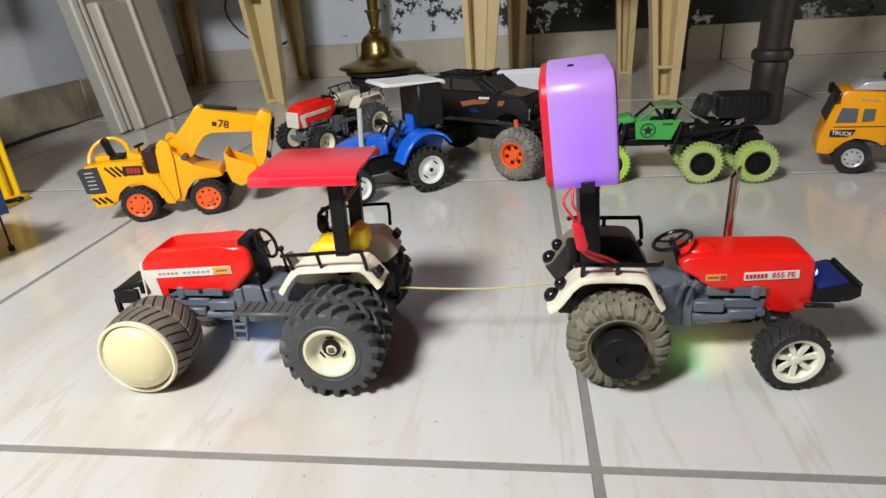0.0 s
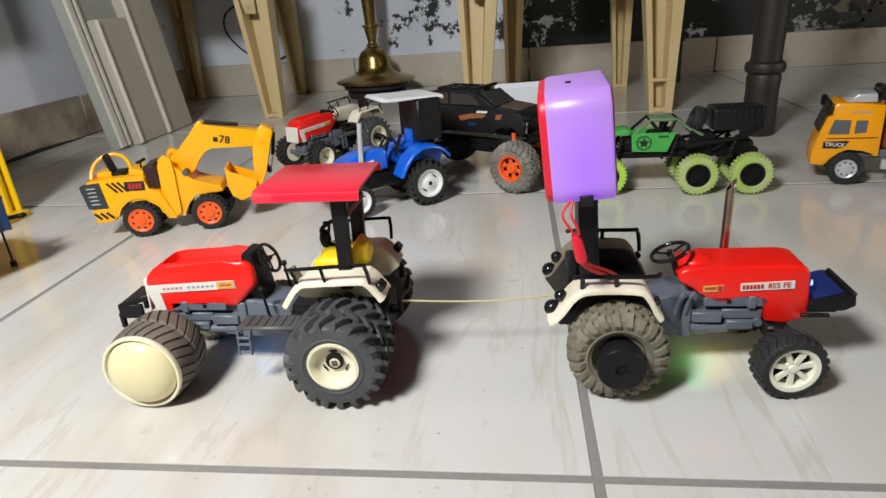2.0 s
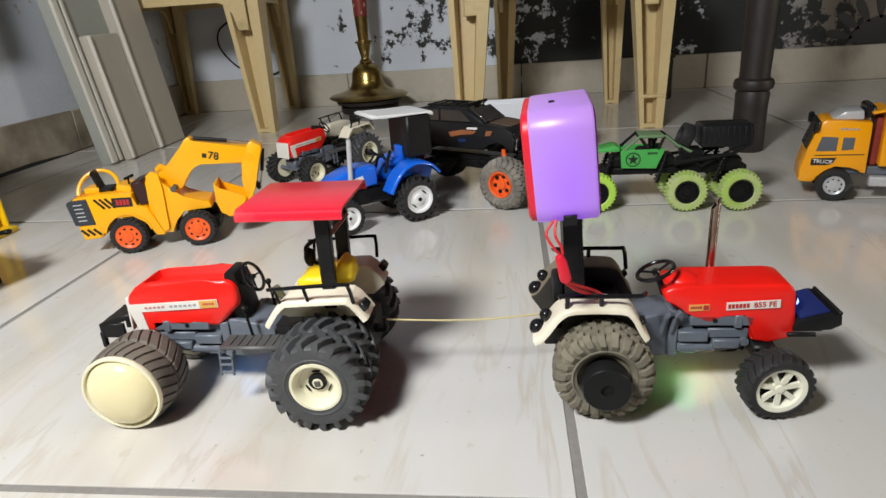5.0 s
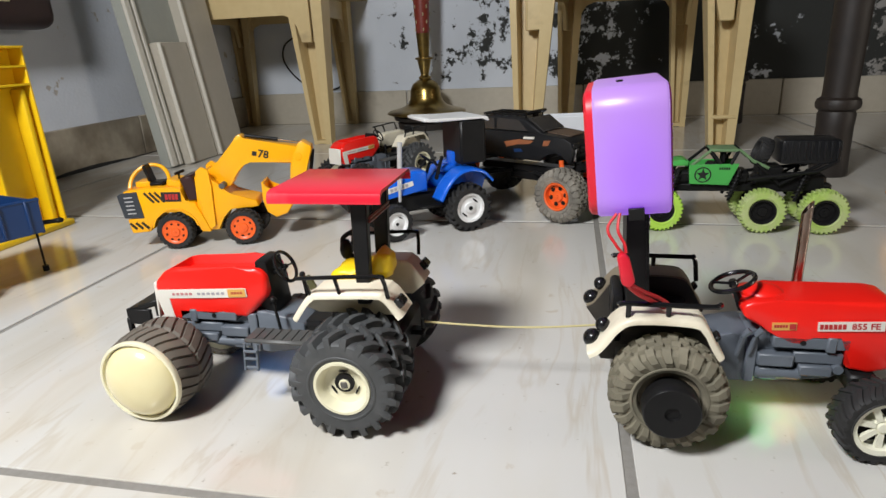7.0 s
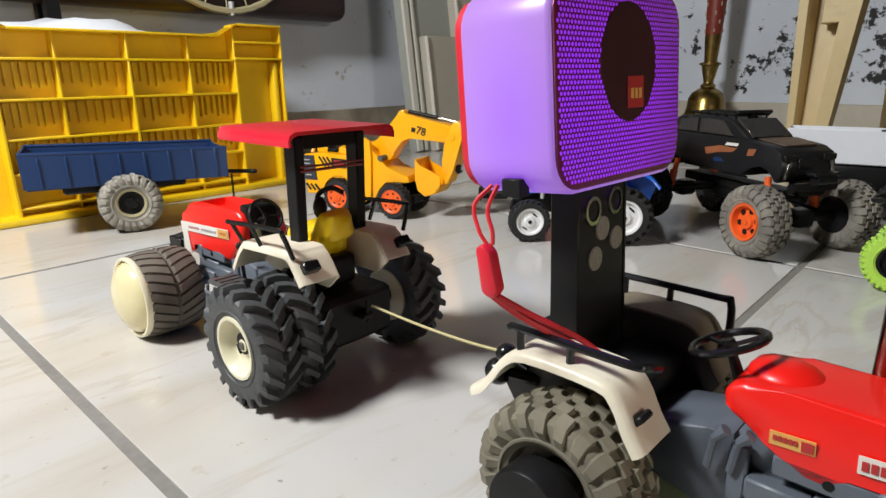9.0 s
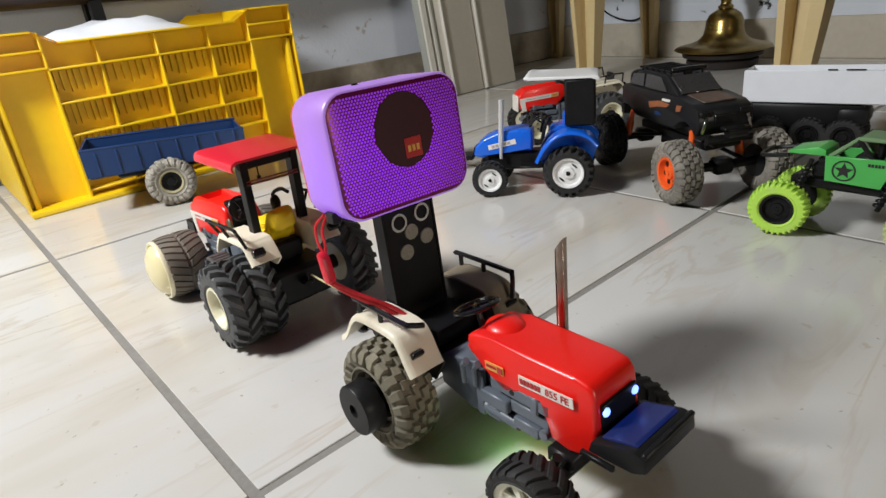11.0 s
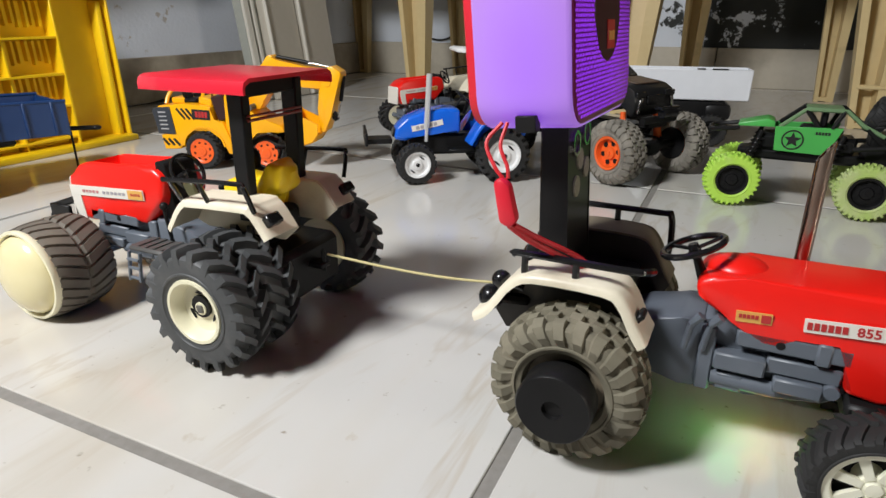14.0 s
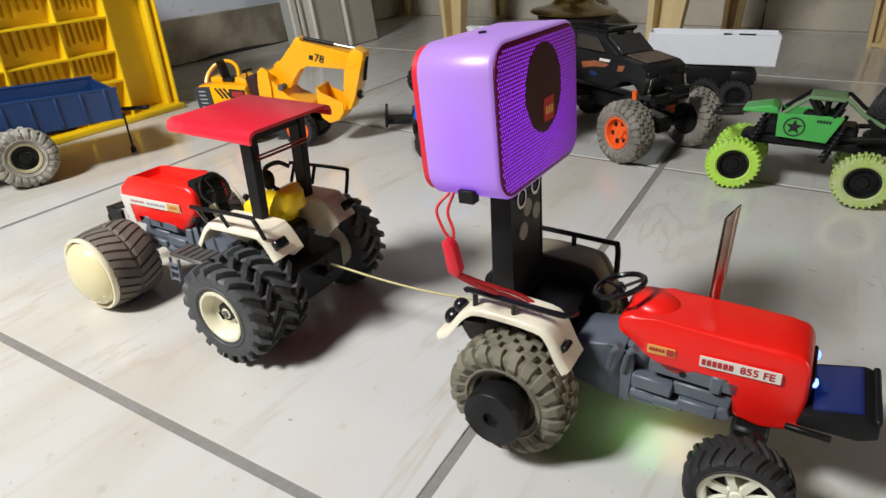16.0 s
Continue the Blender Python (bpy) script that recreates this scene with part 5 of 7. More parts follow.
# ---- other toys ----
def loader():
    """Amber toy digger: body towards +x, near wheels on the -y side."""
    root = thing("toy_excavator", pose(-0.573 - 0.036 * 0.276, 0.4416 + 0.036 * 0.961, 0, 0, 0, 16), "amber yellow toy excavator with orange rims and raised arm", "toy excavator", "toy vehicles")
    y0, y1 = -0.027, 0.027
    bm = prism(bmesh.new(), [(-0.038, 0.026), (-0.036, 0.047), (-0.064, 0.047), (-0.062, 0.084), (-0.020, 0.087), (0.015, 0.084), (0.017, 0.066), (0.030, 0.064), (0.046, 0.024), (0.046, 0.020), (0.034, 0.021), (0.026, 0.042), (0.010, 0.0535), (-0.014, 0.053), (-0.028, 0.042), (-0.034, 0.027)], y0, y1, 0.0015, 2)
    part("body", bm, YELLOW, root)
    part("rear_bumper", prism(bmesh.new(), [(-0.060, 0.025), (-0.063, 0.045), (-0.036, 0.0465), (-0.036, 0.026)], y0 * 1.02, y1 * 1.02, 0.001, 1), YELLOW, root)
    for s in (-1, 1):
        part("cab_post", prism(bmesh.new(), [(0.038, 0.106), (0.046, 0.112), (0.055, 0.107), (0.056, 0.085), (0.054, 0.028), (0.046, 0.023), (0.038, 0.046), (0.036, 0.085)], s * 0.0245 - 0.0022, s * 0.0245 + 0.0022, 0.0008, 1), YELLOW, root)
        part("wheel_arch", prism(bmesh.new(), strip([(0.031 * math.cos(a), 0.0255 + 0.031 * math.sin(a)) for a in [radians(10 + 16 * k) for k in range(11)]], 0.0022), s * 0.0275 - 0.0012, s * 0.0275 + 0.0024), YELLOW, root)
    bm = prism(bmesh.new(), [(0.030, 0.022), (0.034, 0.098), (0.046, 0.106), (0.052, 0.098), (0.078, 0.070), (0.112, 0.062), (0.116, 0.052), (0.104, 0.050), (0.076, 0.052), (0.064, 0.040), (0.058, 0.021)], y0 * 0.85, y1 * 0.85, 0.002, 2)
    part("front_body", bm, YELLOW, root)
    arm = prism(bmesh.new(), [(0.046, 0.104), (0.057, 0.1060), (0.0672, 0.1150), (0.0786, 0.1295), (0.0857, 0.1370), (0.0934, 0.1475), (0.0981, 0.1505), (0.1022, 0.1490), (0.1050, 0.1430), (0.178, 0.1305), (0.184, 0.124), (0.180, 0.112), (0.168, 0.1065), (0.1085, 0.1134), (0.0965, 0.1085), (0.0895, 0.1005), (0.0845, 0.0884), (0.0775, 0.0795), (0.056, 0.080)], -0.010, 0.010, 0.0018, 2)
    part("boom", arm, YELLOW, root)
    stick = prism(bmesh.new(), [(0.1740, 0.1280), (0.1775, 0.1350), (0.1830, 0.1372), (0.1950, 0.1300), (0.1955, 0.1240), (0.1880, 0.1050), (0.1775, 0.0700), (0.1705, 0.0530), (0.1620, 0.0510), (0.1612, 0.0834), (0.1640, 0.1060)], -0.0125, 0.0125, 0.0016, 2)
    part("stick", stick, YELLOW, root)
    part("pivot_pin", rod(bmesh.new(), (0.1755, -0.0135, 0.1165), (0.1755, 0.0135, 0.1165), 0.0055, seg=16), YELLOW, root)
    part("pivot_pin", rod(bmesh.new(), (0.0695, -0.0245, 0.0835), (0.0695, 0.0245, 0.0835), 0.0040, seg=14), STEP_GREY, root)
    side = [(0.1236, 0.0848), (0.1229, 0.0574), (0.1270, 0.0418), (0.1371, 0.0345), (0.1523, 0.0390), (0.1610, 0.0504)]
    bm = prism(bmesh.new(), strip(side, 0.003), -0.019, 0.019, 0.0008, 1)
    for s in (-1, 1):
        prism(bm, side + [(0.1620, 0.0630), (0.1285, 0.0775)], s * 0.019 - 0.001, s * 0.019 + 0.001)
    part("bucket", bm, YELLOW, root)
    for a, b, r in (((0.1046, 0, 0.1475), (0.1490, 0, 0.1400), 0.0026), ((0.1955, 0, 0.1240), (0.1895, 0, 0.0920), 0.0026)):
        part("cylinder", rod(bmesh.new(), a, b, r), BLACK, root)
    for a, b in (((0.1490, 0, 0.1400), (0.1800, 0, 0.1345)), ((0.1895, 0, 0.0920), (0.1835, 0, 0.0690))):
        part("piston", rod(bmesh.new(), a, b, 0.0012), CHROME, root)
    bm = prism(bmesh.new(), strip([(0.1765, 0.080), (0.1800, 0.0705), (0.1835, 0.0670)], 0.005), -0.006, 0.006, 0.001, 1)
    part("bucket_link", bm, BLACK, root)
    for s in (-1, 1):
        back = part("side_grille", prism(bmesh.new(), [(-0.066, 0.047), (-0.0705, 0.079), (-0.066, 0.082), (-0.044, 0.083), (-0.040, 0.046)], s * 0.0275 - 0.0012, s * 0.0275 + 0.0012, 0.0006, 1), SLATE, root, "dark slate side grille with silver slots")
        for k in range(5):
            part("slot", box(bmesh.new(), (-0.0545 - 0.0004 * k, s * 0.0289, 0.0535 + 0.0056 * k), (0.0110, 0.0010, 0.0014)), STEEL, back, smooth=0)
    part("rear_plate", box(bmesh.new(), (-0.0655, 0, 0.064), (0.006, 0.050, 0.032), Euler((0, radians(-7), 0)).to_matrix(), 0.001), SLATE, root)
    part("seat", box(box(bmesh.new(), (-0.022, 0, 0.089), (0.020, 0.024, 0.006), bev=0.002), (-0.033, 0, 0.102), (0.005, 0.020, 0.028), Euler((0, radians(-14), 0)).to_matrix(), 0.002), BLACK, root)
    part("roll_hoop", tube(bmesh.new(), [(-0.031 + 0.027 * math.cos(a), -0.012 + 0.022 * math.sin(a), 0.085 + 0.028 * math.sin(a) ** 0.8) for a in [math.pi * k / 16 for k in range(17)]], 0.0027, 8), YELLOW, root, "yellow hoop round the seat")
    part("deck_box", box(bmesh.new(), (-0.040, 0.002, 0.0895), (0.020, 0.026, 0.008), bev=0.0012), YELLOW, root)
    part("dash", box(bmesh.new(), (0.004, 0, 0.0895), (0.020, 0.036, 0.010), Euler((0, radians(12), 0)).to_matrix(), 0.0015), YELLOW, root)
    part("control_levers", rod(rod(bmesh.new(), (0.008, -0.006, 0.090), (0.010, -0.008, 0.104), 0.0012, seg=6), (0.006, -0.012, 0.102), (0.014, 0.000, 0.104), 0.0022, seg=6), BLACK, root)
    part("cab_console", box(bmesh.new(), (0.026, 0, 0.082), (0.018, 0.044, 0.034), Euler((0, radians(-14), 0)).to_matrix(), 0.002), MAROON, root)
    for s in (-1, 1):
        y = s * 0.0276
        for k in range(3):
            m = Matrix.Translation((-0.029 + k * 0.0070, y, 0.074)) @ Matrix.Rotation(radians(-38), 4, "Y")
            bm = bmesh.new()
            bmesh.ops.create_cube(bm, size=1, matrix=m @ Matrix.Diagonal((0.0030, 0.0008, 0.018, 1)))
            part("stripe", bm, DECAL_BLACK, root, smooth=0)
        for k in range(3):
            m = Matrix.Translation((-0.0565 + k * 0.0080, s * 0.0279, 0.0355)) @ Matrix.Rotation(radians(-42), 4, "Y")
            bm = bmesh.new()
            bmesh.ops.create_cube(bm, size=1, matrix=m @ Matrix.Diagonal((0.0034, 0.0008, 0.012, 1)))
            part("stripe", bm, DECAL_BLACK, root, smooth=0)
        side_sticker(root, -0.0125, 0.0135, 0.067, 0.080, y, 0.05, s, word_bars(-0.3, 0.4, 4, DECAL_RED, -0.3, 0.3), DECAL_BLACK)
        wheel(root, (0.0, s * 0.027, 0.0255), 0.0255, 0.019, s, "small", RUBBER, ORANGE, 0.66, "truck", 0, 0.1, "black lugged tyre", "orange rim")
        wheel(root, (0.093, s * 0.027, 0.0255), 0.0255, 0.019, s, "small", RUBBER, ORANGE, 0.66, "truck", 0, 0.4, "black lugged tyre", "orange rim")
    part("printed_bar", box(bmesh.new(), (0.1165, -0.0103, 0.1235), (0.006, 0.0006, 0.006), Euler((0, radians(14), 0)).to_matrix()), DECAL_BLACK, root, smooth=0)
    lettering("arm_number", "78", 0.0150, Matrix.Translation((0.1285, -0.0103, 0.1215)) @ Matrix.Rotation(radians(13), 4, "Y") @ Matrix.Rotation(radians(90), 4, "X"), DECAL_BLACK, root)
    part("underbody", box(bmesh.new(), (0.045, 0, 0.026), (0.15, 0.030, 0.012), bev=0.002), BLACK, root)
    return root


def blue_tractor():
    root = thing("toy_tractor", pose(-0.2045, 0.5915, 0, 0, 0, 214.5), "blue toy tractor with white rims and a white canopy", "toy tractor", "toy vehicles")
    bm = prism(bmesh.new(), [(0.050, 0.058), (0.050, 0.088), (0.068, 0.090), (0.096, 0.0865), (0.118, 0.0785), (0.131, 0.067), (0.134, 0.053), (0.118, 0.050), (0.104, 0.060), (0.084, 0.062)], -0.019, 0.019, 0.004, 3)
    part("hood", bm, BLUE, root)
    for s in (-1, 1):
        side_sticker(root, 0.072, 0.112, 0.066, 0.073, s * 0.0193, 0.20, s, word_bars(-0.3, 0.4, 5, DECAL_GREY, -0.3, 0.3))
        fender(root, [(-0.040, 0.070), (-0.026, 0.084), (-0.004, 0.090), (0.016, 0.085), (0.032, 0.070), (0.044, 0.050)], s * 0.018, s * 0.048, BLUE)
        wheel(root, (0, s * 0.040, 0.0345), 0.0345, 0.026, s, "ag", RUBBER, WHITE, 0.60, "flat", 0, 0.2, "black lugged tyre", "white slotted rim")
        wheel(root, (0.109, s * 0.036, 0.0255), 0.0255, 0.020, s, "small", RUBBER, WHITE, 0.64, "flat", 8, 0.3, "black lugged tyre", "white slotted rim")
        part("footboard", box(bmesh.new(), (0.050, s * 0.026, 0.040), (0.034, 0.018, 0.003), bev=0.001), BLACK, root)
    part("engine_block", box(box(bmesh.new(), (0.065, 0, 0.044), (0.10, 0.026, 0.026), bev=0.003), (0.0, 0, 0.040), (0.04, 0.060, 0.020), bev=0.003), BLACK, root)
    part("exhaust_pipe", rod(rod(bmesh.new(), (0.093, 0.021, 0.070), (0.089, 0.021, 0.132), 0.0036), (0.094, 0.021, 0.050), (0.093, 0.021, 0.070), 0.0022), STEEL, root, "silver exhaust pipe")
    bm = prism(bmesh.new(), strip([(-0.040, 0.151), (-0.038, 0.1555), (-0.030, 0.157), (0.038, 0.157), (0.050, 0.1600), (0.056, 0.1580)], 0.004), -0.034, 0.034, 0.0015, 2)
    part("canopy", bm, WHITE, root, "white canopy roof")
    bm = box(bmesh.new(), (-0.016, 0, 0.124), (0.040, 0.066, 0.062), bev=0.003)
    part("cab_curtain", bm, BLACK, root, "black boxed cab back")
    part("nose_grille", box(bmesh.new(), (0.1335, 0, 0.0600), (0.003, 0.024, 0.010), Euler((0, radians(-14), 0)).to_matrix(), 0.0008), GLOSS_BLACK, root)
    part("front_bar", box(box(bmesh.new(), (0.152, 0, 0.050), (0.032, 0.030, 0.006), bev=0.001), (0.169, 0, 0.056), (0.004, 0.066, 0.016), bev=0.001), BLACK, root)
    part("front_axle", rod(bmesh.new(), (0.109, -0.034, 0.026), (0.109, 0.034, 0.026), 0.004), BLACK, root)
    part("seat", box(box(bmesh.new(), (0.014, 0, 0.086), (0.024, 0.026, 0.010), bev=0.004, seg=2), (0.004, 0, 0.098), (0.008, 0.024, 0.022), bev=0.003, seg=2), BLUE, root)
    steering(root, (0.044, 0.002, 0.102), 0.011, -40)
    bm = tube(bmesh.new(), curve_points([(0.036, 0.016, 0.074), (0.030, 0.018, 0.096), (0.024, 0.012, 0.104)]), 0.0026, 6)
    tube(bm, curve_points([(0.040, -0.012, 0.078), (0.034, -0.006, 0.098), (0.030, 0.006, 0.092)]), 0.0022, 6)
    part("wiring", bm, BLACK, root)
    return root


def monster_pickup():
    root = thing("toy_pickup", pose(-0.104, 0.708, 0, 0, 0, -32), "dusty black toy pickup on tall tyres with orange rims", "toy pickup", "toy vehicles")
    for x in (-0.100, 0.100):
        for s in (-1, 1):
            if x > 0:
                wheel(root, (x, s * 0.060, 0.040), 0.040, 0.032, s, "block", GREY_RUBBER, ORANGE, 0.50, "six", 0, 0.3 * x, "dusty grey knobbly tyre", "bright orange rim")
            else:
                wheel(root, (x, s * 0.060, 0.040), 0.040, 0.032, s, "block", RUBBER, BLACK, 0.50, "six", 0, 0.3 * x, "black knobbly tyre", "black rim")
            part("shock_absorber", rod(rod(bmesh.new(), (x * 0.86, s * 0.034, 0.046), (x * 0.80, s * 0.030, 0.084), 0.0036), (x * 0.86, s * 0.034, 0.048), (x * 0.83, s * 0.032, 0.068), 0.0052), ORANGE, root, "orange shock absorber")
        part("axle", box(rod(bmesh.new(), (x, -0.052, 0.040), (x, 0.052, 0.040), 0.006), (x, 0, 0.040), (0.022, 0.026, 0.020), bev=0.004), BLACK, root)
    part("chassis", box(box(bmesh.new(), (0, 0, 0.062), (0.17, 0.028, 0.012), bev=0.002), (0, 0, 0.050), (0.06, 0.024, 0.014), bev=0.002), BLACK, root)
    low = [(-0.090, 0.092), (-0.094, 0.098), (-0.094, 0.118), (-0.084, 0.122), (0.056, 0.122), (0.098, 0.118), (0.110, 0.112), (0.114, 0.098), (0.112, 0.086), (0.110, 0.080), (0.104, 0.080), (0.097, 0.094), (0.084, 0.098), (0.068, 0.094), (0.058, 0.080), (-0.050, 0.080), (-0.058, 0.090), (-0.074, 0.096)]
    part("body", prism(bmesh.new(), low, -0.042, 0.042, 0.003, 2), CHARCOAL, root)
    cab = prism(bmesh.new(), [(-0.072, 0.121), (-0.062, 0.140), (-0.044, 0.1440), (0.014, 0.1435), (0.028, 0.139), (0.060, 0.121)], -0.038, 0.038, 0.003, 2)
    for v in cab.verts:
        v.co.y *= 1 - max(0, v.co.z - 0.121) * 6
    part("cab", cab, CHARCOAL, root)
    for s in (-1, 1):
        for o in ([(-0.070, 0.124), (-0.066, 0.138), (-0.034, 0.141), (-0.031, 0.124)], [(-0.026, 0.124), (-0.028, 0.141), (0.012, 0.140), (0.034, 0.124)]):
            bm = prism(bmesh.new(), o, s * 0.0385, s * 0.0400)
            for v in bm.verts:
                v.co.y -= s * (v.co.z - 0.124) * 0.24
            part("side_window", bm, WINDOW_GREY, root)
        bm = prism(bmesh.new(), [(-0.006, 0.098), (-0.010, 0.106), (0.018, 0.1115), (0.046, 0.1105), (0.038, 0.1055), (0.014, 0.1030)], s * 0.0423, s * 0.0427)
        part("livery", bm, RUST, root, "rust orange livery streak")
        part("livery_mark", prism(bmesh.new(), [(0.026, 0.1125), (0.028, 0.1160), (0.048, 0.1165), (0.046, 0.1130)], s * 0.0423, s * 0.0430), DECAL_WHITE, root)
        part("livery_mark", prism(bmesh.new(), [(0.010, 0.091), (0.008, 0.096), (0.020, 0.097), (0.026, 0.093)], s * 0.0423, s * 0.0430), NAVY, root)
        part("headlight", box(bmesh.new(), (0.112, s * 0.030, 0.107), (0.006, 0.020, 0.007), bev=0.001), GLOSS_BLACK, root)
        part("headlight_rim", box(bmesh.new(), (0.1152, s * 0.034, 0.094), (0.003, 0.0045, 0.020), Euler((radians(20 * s), 0, 0)).to_matrix(), 0.0006), CHROME, root)
    bm = box(bmesh.new(), (0.0440, 0, 0.1330), (0.003, 0.062, 0.034), Euler((0, radians(-57), 0)).to_matrix(), 0.0006)
    part("windscreen", bm, WINDOW_GREY, root)
    part("hood_patch", box(bmesh.new(), (0.080, 0, 0.1205), (0.040, 0.050, 0.002), Euler((0, radians(5.5), 0)).to_matrix(), 0.0008), RUST_DARK, root, "worn rust-brown hood patch")
    part("front_grille", box(bmesh.new(), (0.1135, 0, 0.100), (0.004, 0.036, 0.012), bev=0.001), GLOSS_BLACK, root)
    part("front_bumper", box(rod(bmesh.new(), (0.122, -0.034, 0.076), (0.122, 0.034, 0.076), 0.0045), (0.114, 0, 0.072), (0.018, 0.040, 0.012), bev=0.002), BLACK, root)
    for ob in root.children:
        if ob.name.split(".")[0] in ("body", "cab", "side_window", "livery", "livery_mark", "headlight", "headlight_rim", "windscreen", "hood_patch", "front_grille", "front_bumper"):
            ob.data.transform(Matrix.Diagonal((1.0, 0.87, 1.0, 1.0)))
            ob.location.x = -0.011
    for k in (-1, 1):
        part("suspension_link", rod(rod(bmesh.new(), (0.096, k * 0.030, 0.044), (0.020, k * 0.016, 0.058), 0.0028, seg=8), (-0.096, k * 0.030, 0.044), (-0.020, k * 0.016, 0.058), 0.0028, seg=8), BLACK, root)
        part("fender_livery", prism(bmesh.new(), [(0.051, 0.104), (0.053, 0.112), (0.065, 0.113), (0.061, 0.105)], k * 0.0368, k * 0.0374), RUST, root)
    part("bed_frame", box(box(bmesh.new(), (-0.110, 0, 0.092), (0.050, 0.060, 0.006), bev=0.001), (-0.125, 0, 0.082), (0.010, 0.050, 0.022), bev=0.001), BLACK, root)
    part("winch", box(rod(bmesh.new(), (0.124, -0.012, 0.086), (0.124, 0.012, 0.086), 0.006), (0.122, 0, 0.092), (0.012, 0.034, 0.004), bev=0.001), GLOSS_BLACK, root)
    rack = bmesh.new()
    for s in (-1, 1):
        rod(rack, (-0.070, s * 0.022, 0.1465), (0.010, s * 0.022, 0.1465), 0.0016, seg=6)
    for k in range(6):
        rod(rack, (-0.070 + k * 0.0160, -0.0255, 0.1465), (-0.070 + k * 0.0160, 0.0255, 0.1465), 0.0016, seg=6)
        for s in (-1, 1):
            rod(rack, (-0.068 + k * 0.0156, s * 0.022, 0.1465), (-0.068 + k * 0.0156, s * 0.022, 0.141), 0.0013, seg=6)
    part("roof_rack", rack, BLACK, root)
    part("light_bar", box(box(bmesh.new(), (0.014, 0, 0.1500), (0.006, 0.050, 0.005), bev=0.0015), (0.012, 0, 0.1455), (0.004, 0.012, 0.007), bev=0.0008), GLOSS_BLACK, root)
    part("rear_cover", box(bmesh.new(), (-0.088, 0, 0.128), (0.020, 0.060, 0.026), bev=0.009, seg=3), CHARCOAL, root)
    return root


def green_crawler():
    """Six-wheeled buggy facing +x; near side is +y when turned about."""
    root = thing("toy_buggy", pose(0.209, 0.598, 0, 0, 0, 178), "green and black six-wheeled toy buggy with lime tyres", "toy buggy", "toy vehicles")
    for x, st, rubber, look_of in ((0.126, 10, LIME_RUBBER, "bright lime green knobbly tyre"), (0.0, 0, DUSTY_LIME, "dusty lime knobbly tyre"), (-0.0725, 0, DUSTY_LIME, "dusty lime knobbly tyre")):
        for s in (-1, 1):
            wheel(root, (x, s * 0.030, 0.0294), 0.0294, 0.022, s, "knob", rubber, BLACK, 0.54, "six", st, 0.2 + x, look_of, "black rim")
        part("axle", rod(bmesh.new(), (x, -0.026, 0.0294), (x, 0.026, 0.0294), 0.004), BLACK, root)
    for x in (0.104, 0.028, -0.052):
        for s in (-1, 1):
            bm = rod(bmesh.new(), (x + 0.012, s * 0.022, 0.040), (x, s * 0.018, 0.082), 0.0024)
            for k in range(7):
                f = k / 7
                tube(bm, circle((x + 0.012 - 0.012 * f, s * (0.022 - 0.004 * f), 0.046 + 0.032 * f), 0.0042, 10), 0.0009, 5, True)
            part("coil_spring", bm, BLACK, root)
    part("chassis", box(box(bmesh.new(), (0.02, 0, 0.056), (0.21, 0.026, 0.012), bev=0.003), (0.06, 0, 0.070), (0.09, 0.032, 0.018), bev=0.004), BLACK, root)
    for s in (-1, 1):
        bm = prism(bmesh.new(), [(0.090, 0.062), (0.092, 0.0875), (0.030, 0.0895), (0.041, 0.0605)], s * 0.0190 - 0.0012, s * 0.0190 + 0.0012, 0.0005, 1)
        door = part("door_panel", bm, GREEN, root, "bright green panel with a star")
        y = s * 0.0205
        star = [(0.074 + (0.0085 if k % 2 == 0 else 0.0036) * math.sin(math.pi * k / 5), 0.0745 + (0.0085 if k % 2 == 0 else 0.0036) * math.cos(math.pi * k / 5)) for k in range(10)]
        part("star", prism(bmesh.new(), star, y - 0.0002, y + 0.0002), DECAL_BLACK, door, smooth=0)
        part("star_ring", ring_lathe(bmesh.new(), [(0.0105, -0.0002), (0.0105, 0.0002), (0.0090, 0.0002), (0.0090, -0.0002)], 28, Matrix.Translation((0.074, y, 0.0745)) @ Matrix.Rotation(radians(90), 4, "X")), DECAL_BLACK, door, smooth=0)
        for k in range(5):
            part("printed_bar", box(bmesh.new(), (0.0420 + 0.0028 * k, y, 0.0830), (0.002, 0.0004, 0.003)), DECAL_BLACK, door, smooth=0)
        cage = [(0.088, 0.087), (0.066, 0.1065), (0.030, 0.1065), (0.014, 0.093), (-0.006, 0.083)]
        part("roll_cage", tube(bmesh.new(), [(x, s * 0.0175, z) for x, z in cage], 0.0022, 7), CAGE_GREEN if s > 0 else BLACK, root)
        part("cage_brace", rod(rod(bmesh.new(), (0.032, s * 0.0175, 0.1065), (0.040, s * 0.0185, 0.088), 0.0022), (0.052, s * 0.0175, 0.088), (0.066, s * 0.0175, 0.1060), 0.0022), BLACK, root)
    part("roof_plate", box(bmesh.new(), (0.049, 0, 0.1070), (0.034, 0.034, 0.003), bev=0.001), CAGE_GREEN, root, "dull green roof plate")
    part("nose", prism(bmesh.new(), [(0.092, 0.086), (0.093, 0.092), (0.100, 0.0945), (0.128, 0.0880), (0.128, 0.0850)], -0.017, 0.017, 0.001, 2), GREEN, root, "green sloping nose panel")
    part("seat", box(box(bmesh.new(), (0.058, 0.004, 0.086), (0.022, 0.016, 0.008), bev=0.003), (0.048, 0.004, 0.098), (0.006, 0.016, 0.020), bev=0.002), BLACK, root)
    part("windscreen_flap", box(bmesh.new(), (0.058, -0.004, 0.096), (0.002, 0.022, 0.014), Euler((0, radians(40), 0)).to_matrix(), 0.0006), CAGE_GREEN, root)
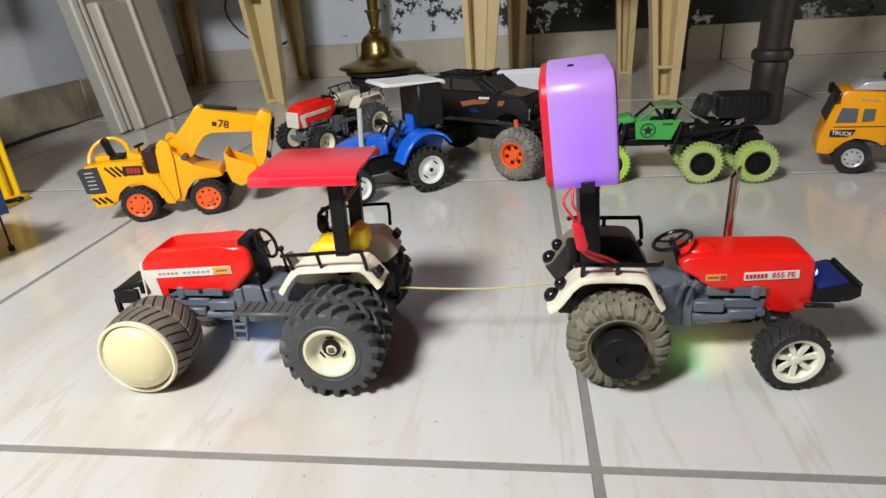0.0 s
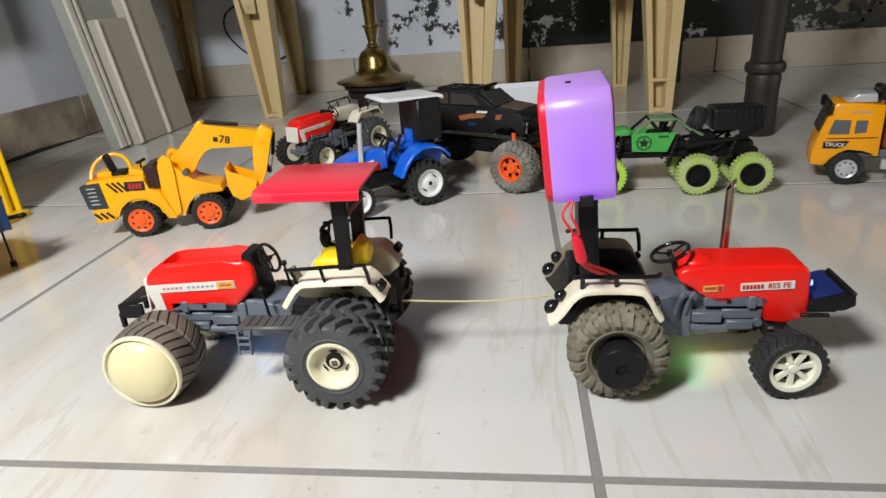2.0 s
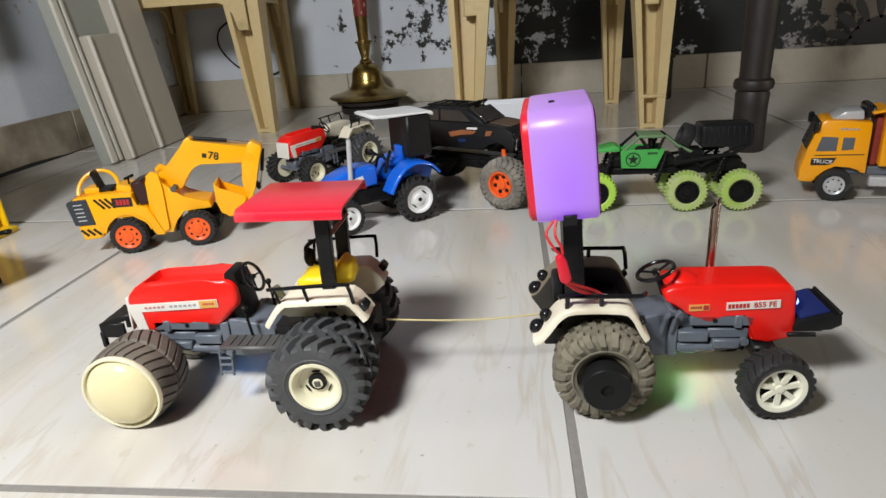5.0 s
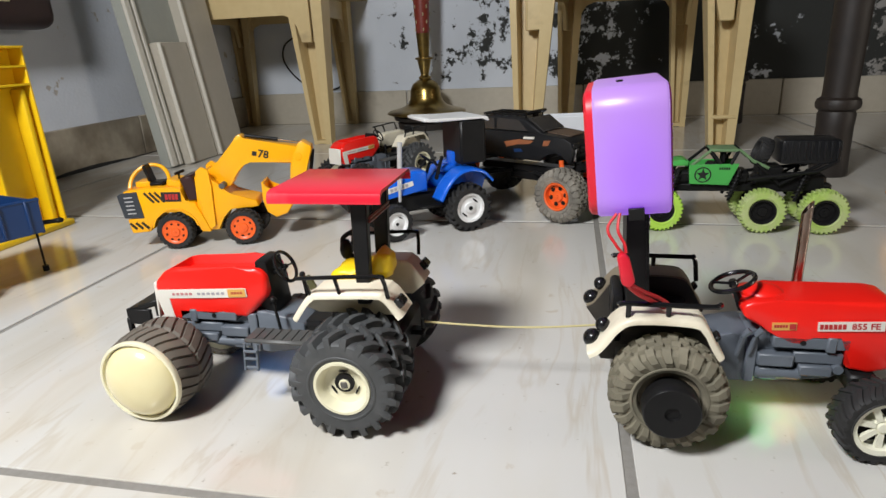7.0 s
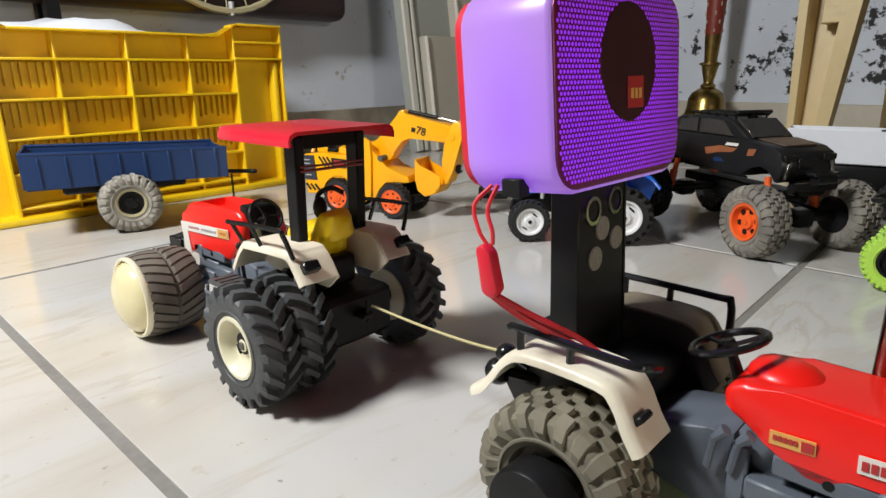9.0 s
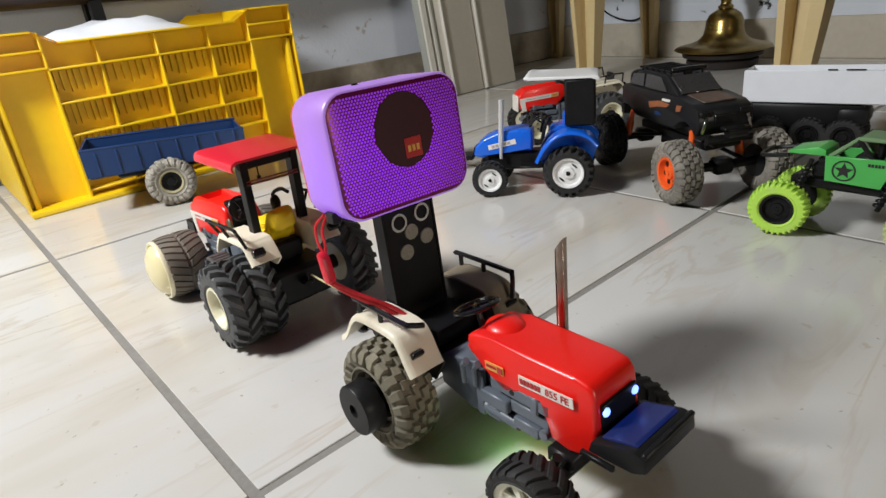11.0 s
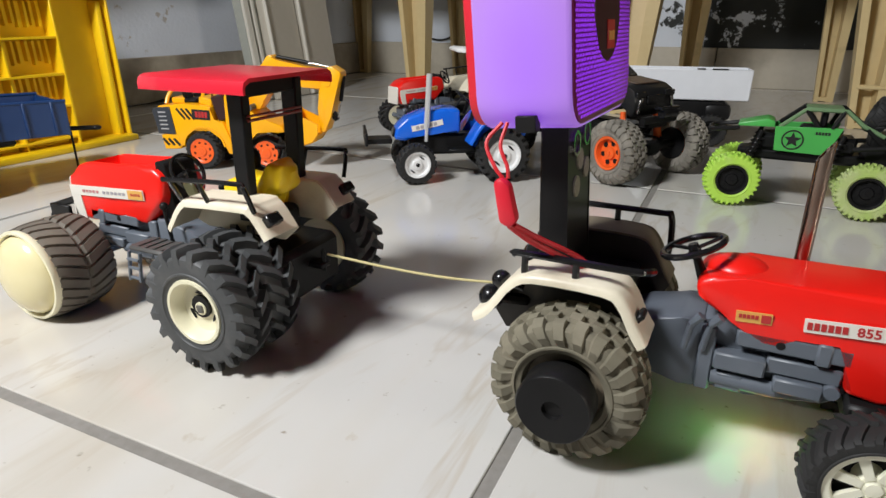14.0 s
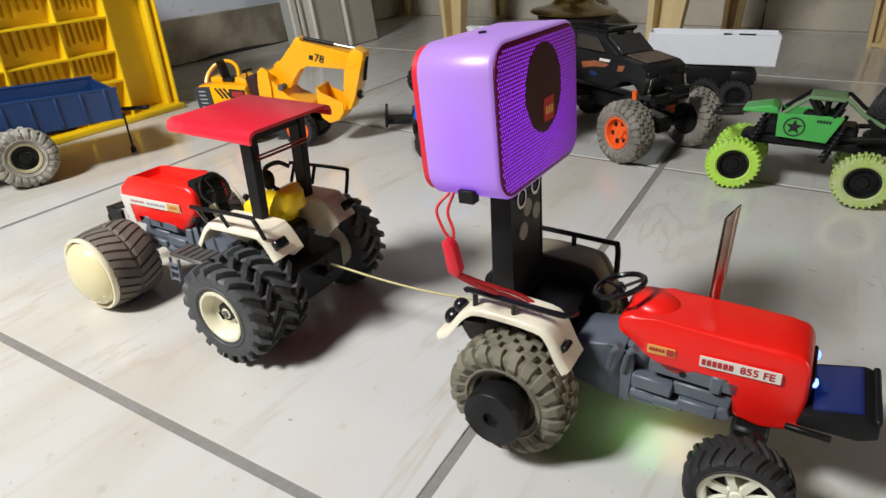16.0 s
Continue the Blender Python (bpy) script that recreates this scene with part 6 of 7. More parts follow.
    part("front_bumper", tube(bmesh.new(), curve_points([(0.126, -0.020, 0.084), (0.152, -0.018, 0.080), (0.156, 0, 0.080), (0.152, 0.018, 0.080), (0.126, 0.020, 0.084)], 5), 0.0024, 7), BLACK, root)
    spare = tyre_mesh(0.019, 0.016, 0.010, "small")
    spare.transform(Matrix.Translation((0.000, 0.0, 0.102)) @ Matrix.Rotation(radians(70), 4, "Y"))
    part("spare_wheel", spare, RUBBER, root, "black spare wheel")
    bm = box(bmesh.new(), (-0.052, 0, 0.1045), (0.070, 0.046, 0.031), bev=0.004, seg=2)
    cargo = part("cargo_box", bm, CHARCOAL, root, "black ribbed cargo box")
    for k in range(9):
        part("rib", box(bmesh.new(), (-0.082 + 0.0075 * k, 0, 0.1065), (0.003, 0.049, 0.024), bev=0.0006), CHARCOAL, cargo)
    part("gear_box", box(box(bmesh.new(), (-0.034, 0, 0.064), (0.088, 0.026, 0.018), bev=0.004), (-0.010, 0, 0.078), (0.030, 0.034, 0.014), bev=0.003), BLACK, root)
    for s in (-1, 1):
        part("frame_brace", rod(rod(bmesh.new(), (0.010, s * 0.019, 0.090), (-0.020, s * 0.020, 0.062), 0.002, seg=7), (-0.020, s * 0.020, 0.062), (-0.070, s * 0.021, 0.092), 0.002, seg=7), BLACK, root)
    part("rear_frame", tube(tube(bmesh.new(), [(-0.082, 0.022, 0.092), (-0.06, 0.024, 0.080), (0.02, 0.026, 0.070)], 0.0026, 7), [(-0.082, -0.022, 0.092), (-0.06, -0.024, 0.080), (0.02, -0.026, 0.070)], 0.0026, 7), BLACK, root)
    return root


def dump_truck():
    """Orange toy truck facing -x."""
    root = thing("toy_truck", pose(0.4440, 0.622, 0, 0, 0, 162), "orange toy dump truck with a grey chassis and black tyres", "toy truck", "toy vehicles")
    h = 0.032
    cab = [(0.060, 0.026), (0.060, 0.046), (0.052, 0.078), (0.042, 0.110), (0.036, 0.1155), (-0.020, 0.113), (-0.022, 0.040), (-0.014, 0.042), (-0.003, 0.052), (0.017, 0.053), (0.030, 0.046), (0.037, 0.030), (0.042, 0.025)]
    part("cab", prism(bmesh.new(), cab, -h, h, 0.003, 2), TRUCK_ORANGE, root)
    for s in (-1, 1):
        part("front_window", prism(bmesh.new(), [(0.043, 0.071), (0.038, 0.092), (0.018, 0.0915), (0.018, 0.072)], s * h - 0.0006, s * h + 0.0008, 0.0003, 1), TRUCK_GLASS, root)
        part("rear_window", prism(bmesh.new(), [(0.012, 0.073), (0.012, 0.0915), (-0.002, 0.0915), (-0.002, 0.075)], s * h - 0.0006, s * h + 0.0008, 0.0003, 1), TRUCK_GLASS, root)
        part("name_plate", prism(bmesh.new(), [(0.047, 0.0505), (0.047, 0.0605), (0.016, 0.0625), (0.020, 0.0545), (0.026, 0.0515)], s * h - 0.0004, s * h + 0.0006), DECAL_BLACK, root)
        part("belt_line", box(bmesh.new(), (0.014, s * h, 0.0665), (0.060, 0.0010, 0.0012), Euler((0, radians(3), 0)).to_matrix()), DECAL_BLACK, root, smooth=0)
        for k in range(5):
            part("printed_bar", box(bmesh.new(), (0.016 - 0.0048 * k, s * h, 0.1030), (0.0036, 0.0010, 0.0026)), DECAL_GREY, root, smooth=0)
        part("mirror", box(bmesh.new(), (0.047, s * (h + 0.004), 0.108), (0.008, 0.007, 0.016), bev=0.002), GLOSS_BLACK, root)
        wheel(root, (0.0145, s * 0.031, 0.0235), 0.0235, 0.018, s, "plain", RUBBER, STEEL, 0.56, "truck", 0, 0.1, "black smooth tyre", "silver rim")
        wheel(root, (-0.105, s * 0.031, 0.0235), 0.0235, 0.018, s, "plain", RUBBER, STEEL, 0.56, "truck", 0, 0.1, "black smooth tyre", "silver rim")
        part("side_tank", box(bmesh.new(), (-0.052, s * 0.027, 0.030), (0.050, 0.012, 0.014), bev=0.002), STEEL, root)
    lettering("truck_word", "TRUCK", 0.0075, Matrix.Translation((0.0325, h + 0.0008, 0.0563)) @ Matrix.Rotation(radians(-2), 4, "Y") @ Matrix.Rotation(radians(180), 4, "Z") @ Matrix.Rotation(radians(90), 4, "X"), DECAL_WHITE, root)
    glass = box(bmesh.new(), (0.0505, 0, 0.0895), (0.002, 0.054, 0.034), Euler((0, radians(-17), 0)).to_matrix(), 0.0008)
    part("windscreen", glass, WINDOW_GREY, root)
    part("sun_visor", box(bmesh.new(), (0.0440, 0, 0.1090), (0.006, 0.058, 0.008), Euler((0, radians(-17), 0)).to_matrix(), 0.0015), GLOSS_BLACK, root)
    part("light_bar", prism(bmesh.new(), [(0.028, 0.115), (0.014, 0.126), (-0.008, 0.128), (-0.010, 0.115)], -0.026, 0.026, 0.002, 2), STEEL, root, "silver roof fairing")
    part("fairing_end", box(bmesh.new(), (-0.016, 0, 0.126), (0.012, 0.048, 0.018), bev=0.003), GLOSS_BLACK, root)
    part("chassis", box(bmesh.new(), (-0.062, 0, 0.043), (0.160, 0.044, 0.012), bev=0.002), GREY, root)
    part("hydraulic_post", box(bmesh.new(), (-0.030, 0, 0.084), (0.008, 0.040, 0.066), bev=0.001), RED_PAINT, root)
    bed = prism(bmesh.new(), [(-0.034, 0.052), (-0.034, 0.126), (-0.140, 0.122), (-0.150, 0.056)], -0.035, 0.035, 0.002, 1)
    part("dump_bed", bed, TRUCK_ORANGE, root)
    part("bed_lip", box(bmesh.new(), (-0.027, 0, 0.127), (0.020, 0.062, 0.004), Euler((0, radians(14), 0)).to_matrix(), 0.001), TRUCK_ORANGE, root)
    return root


def white_carrier():
    """Long black toy trailer with a white tray, behind the pickup."""
    root = thing("toy_carrier", pose(-0.006, 0.920, 0, 0, 0, 9), "black toy trailer carrying a long white foam tray", "toy trailer", "toy vehicles")
    tray = box(bmesh.new(), (0, 0, 0.0955), (0.190, 0.052, 0.047), bev=0.0015)
    top = [f for f in tray.faces if f.normal.z > 0.9 and f.calc_area() > 0.001]
    bmesh.ops.inset_individual(tray, faces=top, thickness=0.003)
    for f in top:
        for v in f.verts:
            v.co.z -= 0.030
    part("tray", tray, BOARD_WHITE, root, "white foam board tray")
    for x, w in ((0.020, 0.012), (0.045, 0.018), (0.056, 0.006)):
        part("scuff", box(bmesh.new(), (x, -0.0255, 0.1195), (w, 0.003, 0.0016)), BLACK, root, smooth=0)
    part("chassis", box(box(bmesh.new(), (-0.010, 0, 0.052), (0.150, 0.044, 0.038), bev=0.006, seg=2), (0.052, -0.004, 0.054), (0.040, 0.050, 0.026), bev=0.008, seg=2), BLACK, root)
    for x in (-0.055, 0.0, 0.045):
        for s in (-1, 1):
            wheel(root, (x, s * 0.026, 0.026), 0.026, 0.018, s, "small", RUBBER, BLACK, 0.55, "six", 0, 0.1)
    return root


def farm_trailer():
    root = thing("toy_trailer", pose(-0.7495, 0.2175, 0, 0, 0, 73), "navy blue ribbed toy trailer with dusty tyres, standing by the crate", "toy trailer", "toy vehicles")
    L0, L1, hw, z0, z1 = -0.110, 0.125, 0.055, 0.062, 0.106
    bm = bmesh.new()
    out = [(L0, z0 + 0.004), (L0 - 0.004, z1 + 0.004), (L1 + 0.002, z1 - 0.004), (L1, z0)]
    for s in (-1, 1):
        prism(bm, out, s * hw - 0.0012, s * hw + 0.0012, 0.0005, 1)
    box(bm, ((L0 + L1) / 2, 0, z0 + 0.004), (L1 - L0, 2 * hw, 0.004))
    box(bm, (L1, 0, (z0 + z1) / 2 - 0.003), (0.003, 2 * hw, z1 - z0 - 0.004))
    box(bm, (L0 - 0.002, 0, (z0 + z1) / 2 + 0.004), (0.003, 2 * hw, z1 - z0))
    part("tub", bm, NAVY, root)
    for s in (-1, 1):
        for k in range(8):
            x = L0 + 0.016 + k * (L1 - L0 - 0.03) / 7
            part("rib", box(bmesh.new(), (x, s * (hw + 0.002), (z0 + z1) / 2), (0.003, 0.003, z1 - z0 - 0.006), bev=0.0006), NAVY, root)
        part("top_rim", rod(bmesh.new(), (L0 - 0.003, s * hw, z1 + 0.003), (L1 + 0.002, s * hw, z1 - 0.004), 0.0022, seg=8), NAVY, root)
        wheel(root, (0.0, s * 0.052, 0.039), 0.039, 0.027, s, "mud", TRAILER_RUBBER, GUARD, 0.47, "ring", 0, 0.2, "dusty grey knobbly tyre", "olive rim with black centre")
    part("axle", rod(bmesh.new(), (0, -0.046, 0.039), (0, 0.046, 0.039), 0.005), BLACK, root)
    part("underframe", box(bmesh.new(), (0.0, 0, 0.056), (0.15, 0.040, 0.012), bev=0.003), BLACK, root)
    part("drawbar", box(rod(bmesh.new(), (0.12, 0.018, 0.060), (0.175, 0, 0.058), 0.003), (0.174, 0, 0.058), (0.010, 0.008, 0.006), bev=0.002), BLACK, root)
    part("prop_stand", rod(rod(bmesh.new(), (0.140, -0.006, 0.058), (0.140, -0.006, 0.005), 0.0014, seg=8), (0.140, -0.006, 0.0), (0.140, -0.006, 0.007), 0.0038, seg=10), BLACK, root)
    return root


loader()
blue_tractor()
monster_pickup()
green_crawler()
dump_truck()
white_carrier()
farm_trailer()

# ---- furniture and large things round the toys ----
def fruit_crate():
    """A yellow ribbed crate, one long side towards +x."""
    root = thing("plastic_crate", pose(-0.862, 0.2875, 0, 0, 0, 0), "yellow ribbed plastic fruit crate holding white bags, standing on the floor", "crate")
    y0, y1, dep, top, dip = -0.268, 0.268, 0.330, 0.281, 0.262
    face = [(y0, 0.006), (y1, 0.006), (y1, top), (y1 - 0.085, top), (y1 - 0.118, dip), (y0 + 0.118, dip), (y0 + 0.085, top), (y0, top)]
    turn = Matrix.Rotation(radians(90), 4, "Z")
    for x in (-0.024, -dep + 0.012):
        part("long_side", prism(bmesh.new(), face, -x - 0.0016, -x + 0.0016, m=turn), CRATE_YELLOW, root)
    for y in (y0 + 0.002, y1 - 0.002):
        part("short_side", box(bmesh.new(), (-dep / 2 - 0.006, y, top / 2 + 0.003), (dep - 0.036, 0.0035, top - 0.006)), CRATE_YELLOW, root)
    part("crate_bottom", box(bmesh.new(), (-dep / 2 - 0.006, 0, 0.012), (dep - 0.036, y1 - y0, 0.004)), CRATE_YELLOW, root)
    ribs_y = [y0 + 0.001, y0 + 0.093, y0 + 0.172, 0.0, y1 - 0.172, y1 - 0.093, y1 - 0.001]
    for y in ribs_y:
        full = y in (ribs_y[0], ribs_y[1], ribs_y[3], ribs_y[5], ribs_y[6])
        hi = top if y in (ribs_y[0], ribs_y[1], ribs_y[5], ribs_y[6]) else dip
        part("upright_rib", prism(bmesh.new(), [(-0.023, 0.006), (0.006 if full else 0.000, 0.006), (0.002 if full else -0.003, hi - 0.002), (-0.023, hi - 0.002)], y - 0.0016, y + 0.0016, 0.0004, 1), CRATE_YELLOW, root)
    inner = (ribs_y[1], ribs_y[5])
    for z in (0.020, 0.068, 0.115, 0.168, 0.222):
        part("cross_rib", box(bmesh.new(), (-0.010, 0, z), (0.026, inner[1] - inner[0], 0.0034), bev=0.0006), CRATE_YELLOW, root)
    for a, b in ((ribs_y[0], ribs_y[1]), (ribs_y[5], ribs_y[6])):
        for z in (0.225, 0.252):
            part("corner_rib", box(bmesh.new(), (-0.010, (a + b) / 2, z), (0.028, b - a, 0.0034), bev=0.0006), CRATE_YELLOW, root)
        part("corner_post", box(bmesh.new(), (-0.012, b - 0.012 if b > 0 else a + 0.012, 0.112), (0.022, 0.010, 0.215), bev=0.004, seg=2), CRATE_YELLOW, root)
    part("top_rim", box(bmesh.new(), (-0.008, 0, dip - 0.001), (0.030, y1 - y0 - 0.236, 0.0035), bev=0.0008), CRATE_YELLOW, root)
    for s in (-1, 1):
        part("corner_rim", box(bmesh.new(), (-0.008, s * (y1 - 0.0425), top - 0.001), (0.030, 0.085, 0.0035), bev=0.0008), CRATE_YELLOW, root)
        a, b = s * (y1 - 0.085), s * (y1 - 0.118)
        bm = bmesh.new()
        vs = [bm.verts.new(p) for p in ((0.007, a, top + 0.0005), (-0.023, a, top + 0.0005), (-0.023, b, dip + 0.0005), (0.007, b, dip + 0.0005))]
        bm.faces.new(vs)
        bmesh.ops.solidify(bm, geom=list(bm.faces), thickness=0.003)
        part("sloped_rim", bm, CRATE_YELLOW, root)
    part("foot_rim", box(bmesh.new(), (-0.002, 0, 0.005), (0.044, y1 - y0 + 0.004, 0.010), bev=0.003, seg=2), CRATE_YELLOW, root)
    rnd = random.Random(4)
    cells = list(zip(ribs_y[1:-1], ribs_y[2:-1]))
    for a, b in cells:
        for z0, z1 in ((0.068, 0.115), (0.115, 0.168), (0.168, 0.222)):
            n = 7
            for k in range(n):
                y = a + (b - a) * (k + 0.9) / (n + 0.9)
                h = (z1 - z0) * rnd.uniform(0.50, 0.66)
                part("slot_bar", box(bmesh.new(), (-0.0180, y + rnd.uniform(-0.001, 0.001), z1 - 0.004 - h / 2), (0.0100, 0.0040, h)), CRATE_YELLOW, root, smooth=0)
    bag = thing("plastic_bag", pose(-1.02, 0.27, 0.0), "crumpled white plastic bags filling the crate", "bag")
    bm = bmesh.new()
    bmesh.ops.create_icosphere(bm, subdivisions=4, radius=1, matrix=Matrix.Translation((0, 0, 0.158)) @ Matrix.Diagonal((0.128, 0.235, 0.128, 1)))
    for v in bm.verts:
        v.co += 0.022 * noise.noise_vector(v.co * 14) + 0.006 * noise.noise_vector(v.co * 50)
        v.co.z = max(v.co.z, 0.015)
    part("wrapping", bm, BOARD_WHITE, bag)
    return root


def air_cooler():
    root = thing("air_cooler", pose(-1.180, 0.175, 0), "dark maroon air cooler with a cream round fan guard", "air cooler")
    part("shell", box(bmesh.new(), (0.030, 0, 0.651), (0.080, 1.50, 0.658), bev=0.028, seg=4), DARK_SHELL, root)
    cy, x = 0.42, 0.073
    for k in range(7):
        part("guard_ring", tube(bmesh.new(), [(x, cy + (0.030 + 0.026 * k) * math.cos(a), 0.512 + (0.030 + 0.026 * k) * math.sin(a)) for a in [2 * math.pi * j / 40 for j in range(40)]], 0.0035 if k < 6 else 0.007, 6, True), GUARD, root)
    for k in range(24):
        a = 2 * math.pi * k / 24
        part("guard_spoke", rod(bmesh.new(), (x, cy + 0.03 * math.cos(a), 0.512 + 0.03 * math.sin(a)), (x, cy + 0.186 * math.cos(a), 0.512 + 0.186 * math.sin(a)), 0.0016, seg=5), GUARD, root)
    part("guard_stem", rod(bmesh.new(), (x, cy + 0.01, 0.345), (x, cy + 0.01, 0.318), 0.006), STEEL, root)
    part("knob", rod(bmesh.new(), (0.066, cy - 0.30, 0.372), (0.079, cy - 0.30, 0.372), 0.010), GUARD, root)
    part("control_strip", box(bmesh.new(), (0.071, cy + 0.20, 0.400), (0.004, 0.022, 0.06), bev=0.001), GUARD, root)
    for y in (-0.60, 0.10):
        for x in (0.004, 0.052):
            part("stand_leg", box(bmesh.new(), (x, y, 0.163), (0.022, 0.022, 0.326)), BLACK, root)
    return root


def leaning_boards():
    def leaf(name, y0, y1, x0, z1, mat, label, strips):
        root = thing(name, Matrix.Translation((x0, 0, 0.0)) @ Matrix.Rotation(radians(-7.4), 4, "Y"), label, "board", "boards against the wall")
        part("panel", box(bmesh.new(), (-0.014, (y0 + y1) / 2, z1 / 2 + 0.002), (0.026, y1 - y0, z1), bev=0.0015), mat, root)
        for y, w, m in strips:
            part("edge_strip", box(bmesh.new(), (0.002, y, z1 / 2 + 0.002), (0.009, w, z1 - 0.004), bev=0.0015), m, root)
        return root
    leaf("board", 1.017, 1.318, -0.978, 1.80, LAMINATE_GREY, "tall grey laminate board leaning against the side wall", [(1.027, 0.018, LAMINATE_EDGE), (1.050, 0.009, LAMINATE_EDGE)])
    leaf("board", 1.068, 1.188, -0.957, 0.290, LAMINATE, "short beige laminate offcut leaning in front of taller boards", [(1.072, 0.006, LAMINATE_EDGE)])
    leaf("board", 1.192, 1.322, -0.953, 1.80, LAMINATE, "tall beige laminate board leaning against the side wall", [(1.195, 0.007, LAMINATE_EDGE)])


def chair_leg(root, foot, top, w0, w1, mat):
    """A tapering channel leg, open towards -y."""
    f, t = Vector(foot), Vector(top)
    bm = bmesh.new()
    n = 6
    d0 = 0.6

    def ring(p, w):
        d, th = w * d0, 0.005
        return [Vector((x, y, p.z)) + Vector((p.x, p.y, 0)) for x, y in ((-w / 2, -d / 2), (-w / 2 + th + w * 0.10, -d / 2), (-w / 2 + th + w * 0.16, d / 2 - th), (w / 2 - th - w * 0.30, d / 2 - th), (w / 2 - th - w * 0.24, -d / 2), (w / 2, -d / 2), (w / 2, d / 2), (-w / 2, d / 2))]
    rings = [[bm.verts.new(q) for q in ring(f.lerp(t, k / n), w0 + (w1 - w0) * k / n)] for k in range(n + 1)]
    for a, b in zip(rings, rings[1:]):
        for j in range(8):
            bm.faces.new((a[j], a[(j + 1) % 8], b[(j + 1) % 8], b[j]))
    bm.faces.new(rings[0])
    bm.faces.new(rings[-1])
    leg = part("leg", bm, mat, root)
    p = f.lerp(t, 0.02)
    part("foot_web", box(bmesh.new(), (p.x, p.y, 0.006), (w0 * 0.96, w0 * d0 * 0.96, 0.010), bev=0.001), mat, leg)
    return leg


def plastic_chair(name, fl, fr, bl, br, high, label, rib=False):
    """A moulded chair: feet of the four legs as x, y; the seat and back stand above."""
    root = thing(name, pose(0, 0, 0), label, "chair", "plastic chairs")
    cx, cy = (fl[0] + fr[0] + bl[0] + br[0]) / 4, (fl[1] + fr[1] + bl[1] + br[1]) / 4
    for (x, y), w in ((fl, 0.075), (fr, 0.072), (bl, 0.050), (br, 0.050)):
        tx, ty = x + (cx - x) * 0.06, y + (cy - y) * 0.06
        leg = chair_leg(root, (x, y, 0), (tx, ty, high), w * 0.72 if y < cy else w * 0.8, w * 1.45, CHAIR)
        if rib and (x, y) == fr:
            part("leg_rib", box(bmesh.new(), (x, y - 0.012, 0.075), (0.052, 0.012, 0.008), bev=0.002), CHAIR, leg)
    z = high - 0.03

    def apron(a, b, thick):
        d = Vector((b[0] - a[0], b[1] - a[1], 0))
        ang, L = math.atan2(d.y, d.x), d.length
        low = [(0.03, -0.10), (0.036, -0.058), (0.052, -0.034), (0.075, -0.026), (L - 0.075, -0.026), (L - 0.052, -0.034), (L - 0.036, -0.058), (L - 0.03, -0.10)]
        outline = [(0.0, -0.10)] + low + [(L, -0.10), (L, 0.028), (0.0, 0.028)]
        m = Matrix.Translation((a[0], a[1], z)) @ Matrix.Rotation(ang, 4, "Z")
        part("apron", prism(bmesh.new(), outline, -thick / 2, thick / 2, 0.002, 1, m), CHAIR, root)
    apron((fl[0], fl[1] - 0.012), (fr[0], fr[1] - 0.012), 0.012)
    apron((fl[0], fl[1]), (bl[0], bl[1]), 0.010)
    apron((fr[0], fr[1]), (br[0], br[1]), 0.010)
    apron((bl[0], bl[1]), (br[0], br[1]), 0.010)
    w, d = max(fr[0], br[0]) - min(fl[0], bl[0]) + 0.04, bl[1] - fl[1] + 0.04
    part("seat", box(bmesh.new(), (cx, cy, high + 0.004), (w, d, 0.010), bev=0.004, seg=2), CHAIR, root)
    for k in range(5):
        x = cx - w * 0.36 + w * 0.18 * k
        part("back_slat", box(bmesh.new(), (x, bl[1] + 0.01, high + 0.20), (w * 0.10, 0.008, 0.38), Euler((radians(-8), 0, 0)).to_matrix(), 0.002), CHAIR, root)
    part("back_rail", box(bmesh.new(), (cx, bl[1] + 0.038, high + 0.40), (w * 0.94, 0.014, 0.05), Euler((radians(-8), 0, 0)).to_matrix(), 0.005, 2), CHAIR, root)
    return root


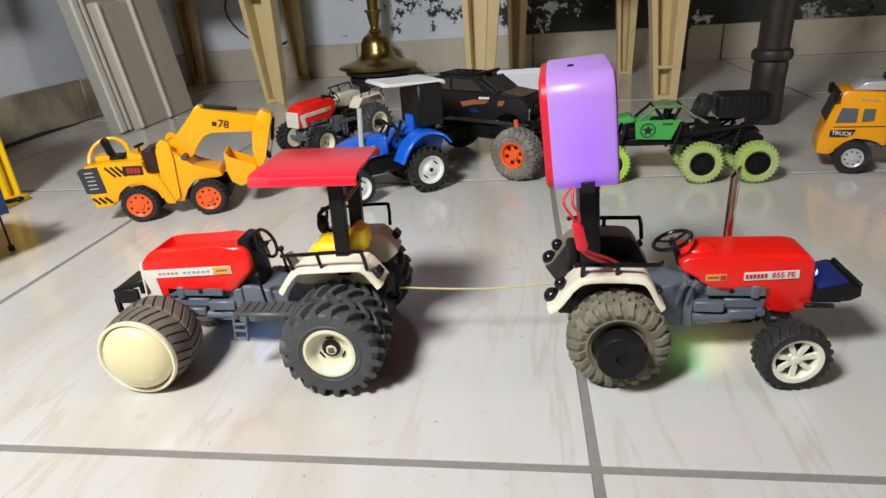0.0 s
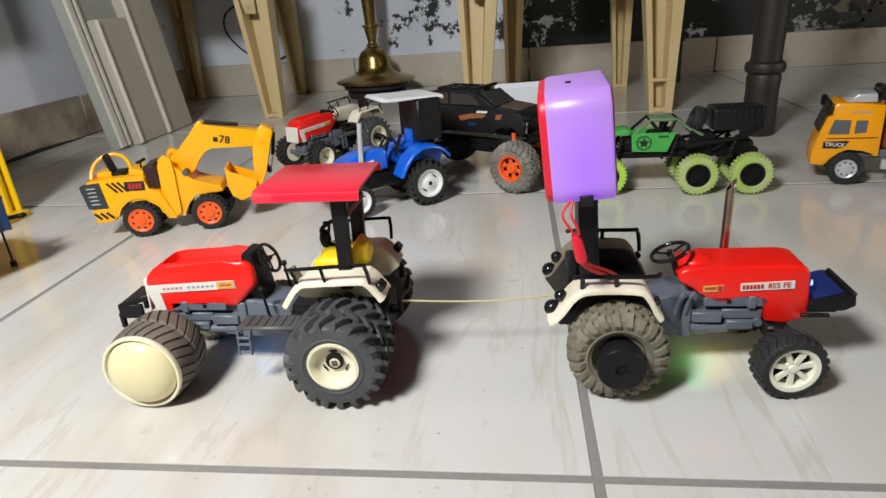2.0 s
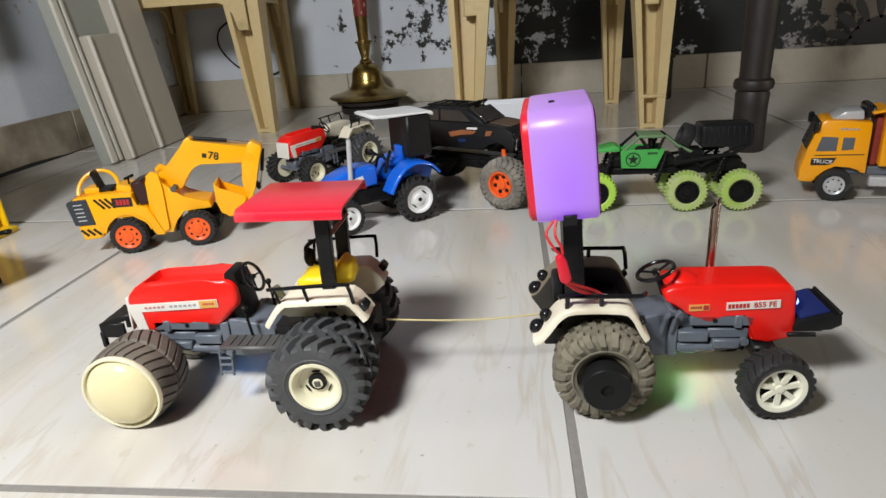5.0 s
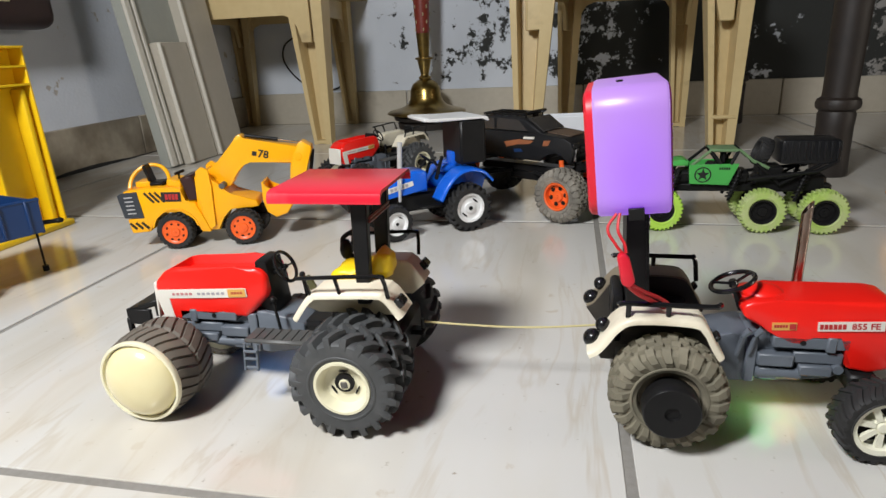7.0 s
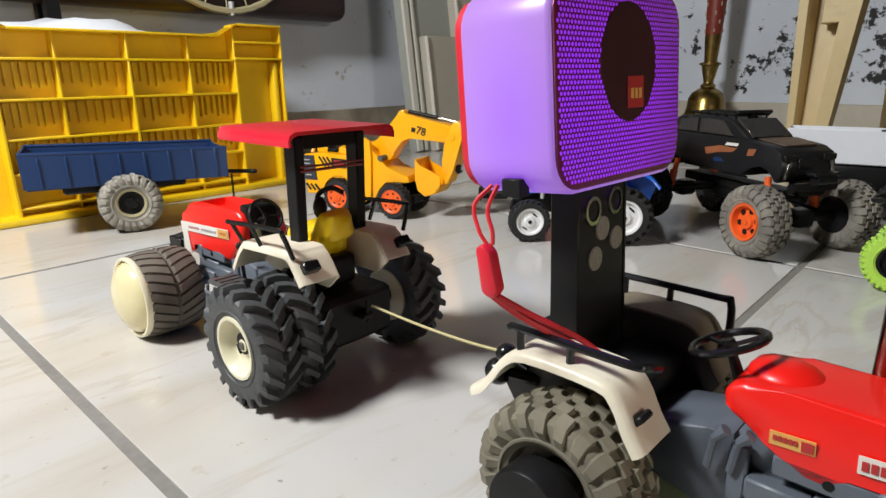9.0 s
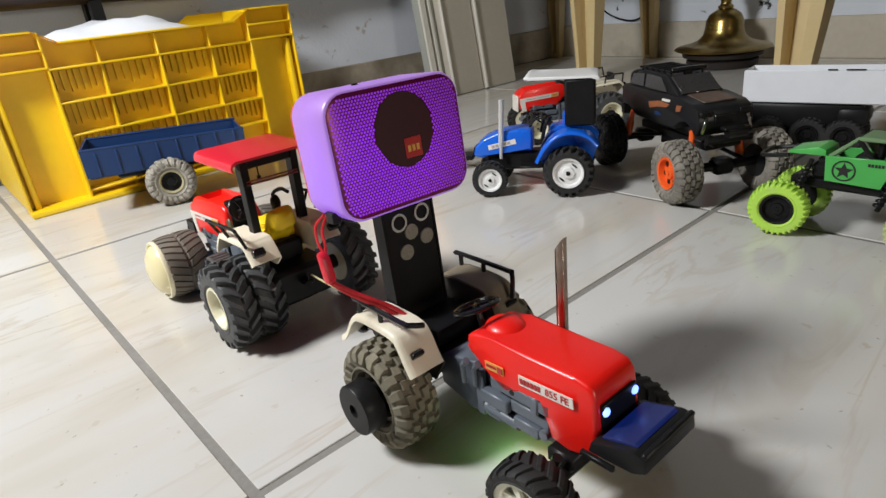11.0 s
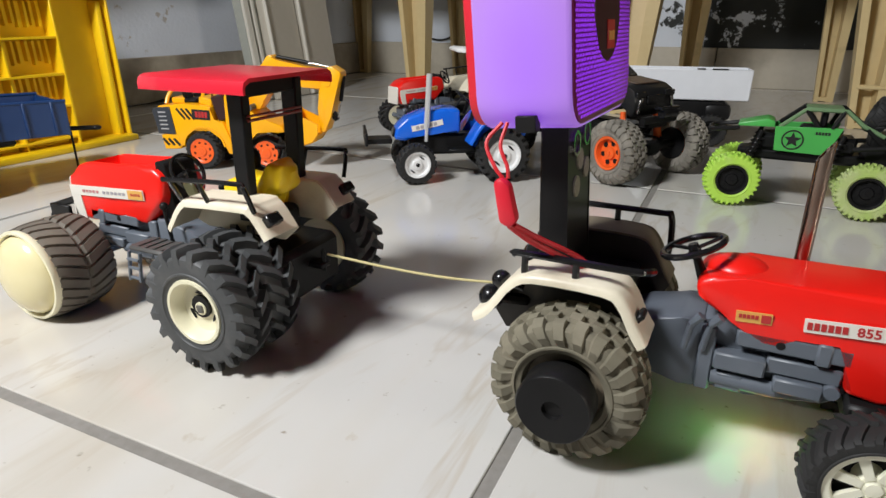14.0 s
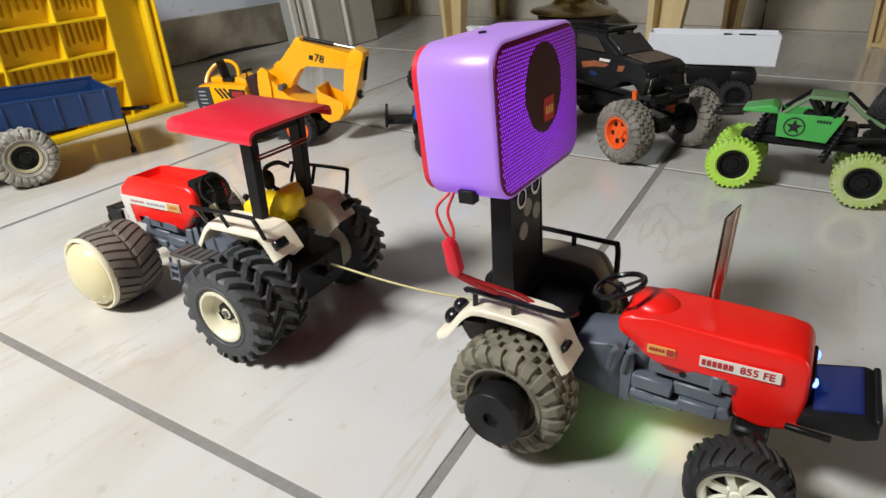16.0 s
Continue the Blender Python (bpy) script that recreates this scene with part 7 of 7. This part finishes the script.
def brass_lamp():
    root = thing("brass_oil_lamp", pose(-0.494, 1.672, 0), "tall aged brass oil lamp with a bell base and red column", "oil lamp")
    part("stand", lathe(bmesh.new(), [(0.085, 0.0), (0.092, 0.004), (0.094, 0.020), (0.086, 0.024), (0.104, 0.030), (0.106, 0.040), (0.098, 0.046), (0.001, 0.046)], 40), DARK_WOOD, root, "round dark wooden stand")
    part("bell_base", lathe(bmesh.new(), [(0.100, 0.046), (0.124, 0.047), (0.127, 0.050), (0.122, 0.055), (0.092, 0.062), (0.068, 0.071), (0.055, 0.083), (0.050, 0.100), (0.048, 0.122), (0.040, 0.138), (0.026, 0.148), (0.018, 0.152), (0.001, 0.152)], 48), BRASS, root, "bell-shaped brass base")
    part("neck", lathe(bmesh.new(), [(0.014, 0.150), (0.019, 0.153), (0.020, 0.158), (0.014, 0.163), (0.013, 0.168), (0.018, 0.190), (0.022, 0.210), (0.028, 0.2125), (0.028, 0.217), (0.019, 0.220), (0.001, 0.220)], 32), BRASS, root)
    part("flare", lathe(bmesh.new(), [(0.0165, 0.219), (0.0185, 0.250), (0.021, 0.285), (0.0215, 0.290), (0.001, 0.290)], 32), BRASS, root)
    part("column", lathe(bmesh.new(), [(0.0205, 0.289), (0.0225, 0.330), (0.0265, 0.420), (0.028, 0.520), (0.026, 0.620), (0.022, 0.66), (0.001, 0.66)], 32), RED_PAINT, root, "dark red patterned column")
    for k in range(12):
        for s in range(4):
            a = 2 * math.pi * s / 4 + 0.5 * (k % 2) - 1.2
            z = 0.300 + 0.022 * k
            r = 0.0215 + (z - 0.29) * 0.045
            part("inlay", box(bmesh.new(), (r * math.cos(a), r * math.sin(a), z), (0.0032, 0.0032, 0.010), Euler((0, 0, a)).to_matrix(), 0.0006), GUARD, root)
    part("dish", lathe(bmesh.new(), [(0.020, 0.655), (0.080, 0.668), (0.090, 0.684), (0.086, 0.685), (0.030, 0.672), (0.001, 0.672)], 36), BRASS, root)
    return root


def turned_post():
    root = thing("table", pose(0.418, 0.930, 0), "dark stained wooden table on thick turned legs", "table")
    prof = [(0.036, 0.0), (0.038, 0.004), (0.0365, 0.030), (0.0355, 0.085), (0.037, 0.108), (0.034, 0.114), (0.042, 0.119), (0.0435, 0.127), (0.041, 0.134), (0.033, 0.138), (0.0325, 0.150), (0.0345, 0.240), (0.036, 0.420), (0.033, 0.560), (0.040, 0.580), (0.040, 0.720)]
    for x, y in ((0, 0), (1.30, 0), (0, 0.72), (1.30, 0.72)):
        part("leg", lathe(bmesh.new(), [(r * 0.82, z) for r, z in prof] + [(0.001, 0.721)], 32, Matrix.Translation((x, y, 0))), DARK_WOOD, root)
    part("tabletop", box(bmesh.new(), (0.65, 0.36, 0.742), (1.46, 0.88, 0.040), bev=0.006, seg=2), DARK_WOOD, root)
    return root


def wall_cable():
    root = thing("cable", pose(0, 0, 0), "thin black cable hanging in a loop against the wall", "cable")
    part("wire", tube(bmesh.new(), curve_points([(-0.960, 1.835, 0.420), (-0.968, 1.834, 0.325), (-1.035, 1.834, 0.275), (-1.042, 1.834, 0.215), (-0.985, 1.834, 0.148), (-0.900, 1.832, 0.118), (-0.842, 1.832, 0.128), (-0.800, 1.834, 0.170)], 8), 0.0030, 6), BLACK, root)
    return root


fruit_crate()
air_cooler()
leaning_boards()
plastic_chair("plastic_chair", (-1.150, 1.372), (-0.728, 1.372), (-1.185, 1.815), (-0.800, 1.815), 0.405, "pale yellow moulded plastic chair standing before the wall")
plastic_chair("plastic_chair", (-0.140, 1.200), (0.292, 1.200), (-0.055, 1.600), (0.262, 1.600), 0.405, "pale yellow moulded plastic chair beside the dark wooden table", True)
brass_lamp()
turned_post()
wall_cable()

# ---- floor tiles ----
def lay_tiles():
    columns = [(-1.139, 0.1304), (-0.835, 0.4628)] + [(-0.3 + 0.6 * i, 0.5928) for i in range(5)]
    for x, wide in columns:
        for y, deep in [(-2.1 + 0.6 * j, 0.5928) for j in range(7)] + [(1.820, 0.030)]:
            ob = None
            if (wide, deep) in TILE_MESH:
                ob = new("tile", TILE_MESH[wide, deep])
                ob.parent = floor
            else:
                ob = part("tile", box(bmesh.new(), (0, 0, -0.004), (wide, deep, 0.008), bev=0.0005), TILE, floor, smooth=30)
                TILE_MESH[wide, deep] = ob.data
            ob.location = (x, y, 0)


TILE_MESH = {}
lay_tiles()
